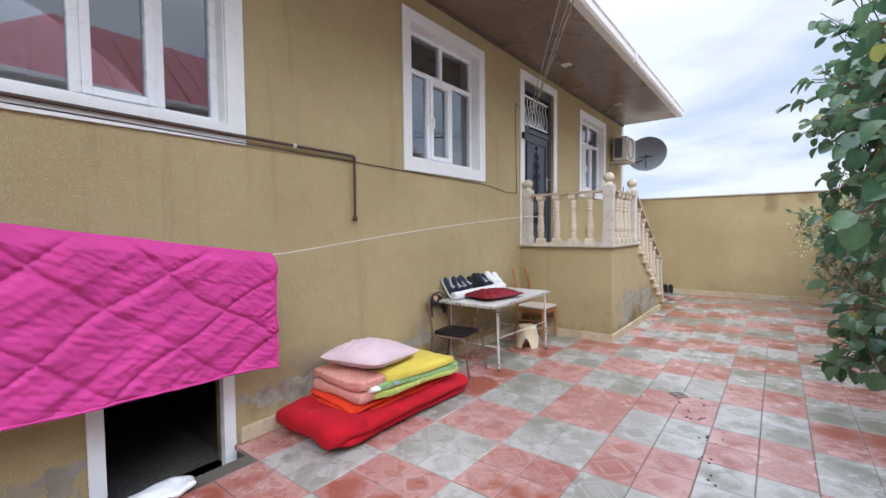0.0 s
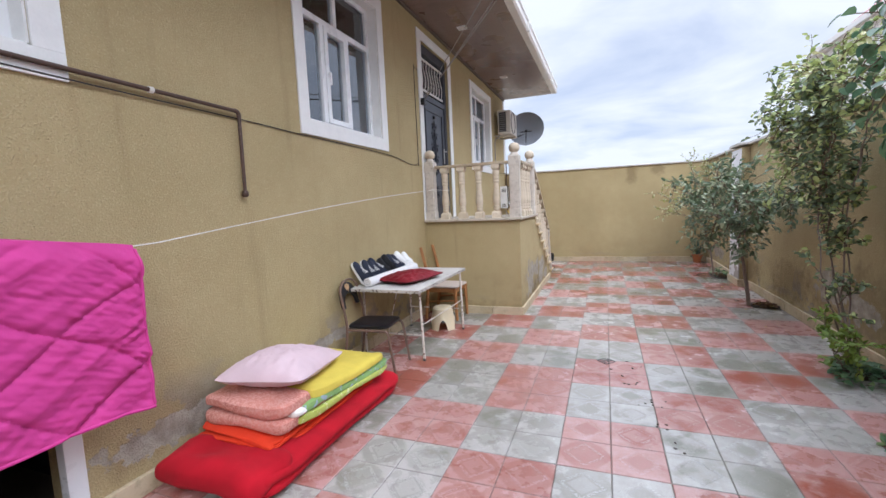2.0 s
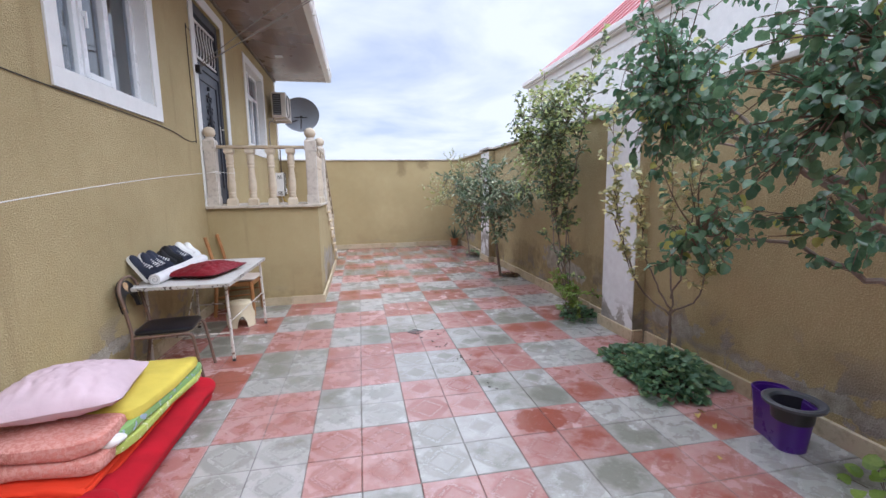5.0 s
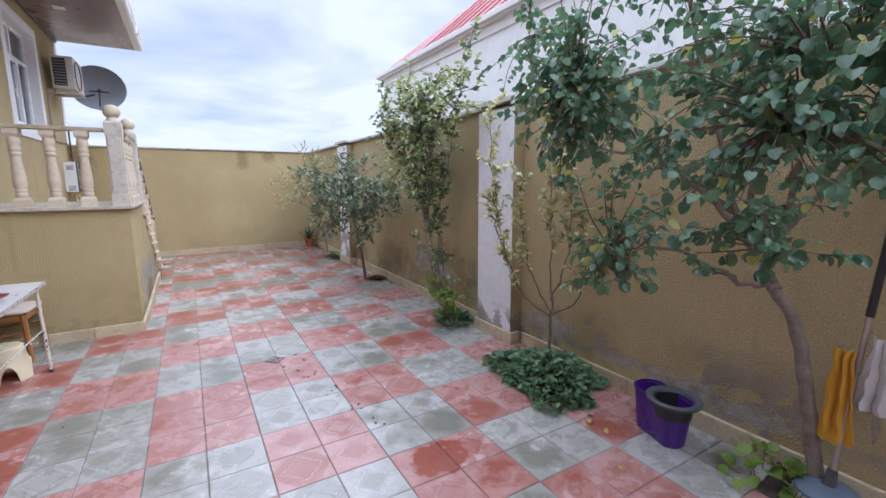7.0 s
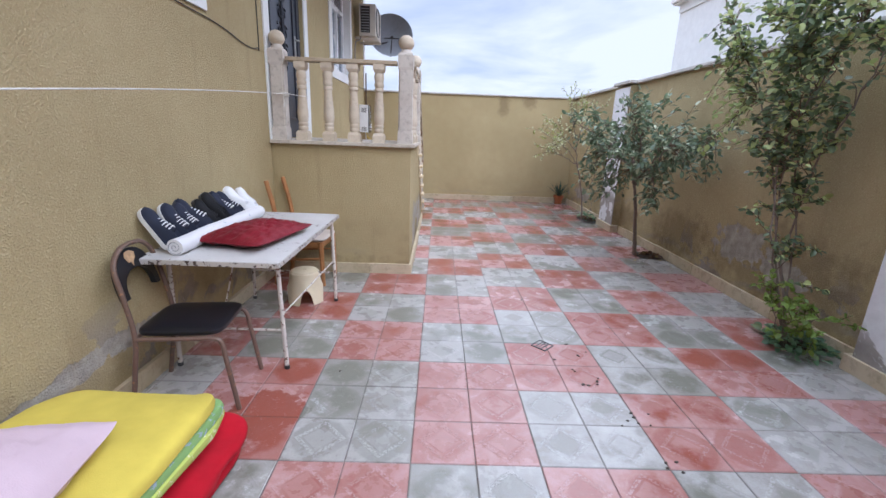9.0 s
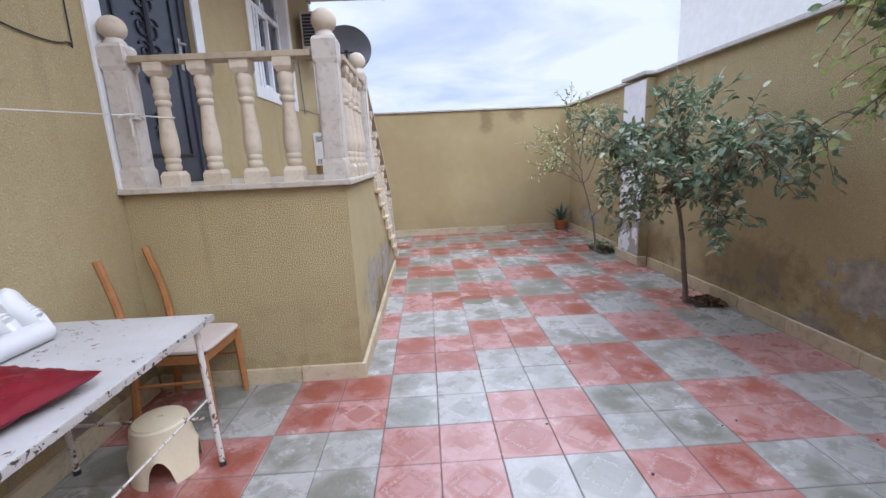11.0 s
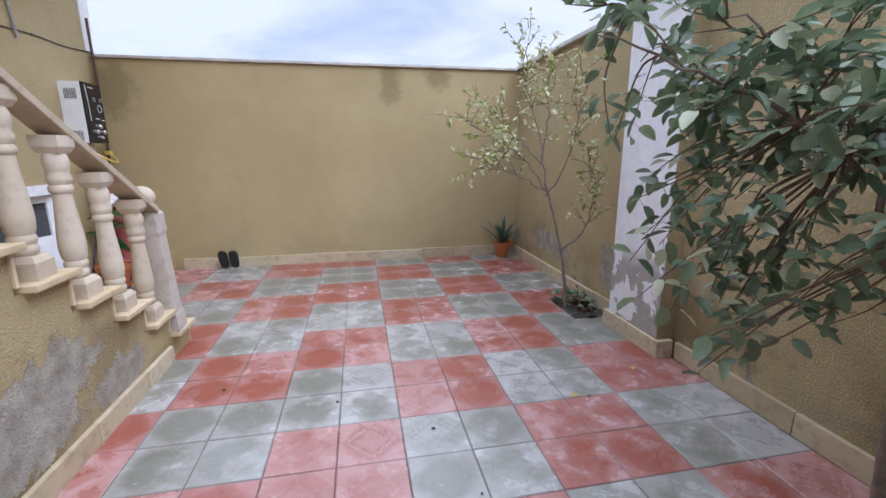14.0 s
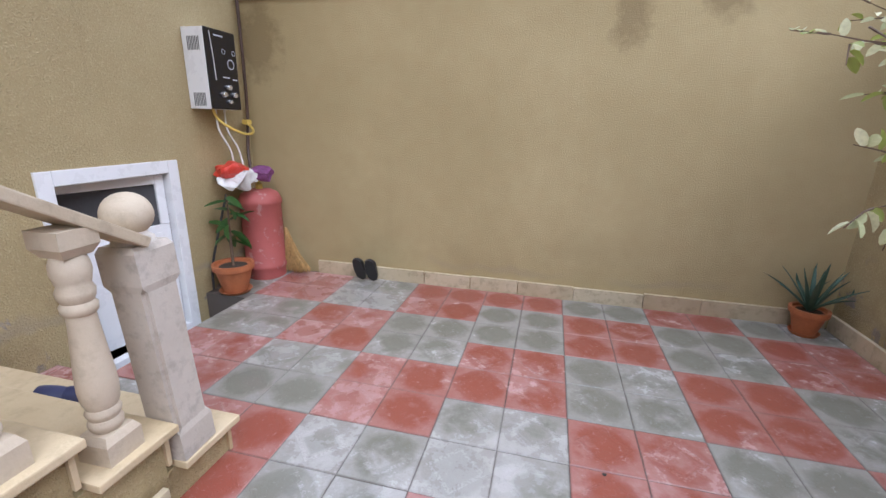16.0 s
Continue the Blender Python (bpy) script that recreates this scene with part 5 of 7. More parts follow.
QUINCE = leaf_material("quince_leaf", (0.085, 0.135, 0.075), (0.25, 0.32, 0.185), (0.50, 0.54, 0.36), 0.16, 0.3)
tree("quince_tree", "spreading low tree with long grey-green leaves in a soil hole", (1.10, 7.05, 0),
     [(1.10, 7.05, -0.02), (1.05, 7.05, 0.35), (0.99, 7.03, 0.7), (0.92, 7.01, 1.0)],
     [[(0.93, 7.01, 0.95), (0.8, 6.9, 1.15), (0.5, 6.75, 1.3), (0.25, 6.6, 1.4)],
      [(0.93, 7.01, 0.95), (0.8, 7.1, 1.25), (0.5, 7.3, 1.5), (0.18, 7.45, 1.65)],
      [(0.93, 7.01, 0.9), (0.95, 6.6, 1.2), (0.8, 6.1, 1.4), (0.65, 5.7, 1.5)],
      [(0.93, 7.01, 0.95), (1.15, 6.6, 1.3), (1.2, 6.1, 1.5), (1.15, 5.6, 1.65)],
      [(0.93, 7.01, 1.0), (1.1, 7.3, 1.4), (1.05, 7.5, 1.55), (1.0, 7.7, 1.65)],
      [(0.93, 7.01, 1.0), (0.9, 6.9, 1.4), (0.75, 6.8, 1.6), (0.6, 6.7, 1.72)],
      [(1.0, 6.8, 1.1), (0.9, 6.5, 1.08), (0.85, 6.35, 0.95), (0.85, 6.25, 0.75)],
      [(0.93, 7.01, 0.95), (1.0, 6.7, 1.25), (0.9, 6.4, 1.45), (0.85, 6.1, 1.6)],
      [(0.93, 7.01, 0.95), (0.85, 6.85, 1.15), (0.6, 6.4, 1.25), (0.45, 6.05, 1.3)],
      [(0.93, 7.01, 1.0), (0.85, 7.15, 1.35), (0.65, 7.25, 1.6), (0.45, 7.35, 1.75)]],
     QUINCE, 21, twigs=2, twig_len=0.25, per_twig=8, size=(0.074, 0.038), radius=0.026, spread=0.6, droop=0.02, up=0.05, bare=0.3,
     clouds=(((0.82, 7.0, 1.38), (0.55, 0.72, 0.36), 92), ((1.05, 6.25, 1.45), (0.26, 0.6, 0.28), 34), ((0.92, 6.4, 0.92), (0.25, 0.35, 0.24), 14), ((1.02, 6.15, 1.25), (0.3, 0.5, 0.25), 26),
             ((0.50, 7.55, 1.5), (0.3, 0.38, 0.4), 30), ((0.95, 6.75, 1.85), (0.36, 0.7, 0.22), 24), ((0.60, 7.28, 0.92), (0.32, 0.34, 0.30), 34), ((0.95, 6.75, 1.05), (0.3, 0.3, 0.25), 22)))

VARIEG = leaf_material("variegated_leaf", (0.42, 0.44, 0.22), (0.74, 0.72, 0.46), (0.30, 0.34, 0.08), 0.3, 0.5)
tree("variegated_tree", "slender young tree with pale variegated leaves near the yard corner", (1.15, 9.38, 0),
     [(1.15, 9.38, -0.02), (1.12, 9.40, 0.35), (1.06, 9.46, 0.7), (0.98, 9.54, 1.05)],
     [[(0.98, 9.54, 1.02), (0.95, 9.6, 1.4), (0.88, 9.75, 1.8), (0.82, 9.85, 2.2)],
      [(0.98, 9.54, 1.0), (0.8, 9.6, 1.25), (0.55, 9.6, 1.4), (0.22, 9.55, 1.6)],
      [(0.98, 9.54, 1.0), (0.75, 9.5, 1.1), (0.55, 9.45, 1.2), (0.42, 9.4, 1.22)],
      [(1.0, 9.52, 0.95), (1.1, 9.4, 1.25), (1.15, 9.35, 1.6), (1.15, 9.4, 1.95)],
      [(1.1, 9.42, 0.5), (1.2, 9.25, 0.7), (1.22, 9.2, 1.0), (1.2, 9.25, 1.3)],
      [(0.96, 9.58, 1.25), (1.05, 9.7, 1.6), (1.1, 9.85, 1.9), (1.1, 9.95, 2.1)],
      [(0.96, 9.58, 1.2), (0.85, 9.8, 1.4), (0.78, 10.0, 1.5), (0.7, 10.1, 1.7)]],
     VARIEG, 33, twigs=13, twig_len=0.20, per_twig=5, size=(0.050, 0.026), radius=0.015, spread=0.7, droop=0.1, bare=0.3, sub=2)


def ground_leaves(name, label, cx, cy, rx, ry, top, n, size, material, seed, category="ground cover"):
    rng = random.Random(seed)
    spots = []
    for _ in range(n):
        a, r = rng.uniform(0, 2 * math.pi), math.sqrt(rng.random())
        wob = 1 + 0.22 * math.sin(3 * a + seed) + 0.12 * math.sin(7 * a)
        x, y = cx + rx * r * wob * math.cos(a), cy + ry * r * wob * math.sin(a)
        if x > YARD_X - 0.06:
            continue
        z = 0.015 + top * (1 - r * r) * rng.uniform(0.35, 1.0)
        spots.append((Vector((x, y, z)), Vector((math.cos(a), math.sin(a), 0.5))))
    e = empty(name, label, category, (cx, cy, 0), kind="stuff")
    leaves("leaf_mass", spots, size, size * 0.85, material, e, rng, 0.2)
    st = bmesh.new()
    for at, d in spots[::6]:
        tube(st, [(cx + (at.x - cx) * 0.6, cy + (at.y - cy) * 0.6, 0.0), (at.x, at.y, at.z * 0.7), at], 0.0018, 4, cap=False)
    part("stems", st, TWIG, e)
    return e


IVY = leaf_material("ivy_leaf", (0.10, 0.205, 0.115), (0.21, 0.34, 0.18), (0.30, 0.40, 0.19), 0.2, 0.36)
ground_leaves("ivy_bed", "low bed of dark green ivy round the young tree", 1.06, 2.95, 0.34, 0.44, 0.20, 1300, 0.058, IVY, 2)
ground_leaves("weeds", "few broad green weeds beside the mop", 1.24, 1.52, 0.16, 0.16, 0.16, 40, 0.075, LIME, 6)
ground_leaves("soil_weeds", "small dark weeds in the planting hole", 1.26, 9.42, 0.13, 0.24, 0.16, 60, 0.05, IVY, 7)
ground_leaves("shrub_weeds", "dark leaves round the foot of the climber", 1.2, 4.55, 0.17, 0.26, 0.12, 170, 0.06, IVY, 9)
LITTER = leaf_material("dry_leaf_litter", (0.10, 0.055, 0.03), (0.26, 0.15, 0.08), (0.36, 0.28, 0.10), 0.1, 0.8)
ground_leaves("leaf_litter", "dry brown leaves lying in the quince's soil hole", 1.28, 6.99, 0.11, 0.15, 0.03, 150, 0.036, LITTER, 12, "leaves")
ground_leaves("leaf_litter", "dry brown leaves lying in the corner tree's soil hole", 1.28, 9.40, 0.11, 0.16, 0.03, 150, 0.036, LITTER, 13, "leaves")
YELLOW_LEAF = plain("fallen_leaf_yellow", (0.48, 0.36, 0.09), 0.7, bump=0.2)
rng = random.Random(5)
for x, y in ((0.89, 2.37), (0.90, 2.24), (0.93, 2.42), (0.66, 1.97), (0.96, 5.95), (1.02, 6.8), (0.55, 8.1), (1.05, 8.3)):
    e = empty("fallen_leaf", "yellowed fallen leaf lying on the tiles", "leaf", (x, y, 0.004), group="fallen leaves")
    leaves("blade", [(Vector((x, y, 0.006)), Vector((rng.gauss(0, 1), rng.gauss(0, 1), 0)).normalized() * 3)], 0.055, 0.032, YELLOW_LEAF, e, rng, 0.0)


# ---- cloths ----
def soft(bm, at, size, plan=0.3, edge=0.6, seed=0, amp=0.01, freq=7.0, nu=72, nv=30, turn=0.0, sag=0.0):
    """A rounded, uneven cushion-like body; size is its full extent."""
    a, b_, c = (s / 2 for s in size)

    def pw(v, e):
        return math.copysign(abs(v) ** e, v)
    rot = Matrix.Rotation(radians(turn), 3, "Z")
    rings = []
    for j in range(nv + 1):
        ph = -math.pi / 2 + math.pi * j / nv
        ring = []
        for i in range(nu):
            th = 2 * math.pi * i / nu
            cv = pw(math.cos(ph), edge)
            p = Vector((a * cv * pw(math.cos(th), plan), b_ * cv * pw(math.sin(th), plan), c * pw(math.sin(ph), edge)))
            q = p * freq + Vector((seed * 3.1, seed, seed * 1.7))
            p += Vector((noise.noise(q), noise.noise(q + Vector((9, 0, 0))), 1.4 * noise.noise(q * 0.7 + Vector((0, 9, 0))))) * amp
            p.z -= sag * (p.x / a) ** 2
            ring.append(bm.verts.new(rot @ p + Vector(at)))
        rings.append(ring)
    for r, s in zip(rings, rings[1:]):
        for i in range(nu):
            bm.faces.new((r[i], r[(i + 1) % nu], s[(i + 1) % nu], s[i]))
    bmesh.ops.remove_doubles(bm, verts=bm.verts, dist=1e-5)
    return bm


def pillow_shape(bm, at, size, seed, turn=0.0, wrinkle=0.006, n=40):
    """A stuffed pillow: thick in the middle, thin seams, drawn-out corners."""
    a, b_, h = (v / 2 for v in size)
    rot = Matrix.Rotation(radians(turn), 3, "Z")
    sheets = []
    for side in (1, -1):
        grid = {}
        for i in range(n + 1):
            for j in range(n + 1):
                u, v = -1 + 2 * i / n, -1 + 2 * j / n
                t = max(0.0, (1 - u * u) * (1 - v * v)) ** 0.55
                x, y = a * u * (1 - 0.07 * (1 - v * v)) * (1 - 0.05 * v ** 8), b_ * v * (1 - 0.07 * (1 - u * u)) * (1 - 0.05 * u ** 8)
                w = wrinkle * (noise.noise((u * 5 + seed, v * 5, side)) + 0.7 * noise.noise((u * 13, v * 9 + seed, side * 3.0))) * t ** 0.5
                z = side * (h * t * (1.0 if side > 0 else 0.72)) + w
                z += 0.10 * h * (abs(u * v)) ** 3
                grid[i, j] = bm.verts.new(rot @ Vector((x, y, z)) + Vector(at))
        for i in range(n):
            for j in range(n):
                bm.faces.new((grid[i, j], grid[i + 1, j], grid[i + 1, j + 1], grid[i, j + 1]))
    bmesh.ops.remove_doubles(bm, verts=bm.verts, dist=1e-4)
    return bm


def fold_layers(bm, x0, x1, y0, y1, z0, z1, n, seed, amp=0.008, fold="y0"):
    """n layers of one folded cloth, joined by a round fold at one end."""
    t = (z1 - z0) / n
    for k in range(n):
        soft(bm, ((x0 + x1) / 2, (y0 + y1) / 2, z0 + t * (k + 0.5)), (x1 - x0, y1 - y0, t * 1.12), 0.16, 0.42, seed + k, amp, 6, 80, 14)
    for k in range(0, n - 1, 2) if fold else ():
        zc, yc_ = z0 + t * (k + 1), y0 + t * 0.5 if fold == "y0" else y1 - t * 0.5
        soft(bm, ((x0 + x1) / 2, yc_, zc), ((x1 - x0) * 0.985, t * 1.5, t * 1.95), 0.3, 0.8, seed + 20 + k, amp, 6, 80, 14)
    return bm


RED_CLOTH = cloth("red_mattress_cloth", (0.39, 0.006, 0.016), 0.95, vary=0.22, bump=0.35)
mat_ = empty("folded_mattress", "thick red folded mattress lying on the tiles by the wall", "mattress", (-2.72, 2.62, 0))
for nm, at, size, plan, edge, seed, amp, freq in (("upper_layer", (-2.715, 2.62, 0.128), (0.76, 1.70, 0.135), 0.24, 0.72, 3, 0.034, 4.5),
                                                  ("lower_layer", (-2.725, 2.66, 0.060), (0.75, 1.62, 0.125), 0.22, 0.72, 7, 0.026, 4.5),
                                                  ("folded_end", (-2.72, 1.95, 0.128), (0.75, 0.36, 0.19), 0.32, 0.75, 19, 0.03, 5),
                                                  ("far_fold", (-2.73, 3.36, 0.094), (0.72, 0.17, 0.185), 0.3, 0.8, 11, 0.02, 5)):
    m_ = soft(bmesh.new(), at, size, plan, edge, seed, amp, freq, 110, 24)
    for v in m_.verts:
        v.co.z = max(v.co.z, 0.005)
        v.co.z += 0.008 * noise.noise(v.co * 12) if v.co.z > 0.06 else 0
    part(nm, m_, RED_CLOTH, mat_, smooth=True)
ORANGE = cloth("orange_red_cloth", (0.66, 0.045, 0.015), 0.9, bump=0.25)
tagged(part("orange_cover", fold_layers(bmesh.new(), -3.06, -2.46, 2.06, 3.20, 0.176, 0.258, 3, 9, 0.028), ORANGE, None, "bright orange-red folded cover in the bedding pile", True), "", "blanket", "bedding pile")
LIMEPRINT = cloth("lime_print_cloth", (0.42, 0.47, 0.11), 0.9, second=(0.62, 0.62, 0.36), cut=0.56, scale=22)
tagged(part("lime_blanket", fold_layers(bmesh.new(), -3.04, -2.39, 2.22, 3.34, 0.258, 0.318, 1, 15, 0.018), LIMEPRINT, None, "lime green printed blanket folded in the bedding pile", True), "", "blanket", "bedding pile")
FLORAL = cloth("green_floral_cloth", (0.24, 0.40, 0.14), 0.85, second=(0.34, 0.42, 0.52), cut=0.55, scale=15)
fl = empty("floral_blanket", "green floral blanket with a white hem in the bedding pile", "blanket", (-2.7, 2.7, 0.32), "bedding pile")
part("blanket_body", fold_layers(bmesh.new(), -3.05, -2.40, 2.25, 3.32, 0.314, 0.382, 1, 27, 0.018), FLORAL, fl, smooth=True)
part("white_hem", soft(bmesh.new(), (-2.50, 2.24, 0.345), (0.22, 0.11, 0.066), 0.6, 0.8, 31, 0.01), cloth("white_hem_cloth", (0.72, 0.70, 0.66)), fl, "white hem", True)
PINK_T = cloth("salmon_blanket_cloth", (0.55, 0.22, 0.18), 0.95, 180, 0.2, 0.8, second=(0.63, 0.32, 0.27), cut=0.48, scale=60)
YELLOW = cloth("yellow_blanket_cloth", (0.60, 0.475, 0.08), 0.95, 300, 0.12, 0.4)
yb = empty("yellow_blanket", "thick blanket, yellow with a salmon border, folded on the pile", "blanket", (-2.75, 2.7, 0.38), "bedding pile")
part("salmon_border", fold_layers(bmesh.new(), -3.07, -2.43, 2.10, 2.62, 0.258, 0.432, 2, 41, 0.026, None), PINK_T, yb, "salmon border", True)
part("yellow_field", fold_layers(bmesh.new(), -3.06, -2.39, 2.36, 3.27, 0.372, 0.452, 1, 47, 0.022), YELLOW, yb, "plain yellow field", True)
PILLOW = cloth("pale_pink_pillow_cloth", (0.60, 0.455, 0.495), 0.8, 220, 0.06, 0.4)
pl = empty("pillow", "pale pink pillow lying on the bedding pile", "pillow", (-2.74, 2.58, 0.45))
part("pillow_body", pillow_shape(bmesh.new(), (-2.75, 2.52, 0.530), (0.58, 0.74, 0.27), 5, 14, 0.016), PILLOW, pl, smooth=True)

for ob in [o for o in bpy.data.objects if o.name.split(".")[0] in ("upper_layer", "lower_layer", "folded_end", "far_fold", "orange_cover", "lime_blanket", "blanket_body", "white_hem", "salmon_border", "yellow_field", "pillow_body")]:
    # meshes of parts are kept in the world's own coordinates
    for v in ob.data.vertices:
        v.co.z *= 1 - 0.19 * min(1, max(0, (v.co.y - 2.25) / 1.0))

MAGENTA = cloth("magenta_quilt_cloth", (0.54, 0.048, 0.25), 0.6, 420, 0.10, 0.25)


def line_at(y):
    """The washing line: sags to the quilt's corner, then climbs to the newel post."""
    if y > 1.72:
        f = (y - 1.72) / (5.95 - 1.72)
        return Vector((-2.88 - 0.10 * f, y, 1.395 + 0.36 * f + 0.03 * math.sin(math.pi * f)))
    f = (1.72 - y) / 2.6
    return Vector((-2.88 + 0.08 * f, y, 1.395 + 0.38 * f + 0.04 * f * f))


def quilt_sheet(y0, y1, drop, over, nu=220, nv=190):
    """A quilted sheet hung over the line; drop hangs in front, over behind."""
    bm, rows = bmesh.new(), []
    total = drop + over
    for j in range(nv + 1):
        s = total * j / nv - over
        row = []
        for i in range(nu + 1):
            y = y0 + (y1 - y0) * i / nu
            top = line_at(y)
            u, v = y, s
            # stitched lozenges: seams sunk, fields puffed
            wu, wv = u + 0.05 * noise.noise((u * 2.2, v * 2.2, 11.0)), v + 0.05 * noise.noise((u * 2.2, v * 2.2, 15.0))
            d1, d2 = (wu * 0.62 + wv * 0.95) / 0.40, (wu * 0.70 - wv * 1.0 + 0.3) / 0.42
            seam = min(abs(d1 - round(d1)), abs(d2 - round(d2)))
            puff = 0.022 * (1 - math.exp(-seam * 24))
            wr = 0.016 * noise.noise((u * 4 + v * 3, v * 8 + u * 3, 2.0)) + 0.009 * noise.noise((u * 7 + v * 9, v * 17 + u * 11, 5.0)) * (0.4 + abs(noise.noise((u * 2, v * 2, 1.0))) * 2) + 0.0045 * noise.noise((u * 9 + v * 5, v * 34 - u * 24, 8.0)) + 0.005 * noise.noise((u * 30 - v * 22, v * 14, 4.0)) * math.exp(-seam * 5) + 0.0035 * noise.noise((u * 22 + v * 6, v * 60 - u * 30, 21.0)) * (0.5 + noise.noise((u * 3, v * 3, 2.5)))
            # sharp creases drawn from the stitching
            for f1, f2, f3, k, deep in ((5, 21, 13, 3.0, 0.007), (11, 9, -15, 9.0, 0.005), (9, 38, 20, 5.5, 0.004)):
                wr -= deep * max(0.0, 1 - abs(noise.noise((u * f1 + v * 2, v * f2 + u * f3, k))) * 8) * max(0.0, 0.4 + 1.4 * noise.noise((u * 2.6, v * 2.6, k + 1)))
            wr += 0.0075 * noise.noise((u * 5 + v * 4, v * 30 - u * 9, 31.0)) * (0.45 + 0.9 * abs(noise.noise((u * 2.3, v * 2.9, 37.0)))) + 0.0045 * noise.noise((u * 10, v * 58 - u * 16, 33.0))
            billow = 0.03 * noise.noise((u * 1.6, v * 1.4, 7.0))
            if s >= 0:
                ease = min(1.0, s / 0.08)
                x = top.x + 0.012 + 0.02 * ease + (puff + wr + billow) * ease - 0.02 * s
                z = top.z + 0.012 - s + 0.004 * math.sin(u * 9)
            else:
                ease = min(1.0, -s / 0.08)
                x = top.x - 0.012 - 0.025 * ease - (puff * 0.5 + wr) * ease
                z = top.z + 0.012 + s
            row.append(bm.verts.new((x, y + 0.02 * noise.noise((v * 4, 3.0, u * 0.5)) * (1 if 0 < i < nu else 1.2), z)))
        rows.append(row)
    for r, q in zip(rows, rows[1:]):
        for i in range(nu):
            bm.faces.new((r[i], r[i + 1], q[i + 1], q[i]))
    bmesh.ops.recalc_face_normals(bm, faces=bm.faces)
    bmesh.ops.solidify(bm, geom=bm.faces[:], thickness=0.012)
    return bm


bm = quilt_sheet(-0.75, 1.685, 0.82, 0.55)
for v in bm.verts:
    if v.co.x > line_at(v.co.y).x:
        top = line_at(v.co.y)
        # the hem hangs level though the line climbs
        v.co.z = top.z - (top.z - v.co.z) * (1 + 0.27 * max(0, (1.5 - v.co.y)) * 0.55)
bm.verts.ensure_lookup_table()
hem_low = [bm.verts[190 * 221 + i].co.copy() for i in range(0, 221, 4)]
hem_side = [bm.verts[j * 221 + 220].co.copy() for j in range(80, 191, 4)]
qt = empty("quilt", "magenta diamond-stitched quilt hung over the washing line", "quilt", (-2.85, 0.5, 1.4))
part("quilted_sheet", bm, MAGENTA, qt, smooth=True)
part("lower_hem", tube(bmesh.new(), hem_low, 0.008, 7), MAGENTA, qt, smooth=True)
part("side_hem", tube(bmesh.new(), hem_side, 0.008, 7), MAGENTA, qt, smooth=True)
ln = empty("washing_line", "thin white washing line tied to the newel post", "washing line", (-2.9, 3, 1.5))
part("cord", tube(bmesh.new(), [line_at(-2.9 + 8.87 * k / 60) for k in range(61)], 0.0035, 6), CORD, ln)
part("knot", tube(bmesh.new(), curve_pts([(-3.06, 5.965, 1.75), (-3.0, 5.962, 1.765), (-2.967, 6.0, 1.76), (-2.97, 6.05, 1.74), (-2.99, 5.965, 1.74), (-2.985, 5.955, 1.70), (-2.99, 5.958, 1.64)], 4), 0.005, 6), CORD, ln)
part("cord_end", tube(bmesh.new(), [(-2.97, 5.98, 1.76), (-2.85, 5.995, 1.745), (-2.79, 6.06, 1.745), (-2.86, 6.11, 1.75)], 0.0035, 6), CORD, ln)

# ---- table, chairs, stool ----
CHIP_WHITE = chipped("chipped_white_paint", (0.58, 0.56, 0.54), (0.14, 0.10, 0.08), 0.64, 26)
CHIP_LEG = chipped("rusty_white_paint", (0.66, 0.60, 0.54), (0.15, 0.075, 0.045), 0.55, 30)
tb = empty("table", "shabby table with a chipped white top and thin metal legs", "table", (-2.75, 4.6, 0))
X0, X1, Y0_, Y1_, H = -3.115, -2.345, 3.86, 5.28, 0.755
top_ = part("tabletop", box(bmesh.new(), X0, X1, Y0_, Y1_, H - 0.022, H, 0.004), CHIP_WHITE, tb, "chipped white tabletop")
EDGE = chipped("dark_table_edge", (0.50, 0.46, 0.42), (0.07, 0.05, 0.04), 0.56, 34)
part("edge_strip", box(bmesh.new(), X1 + 0.0005, X1 + 0.006, Y0_, Y1_, H - 0.03, H - 0.003, 0.001), EDGE, top_)
part("edge_strip", box(bmesh.new(), X0, X1, Y0_ - 0.006, Y0_ - 0.0005, H - 0.03, H - 0.003, 0.001), EDGE, top_)
for lx, ly in ((-2.43, 4.07), (-2.385, 5.19), (-3.06, 4.07), (-3.06, 5.19)):
    lg = part("leg", tube(bmesh.new(), [(lx + (0.02 if lx > -2.8 else -0.01), ly, 0.012), (lx, ly, H - 0.023)], 0.0135, 10), CHIP_LEG, tb, smooth=True)
    part("rubber_foot", lathe(bmesh.new(), [(0.017, 0.0), (0.017, 0.02), (0.015, 0.024)], 10, pose(lx + (0.02 if lx > -2.8 else -0.01), ly, 0)), BLACK_PLASTIC, lg)
for ly in (4.07, 5.19):
    part("stretcher", tube(bmesh.new(), [(-3.055, ly, 0.26), (-2.42, ly, 0.26)], 0.008, 8), CHIP_LEG, tb)
part("stretcher", tube(bmesh.new(), [(-2.42, 4.08, 0.36), (-2.385, 5.18, 0.36)], 0.005, 8), CHIP_LEG, tb)
part("brace", tube(bmesh.new(), [(-2.80, 4.09, 0.27), (-2.68, 4.09, H - 0.03)], 0.005, 6), CHIP_LEG, tb)

RUSTY = chipped("brown_chair_tube", (0.16, 0.10, 0.075), (0.30, 0.16, 0.09), 0.6, 30, 0.4)
VINYL = chipped("black_vinyl", (0.010, 0.010, 0.014), (0.30, 0.24, 0.17), 0.66, 9, 0.34)
TORN = plain("torn_vinyl_backing", (0.44, 0.28, 0.15), 0.9, vary=0.3, scale=30)
ch = empty("metal_chair", "brown tubular metal chair with worn black vinyl seat", "chair", (0, 0, 0))
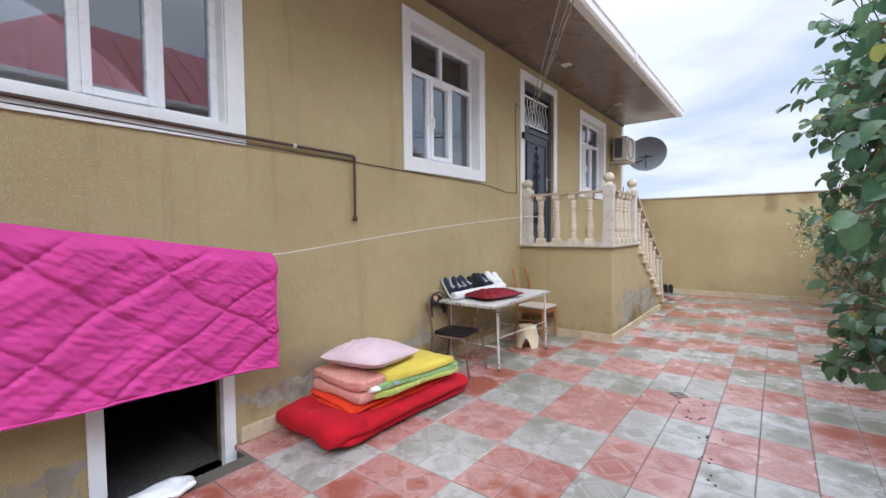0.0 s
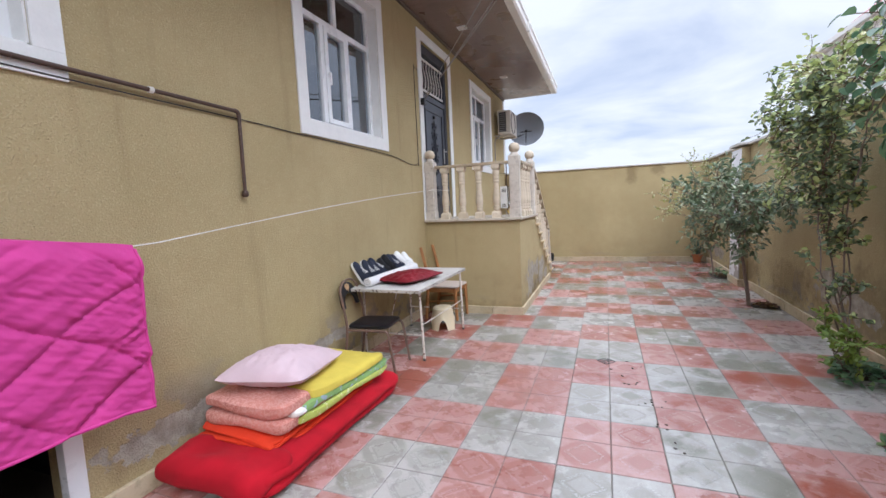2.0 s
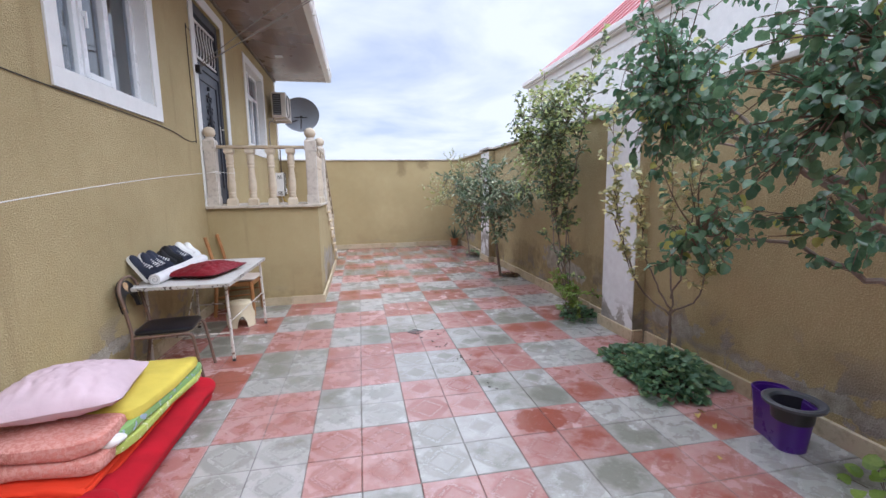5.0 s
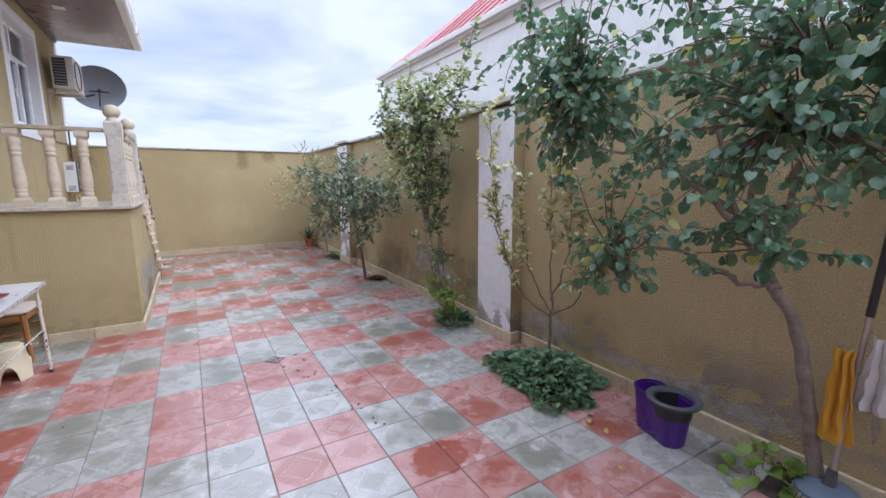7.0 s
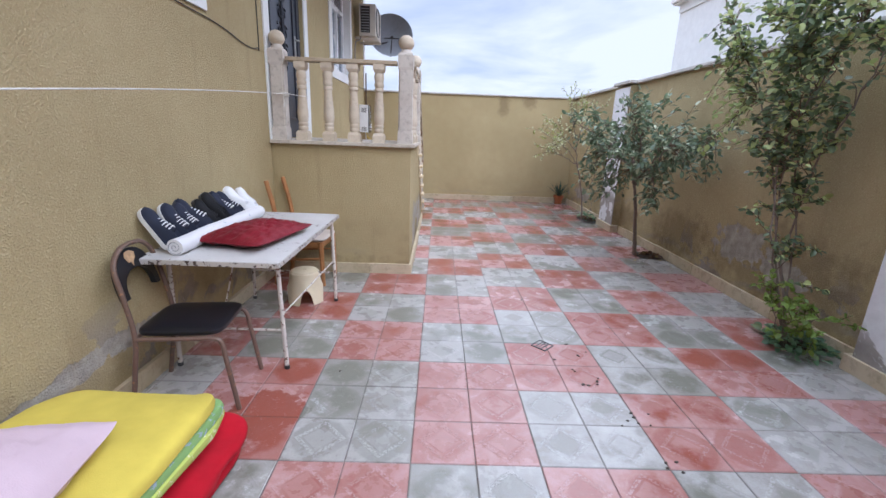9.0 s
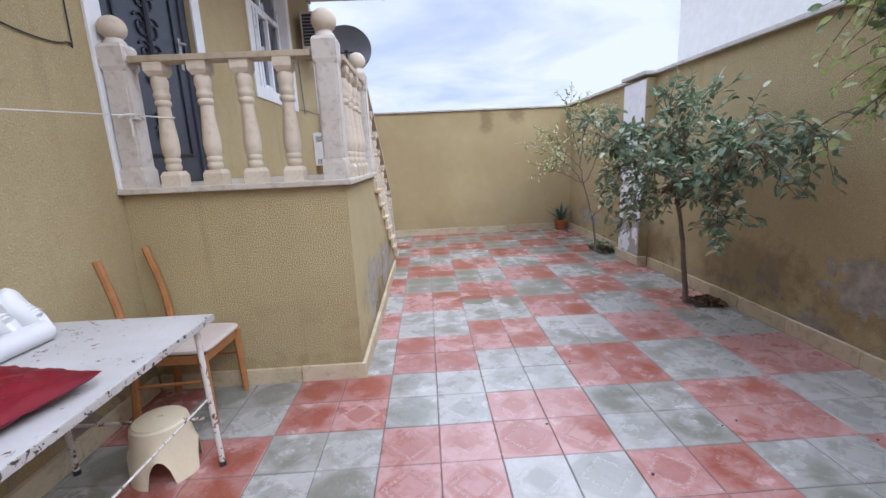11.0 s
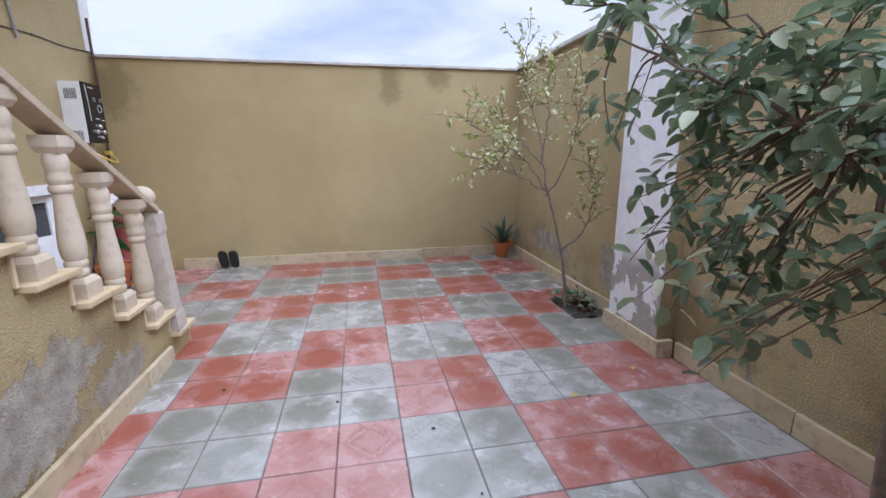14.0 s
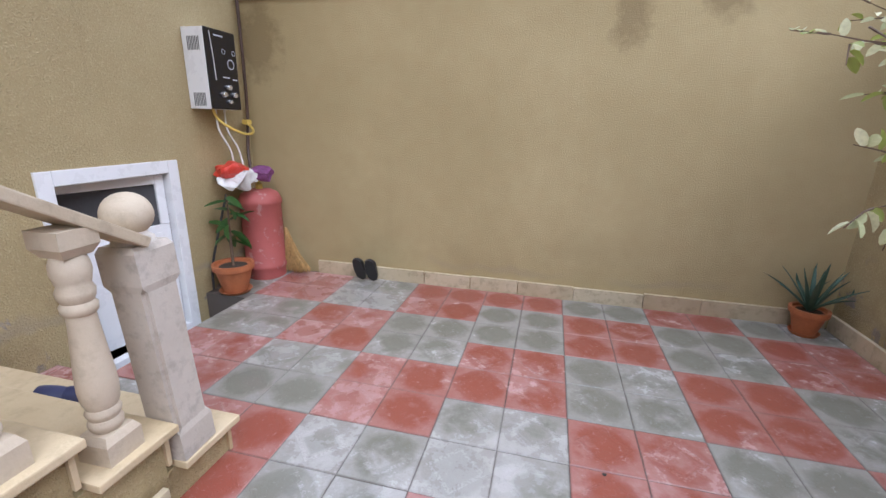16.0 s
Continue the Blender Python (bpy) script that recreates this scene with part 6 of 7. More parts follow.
# built facing +x about its own centre
for s in (-1, 1):
    part("back_leg", tube(bmesh.new(), curve_pts([(-0.26, s * 0.20, 0), (-0.22, s * 0.20, 0.25), (-0.20, s * 0.195, 0.45), (-0.225, s * 0.19, 0.65), (-0.255, s * 0.175, 0.81), (-0.265, s * 0.10, 0.885), (-0.27, 0, 0.90)], 6), 0.0125, 9), RUSTY, ch, smooth=True)
    part("front_leg", tube(bmesh.new(), curve_pts([(-0.20, s * 0.195, 0.43), (0.05, s * 0.195, 0.43), (0.16, s * 0.195, 0.43), (0.195, s * 0.195, 0.40), (0.21, s * 0.20, 0.30), (0.25, s * 0.205, 0.0)], 6), 0.0125, 9), RUSTY, ch, smooth=True)
part("seat_rail", tube(bmesh.new(), [(-0.20, -0.195, 0.43), (-0.20, 0.195, 0.43)], 0.010, 8), RUSTY, ch)
part("seat", soft(bmesh.new(), (-0.005, 0, 0.462), (0.40, 0.40, 0.055), 0.3, 0.6, 61, 0.003, 6, 64, 16), VINYL, ch, "cracked black vinyl seat pad", True)
bm = bmesh.new()
pad = []
for i in range(25):
    a = math.pi * i / 24
    yy, zz = -0.165 * math.cos(a), 0.63 + 0.245 * math.sin(a) ** 0.7
    pad.append((yy, zz))
inner = [(0.125 * y / 0.165, 0.63 + (z - 0.63) * 0.55) for y, z in pad]
for off in (-0.018, 0.012):
    ring = [bm.verts.new((-0.245 - 0.22 * (z - 0.66) + off, y, z)) for y, z in pad]
    ring2 = [bm.verts.new((-0.245 - 0.22 * (z - 0.66) + off, y, z)) for y, z in inner]
    for i in range(24):
        bm.faces.new((ring[i], ring[i + 1], ring2[i + 1], ring2[i]))
    if off < 0:
        keep = (ring, ring2)
for r, q in zip(keep, (ring, ring2)):
    for i in range(24):
        bm.faces.new((r[i], r[i + 1], q[i + 1], q[i]))
for i in (0, 24):
    bm.faces.new((keep[0][i], ring[i], ring2[i], keep[1][i]))
backrest = part("backrest", bm, VINYL, ch, "worn black vinyl back pad", True)


def tear(bm, outline, lift):
    """A ragged torn patch, 2 mm thick; outline in the plane, lift maps it onto the pad."""
    low = [bm.verts.new(lift(u, v, 0.0)) for u, v in outline]
    high = [bm.verts.new(lift(u, v, 0.002)) for u, v in outline]
    n = len(outline)
    bm.faces.new(high)
    for i in range(n):
        bm.faces.new((low[i], low[(i + 1) % n], high[(i + 1) % n], high[i]))
    bmesh.ops.recalc_face_normals(bm, faces=bm.faces)
    return bm


part("torn_patch", tear(bmesh.new(), [(-0.055, 0.835), (-0.035, 0.80), (-0.012, 0.80), (-0.004, 0.775), (0.006, 0.80), (0.03, 0.815), (0.036, 0.845), (0.0, 0.862), (-0.04, 0.858)],
    lambda u, v, w: (-0.245 - 0.22 * (v - 0.66) + 0.0122 + w, u, v)), TORN, backrest, "tan patch where the vinyl has torn away")
ch.matrix_basis = pose(-2.80, 3.83, 0.0, 0, 0, 6) @ Matrix.Diagonal((1.03, 0.98, 0.95, 1.0))

WOOD = plain("orange_brown_wood", (0.36, 0.16, 0.055), 0.45, vary=0.3, scale=9, bump=0.2)
CREAM_SEAT = plain("cream_seat_cover", (0.58, 0.50, 0.45), 0.6, vary=0.12, bump=0.2)
wc = empty("wooden_chair", "orange-brown wooden chair with a pale seat, tucked behind the table", "chair", (0, 0, 0))
for s in (-1, 1):
    part("back_post", tube(bmesh.new(), curve_pts([(-0.24, s * 0.19, 0), (-0.205, s * 0.19, 0.30), (-0.20, s * 0.19, 0.46), (-0.215, s * 0.19, 0.70), (-0.28, s * 0.185, 0.98)], 5), [0.023] * 15 + [0.021] * 6, 8), WOOD, wc, smooth=True)
    part("front_leg", tube(bmesh.new(), [(0.215, s * 0.19, 0.0), (0.20, s * 0.19, 0.43)], [0.019, 0.026], 8), WOOD, wc, smooth=True)
    part("side_rail", box(bmesh.new(), -0.185, 0.185, s * 0.19 - 0.011, s * 0.19 + 0.011, 0.375, 0.43, 0.003), WOOD, wc)
    part("stretcher", tube(bmesh.new(), [(-0.205, s * 0.19, 0.24), (0.205, s * 0.19, 0.27)], 0.010, 7), WOOD, wc)
part("front_rail", box(bmesh.new(), 0.19, 0.212, -0.17, 0.17, 0.375, 0.43, 0.003), WOOD, wc)
part("back_rail", box(bmesh.new(), -0.21, -0.19, -0.17, 0.17, 0.375, 0.43, 0.003), WOOD, wc)
part("seat", soft(bmesh.new(), (0.01, 0, 0.452), (0.46, 0.42, 0.045), 0.28, 0.6, 71, 0.002, 6, 64, 14), CREAM_SEAT, wc, "pale padded seat", True)
wc.matrix_basis = pose(-2.77, 5.745, 0, 0, 0, -3)

STOOL = plain("cream_stool_plastic", (0.70, 0.61, 0.43), 0.4, vary=0.08, bump=0)
so = empty("stool", "small cream plastic stool with arched legs under the table", "stool", (0, 0, 0))
bm, segs, prev = bmesh.new(), 64, None
rows = [(0.112, 0.27, 0), (0.122, 0.262, 0), (0.126, 0.24, 0), (0.128, 0.20, 0), (0.138, 0.10, 1), (0.150, 0.0, 2)]
grid = []
for r, z, low in rows:
    ring = []
    for k in range(segs):
        a = 2 * math.pi * k / segs
        arch = max(0.0, math.cos(4 * a)) ** 0.6
        zz = z if low == 0 else max(z, 0.135 * arch if low == 2 else z)
        if low == 1:
            zz = 0.10 + 0.06 * arch
        rr = r * (1 + 0.03 * (1 - arch)) if low else r
        ring.append(bm.verts.new((rr * math.cos(a), rr * math.sin(a), zz)))
    grid.append(ring)
for r, q in zip(grid, grid[1:]):
    for k in range(segs):
        bm.faces.new((r[k], r[(k + 1) % segs], q[(k + 1) % segs], q[k]))
bmesh.ops.recalc_face_normals(bm, faces=bm.faces)
bmesh.ops.solidify(bm, geom=bm.faces[:], thickness=0.004)
part("stool_body", bm, STOOL, so, smooth=True)
part("stool_top", lathe(bmesh.new(), [(0.112, 0.2705), (0.110, 0.276), (0.10, 0.279), (0.02, 0.279), (0.018, 0.274)], 40), STOOL, so, smooth=True)
so.matrix_basis = pose(-2.63, 5.19, 0, 0, 0, 20)


# ---- what lies on the table ----
def shoe(name, label, upper, sole, mark, m):
    """A trainer along +x: sole, upper, laces; toe at +x."""
    e = empty(name, label, "shoe", group="shoes on the table")

    def outline(u):
        w = 0.036 + 0.012 * math.sin(math.pi * min(1, u * 0.9 + 0.1)) + 0.006 * (1 if u > 0.55 else 0) * math.sin(math.pi * (u - 0.55) / 0.45 if u > 0.55 else 0)
        return w * (1 - max(0, (u - 0.80) / 0.20) ** 2.2) ** 0.5 * (1 - max(0, (0.10 - u) / 0.10) ** 2.4) ** 0.5 + 0.001
    L, n = 0.275, 22
    bm = bmesh.new()
    rings = []
    for k in range(n + 1):
        u = k / n
        w = outline(u)
        rings.append([bm.verts.new((L * u, s * w * f, z)) for s, f, z in ((-1, 1.0, 0.0), (1, 1.0, 0.0), (1, 1.05, 0.026), (-1, 1.05, 0.026))])
    for r, q in zip(rings, rings[1:]):
        for k in range(4):
            bm.faces.new((r[k], r[(k + 1) % 4], q[(k + 1) % 4], q[k]))
    bm.faces.new(rings[0]), bm.faces.new(rings[-1])
    part("sole", bm, sole, e, smooth=True)
    bm, rings, m_ = bmesh.new(), [], 10
    for k in range(n + 1):
        u = k / n
        w = outline(u) * 0.98
        h = 0.085 if u < 0.28 else 0.085 - 0.045 * min(1, (u - 0.28) / 0.4)
        h *= (1 - max(0, (u - 0.78) / 0.24) ** 2) ** 0.5
        rings.append([bm.verts.new((L * (0.01 + 0.98 * u), -w * math.cos(math.pi * i / m_) * (1 - 0.25 * math.sin(math.pi * i / m_)), 0.0265 + max(0.004, h - (0.03 if u < 0.3 and 3 < i < 7 else 0)) * math.sin(math.pi * i / m_) ** 0.75)) for i in range(m_ + 1)])
    for r, q in zip(rings, rings[1:]):
        for k in range(m_):
            bm.faces.new((r[k], r[k + 1], q[k + 1], q[k]))
    bm.faces.new(rings[0]), bm.faces.new(rings[-1])
    part("upper", bm, upper, e, smooth=True)
    bm = bmesh.new()
    for k in range(5):
        x = L * (0.36 + 0.065 * k)
        z = 0.0265 + 0.078 - 0.010 * k
        tube(bm, curve_pts([(x, -0.026, z - 0.012), (x + 0.008, 0, z + 0.004), (x, 0.026, z - 0.012)], 4), 0.004, 5)
    part("laces", bm, mark, e, smooth=True)
    if mark is not sole:
        bm = box(bmesh.new(), L * 0.40, L * 0.60, -0.052, -0.047, 0.035, 0.047, 0.002)
    e.matrix_basis = m @ Matrix.Scale(0.84 + 0.16 * abs(math.sin(m.translation.y * 37)), 4)
    return e


SHOE_DARK = cloth("dark_navy_shoe", (0.022, 0.026, 0.045), 0.7)
SHOE_BLACK = cloth("black_shoe", (0.012, 0.012, 0.014), 0.7)
SHOE_WHITE = cloth("white_shoe", (0.74, 0.74, 0.74), 0.6, vary=0.05)
SOLE_WHITE = plain("white_rubber_sole", (0.70, 0.69, 0.67), 0.6)
kinds = [(SHOE_DARK, SOLE_WHITE, SHOE_WHITE, "dark navy trainer with white sole and laces leaning on the wall")] * 2 + \
        [(SHOE_DARK, BLACK_PLASTIC, SHOE_WHITE, "dark navy trainer with white laces leaning on the wall")] * 2 + \
        [(SHOE_BLACK, BLACK_PLASTIC, SHOE_BLACK, "plain black shoe leaning on the wall")] * 2 + \
        [(SHOE_DARK, BLACK_PLASTIC, SHOE_WHITE, "dark navy trainer with white laces leaning on the wall")] * 2 + \
        [(SHOE_WHITE, SOLE_WHITE, SHOE_WHITE, "white trainer leaning on the wall")] * 2
rng = random.Random(9)
for k, (up_, so_, mk, lab) in enumerate(kinds):
    m = Matrix.Translation((-3.005, 4.02 + 0.119 * k, H + 0.003)) @ Matrix.Rotation(radians(rng.uniform(-14, 14)), 4, "Z") @ pose(0, 0, 0, 0, -121 + rng.uniform(-7, 5), 0) @ pose(0, 0, 0, 180)
    shoe("trainer" if k < 4 or k > 7 else "black_shoe", lab, up_, so_, mk, m)
ROLL = cloth("printed_plastic_roll", (0.70, 0.69, 0.70), 0.35, 300, 0.05, 0.1, second=(0.45, 0.48, 0.55), cut=0.66, scale=14)
bm = bmesh.new()
tube(bm, [(-2.925 + 0.006 * math.sin(k), 3.93 + 1.12 * k / 14, H + 0.047) for k in range(15)], 0.046, 20)
rl = tagged(part("tablecloth_roll", bm, ROLL, None, "rolled white printed plastic tablecloth lying on the table", True), "", "roll")
bm = bmesh.new()
tube(bm, [(-2.925 + (0.005 + 0.0022 * k) * math.cos(k * 0.7), 3.928, H + 0.047 + (0.005 + 0.0022 * k) * math.sin(k * 0.7)) for k in range(18)], 0.0022, 4)
part("roll_spiral", bm, GREY_METAL, rl)
MAROON = cloth("maroon_cushion_cloth", (0.17, 0.008, 0.016), 0.5, 300, 0.25, 0.3)
tagged(part("cushion", pillow_shape(bmesh.new(), (-2.655, 4.36, H + 0.044), (0.46, 0.66, 0.125), 9, -12, 0.016), MAROON, None, "dark maroon satin cushion lying on the table", True), "", "cushion")

# ---- on the house wall ----
pp = empty("wall_pipe", "brown painted pipe along the house wall, turned down", "pipe", (HOUSE_X, 1, 2.2))
px = HOUSE_X + 0.035
part("pipe_run", tube(bmesh.new(), [(px, NEAR_Y, 2.30), (px, 0.4, 2.275), (px, 2.655, 2.25)], 0.0125, 10), BROWN_PIPE, pp, smooth=True)
part("pipe_elbow", tube(bmesh.new(), [(px, 2.64, 2.2505), (px, 2.656, 2.249), (px, 2.669, 2.241), (px, 2.675, 2.228), (px, 2.675, 2.205)], 0.0155, 10), BROWN_PIPE, pp, smooth=True)
part("pipe_drop", tube(bmesh.new(), [(px, 2.675, 2.23), (px, 2.67, 1.69)], 0.0125, 10), BROWN_PIPE, pp, smooth=True)
part("pipe_cap", lathe(bmesh.new(), [(0.016, 1.655), (0.024, 1.665), (0.024, 1.69), (0.018, 1.70)], 12, pose(px, 2.67, 0)), BROWN_PIPE, pp, smooth=True)
for yy in (0.2, 2.05):
    part("pipe_clip", lathe(bmesh.new(), [(0.019, -0.012), (0.019, 0.012)], 12, pose(px, yy, 2.256 if yy > 1 else 2.277, 90, 0, 0)), CORD, pp)
cb = empty("wall_cable", "thin black cable stapled along the house wall", "cable", (HOUSE_X, 4, 2.2))
cx = HOUSE_X + 0.008
part("cable_run", tube(bmesh.new(), curve_pts([(cx, NEAR_Y, 2.262), (cx + 0.012, 0.5, 2.235), (cx + 0.01, 1.8, 2.215), (cx, 2.8, 2.205), (cx, 3.4, 2.190), (cx, 4.97, 2.165), (cx, 5.55, 2.10), (cx, 5.80, 2.12), (cx, 5.84, 2.22), (cx, 5.83, 3.35), (cx, 5.86, 3.42), (cx, 5.96, 3.42)], 8), 0.0042, 6), BLACK_WIRE, cb)
jb = empty("junction_box", "small black junction box beside the front door", "junction box", (HOUSE_X, 6.03, 3.0))
part("box_body", box(bmesh.new(), HOUSE_X + 0.019, HOUSE_X + 0.075, 5.99, 6.08, 2.955, 3.045, 0.008), BLACK_PLASTIC, jb)
wr = empty("overhead_wires", "three thin grey wires slung from the junction box over the yard", "wires", (-2, 4, 3))
for k, (ox, oz, sag) in enumerate(((0, 0, 0.02), (0.05, 0.05, 0.06), (-0.04, 0.09, -0.02))):
    a, c = Vector((HOUSE_X + 0.06, 6.04, 3.02 + 0.02 * k)), Vector((1.50 + ox, -1.98, 2.40 + oz))
    pts = [a.lerp(c, f / 40) - Vector((0, 0, sag * math.sin(math.pi * f / 40))) for f in range(41)]
    part("wire", tube(bmesh.new(), pts, 0.0042, 6), GREY_WIRE, wr)

CREAM_METAL = plain("cream_metal_case", (0.60, 0.56, 0.50), 0.45, vary=0.12, bump=0.05)
ac = empty("air_conditioner", "cream outdoor air conditioner unit on wall brackets", "air conditioner", (HOUSE_X, 10.6, 3.1))
part("casing", box(bmesh.new(), HOUSE_X + 0.10, HOUSE_X + 0.40, 10.34, 11.08, 3.13, 3.66, 0.012), CREAM_METAL, ac)
grl = part("side_grille", box(bmesh.new(), HOUSE_X + 0.13, HOUSE_X + 0.30, 10.332, 10.3395, 3.18, 3.62, 0.002), BLACK_PLASTIC, ac, "dark fin grille")
for k in range(9):
    part("fin", box(bmesh.new(), HOUSE_X + 0.14, HOUSE_X + 0.29, 10.327, 10.3315, 3.20 + 0.046 * k, 3.212 + 0.046 * k), GREY_METAL, grl)
part("fan_ring", lathe(bmesh.new(), [(0.235, 0), (0.245, 0.01), (0.235, 0.016), (0.225, 0.01)], 32, pose(HOUSE_X + 0.4005, 10.62, 3.395, 0, 90, 0), cap=False), BLACK_PLASTIC, ac)
for yy in (10.45, 10.95):
    part("bracket", box(bmesh.new(), HOUSE_X + 0.001, HOUSE_X + 0.42, yy, yy + 0.04, 3.09, 3.1295, 0.003), CREAM_METAL, ac)
part("drain_hose", tube(bmesh.new(), curve_pts([(HOUSE_X + 0.13, 10.40, 3.14), (HOUSE_X + 0.10, 10.36, 3.05), (HOUSE_X + 0.03, 10.34, 3.0), (HOUSE_X + 0.02, 10.34, 2.7), (HOUSE_X + 0.02, 10.40, 2.2)], 6), 0.011, 8), GREY_WIRE, ac, smooth=True)


def dish_material():
    m = Mat("perforated_dish_metal", 0.5, 0.3, 0.5)
    v = m.n("ShaderNodeTexVoronoi", Scale=95.0)
    m.link(m.where(), v.inputs["Vector"])
    c = m.mix(m.ramp(v.outputs["Distance"], 0.2, 0.42), (0.10, 0.11, 0.13), (0.25, 0.27, 0.31))
    m.color(m.mix(m.ramp(m.noise(3, 3, 0.5, m.where()), 0.3, 0.7, 0, 0.4), c, (0.22, 0.23, 0.25)))
    return m.m


dh = empty("satellite_dish", "grey perforated satellite dish on an arm at the house corner", "satellite dish", (HOUSE_X, 11.4, 3.2))
R = 0.44
prof = [(0.001, 0.0)] + [(R * k / 10, 0.14 * (k / 10) ** 2) for k in range(1, 11)] + [(R + 0.008, 0.146), (R + 0.008, 0.136), (R * 0.98, 0.13)] + [(R * k / 10, 0.14 * (k / 10) ** 2 - 0.006) for k in range(9, 0, -1)] + [(0.001, -0.006)]
face = look((-2.60, 11.60, 3.34), (-2.25, 8.0, 4.4)) @ pose(0, 0, 0, 180, 0, 0)
part("reflector", lathe(bmesh.new(), prof, 40, face, cap=False), dish_material(), dh, smooth=True)
part("arm", tube(bmesh.new(), [(HOUSE_X + 0.0, 11.40, 3.16), (-2.85, 11.40, 3.17), (-2.62, 11.62, 3.28)], 0.016, 8), BLACK_PLASTIC, dh, smooth=True)
part("feed_arm", tube(bmesh.new(), [(-2.60, 11.50, 2.96), (-2.56, 11.28, 3.12), (-2.54, 11.22, 3.26)], 0.010, 8), BLACK_PLASTIC, dh, smooth=True)
part("feed_head", lathe(bmesh.new(), [(0.02, 0), (0.035, 0.01), (0.035, 0.05), (0.025, 0.09)], 14, look((-2.54, 11.22, 3.28), (-2.6, 11.6, 3.34)) @ pose(0, 0, 0.0, 180, 0, 0)), BLACK_PLASTIC, dh, smooth=True)
part("feed_bar", tube(bmesh.new(), [(-2.70, 11.24, 3.27), (-2.40, 11.24, 3.27)], 0.012, 8), BLACK_PLASTIC, dh)

# ---- the far corner by the hatch ----
ht = empty("water_heater", "white gas water heater with glossy black front on the wall", "water heater", (HOUSE_X, 10.95, 1.4))
ha, hb, hz0, hz1, hd = 10.80, 11.10, 1.40, 1.94, 0.18
part("case", box(bmesh.new(), HOUSE_X + 0.002, HOUSE_X + hd, ha, hb, hz0, hz1, 0.006), PVC, ht, "white case")
fr = part("front_panel", box(bmesh.new(), HOUSE_X + hd + 0.0005, HOUSE_X + hd + 0.014, ha, hb, hz0, hz1, 0.004), BLACK_GLOSS, ht, "glossy black front")
for zz in (1.46, 1.83):
    for k in range(8):
        part("vent_slot", box(bmesh.new(), HOUSE_X + 0.045 + 0.013 * k, HOUSE_X + 0.051 + 0.013 * k, ha - 0.0015, ha + 0.001, zz - 0.04, zz + 0.05), BLACK_PLASTIC, ht)
fx = HOUSE_X + hd + 0.0145
CHROME = plain("chrome_knob", (0.72, 0.72, 0.72), 0.22, 0.8, bump=0)
for yy, zz, rr in ((10.92, 1.505, 0.02), (11.03, 1.505, 0.02), (10.975, 1.555, 0.02), (10.975, 1.455, 0.014)):
    part("knob", lathe(bmesh.new(), [(rr, 0), (rr, 0.018), (rr * 0.8, 0.024)], 16, pose(fx, yy, zz, 0, 90, 0)), CHROME, fr, smooth=True)
RING = plain("grey_dial_ring", (0.42, 0.44, 0.46), 0.4)
for yy, zz, rr in ((11.03, 1.72, 0.036), (10.965, 1.80, 0.018), (11.07, 1.80, 0.018)):
    part("dial_ring", lathe(bmesh.new(), [(rr, 0), (rr, 0.002), (rr * 0.8, 0.002), (rr * 0.8, 0)], 24, pose(fx, yy, zz, 0, 90, 0), cap=False), RING, fr)
for yy, zz, w_ in ((10.93, 1.90, 0.09), (10.97, 1.625, 0.07), (11.06, 1.615, 0.05)):
    part("marking", box(bmesh.new(), fx, fx + 0.001, yy - w_ / 2, yy + w_ / 2, zz - 0.005, zz + 0.005), RING, fr)
part("chain", tube(bmesh.new(), [(fx + 0.004, 10.84, 1.92), (fx + 0.008, 10.85, 1.75), (fx + 0.004, 10.86, 1.60)], 0.003, 5), CORD, ht)
YEL = plain("yellow_gas_hose", (0.62, 0.45, 0.10), 0.5)
hs = empty("gas_hose", "yellow gas hose looping from the heater to the pipe", "hose", (HOUSE_X, 11, 1.3))
part("hose", tube(bmesh.new(), curve_pts([(-3.03, 10.88, 1.40), (-3.0, 10.90, 1.32), (-2.93, 11.00, 1.24), (-2.93, 11.14, 1.22), (-3.0, 11.27, 1.25), (-3.07, 11.30, 1.30)], 6), 0.010, 8), YEL, hs, smooth=True)
part("valve", box(bmesh.new(), -3.10, -3.05, 11.27, 11.33, 1.29, 1.33, 0.006), YEL, hs)
for k, (ya_, e_) in enumerate(((10.93, (-2.98, 10.98, 0.95)), (11.02, (-2.95, 11.06, 0.90)))):
    part("braided_pipe", tube(bmesh.new(), curve_pts([(-3.05, ya_, 1.40), (-3.04, ya_, 1.25), (-3.0, ya_ + 0.05, 1.1), e_], 6), 0.007, 7), CORD, hs, smooth=True)
rp = empty("riser_pipe", "brown gas riser pipe in the wall corner", "pipe", (-3.1, 11.36, 1.3))
part("pipe_run", tube(bmesh.new(), curve_pts([(-3.10, 11.36, 2.6), (-3.10, 11.36, 2.2), (-3.10, 11.36, 1.6), (-3.10, 11.34, 1.30), (-3.09, 11.30, 1.10), (-3.05, 11.25, 0.95), (-3.0, 11.2, 0.85)], 5), 0.013, 9), BROWN_PIPE, rp, smooth=True)
hz = empty("ground_hose", "dark hose trailing down the wall beside the pot", "hose", (-3.1, 10.75, 0))
part("hose", tube(bmesh.new(), curve_pts([(-3.09, 10.98, 0.75), (-3.10, 10.85, 0.45), (-3.11, 10.76, 0.2), (-3.10, 10.73, 0.02)], 6), 0.009, 8), BLACK_PLASTIC, hz, smooth=True)

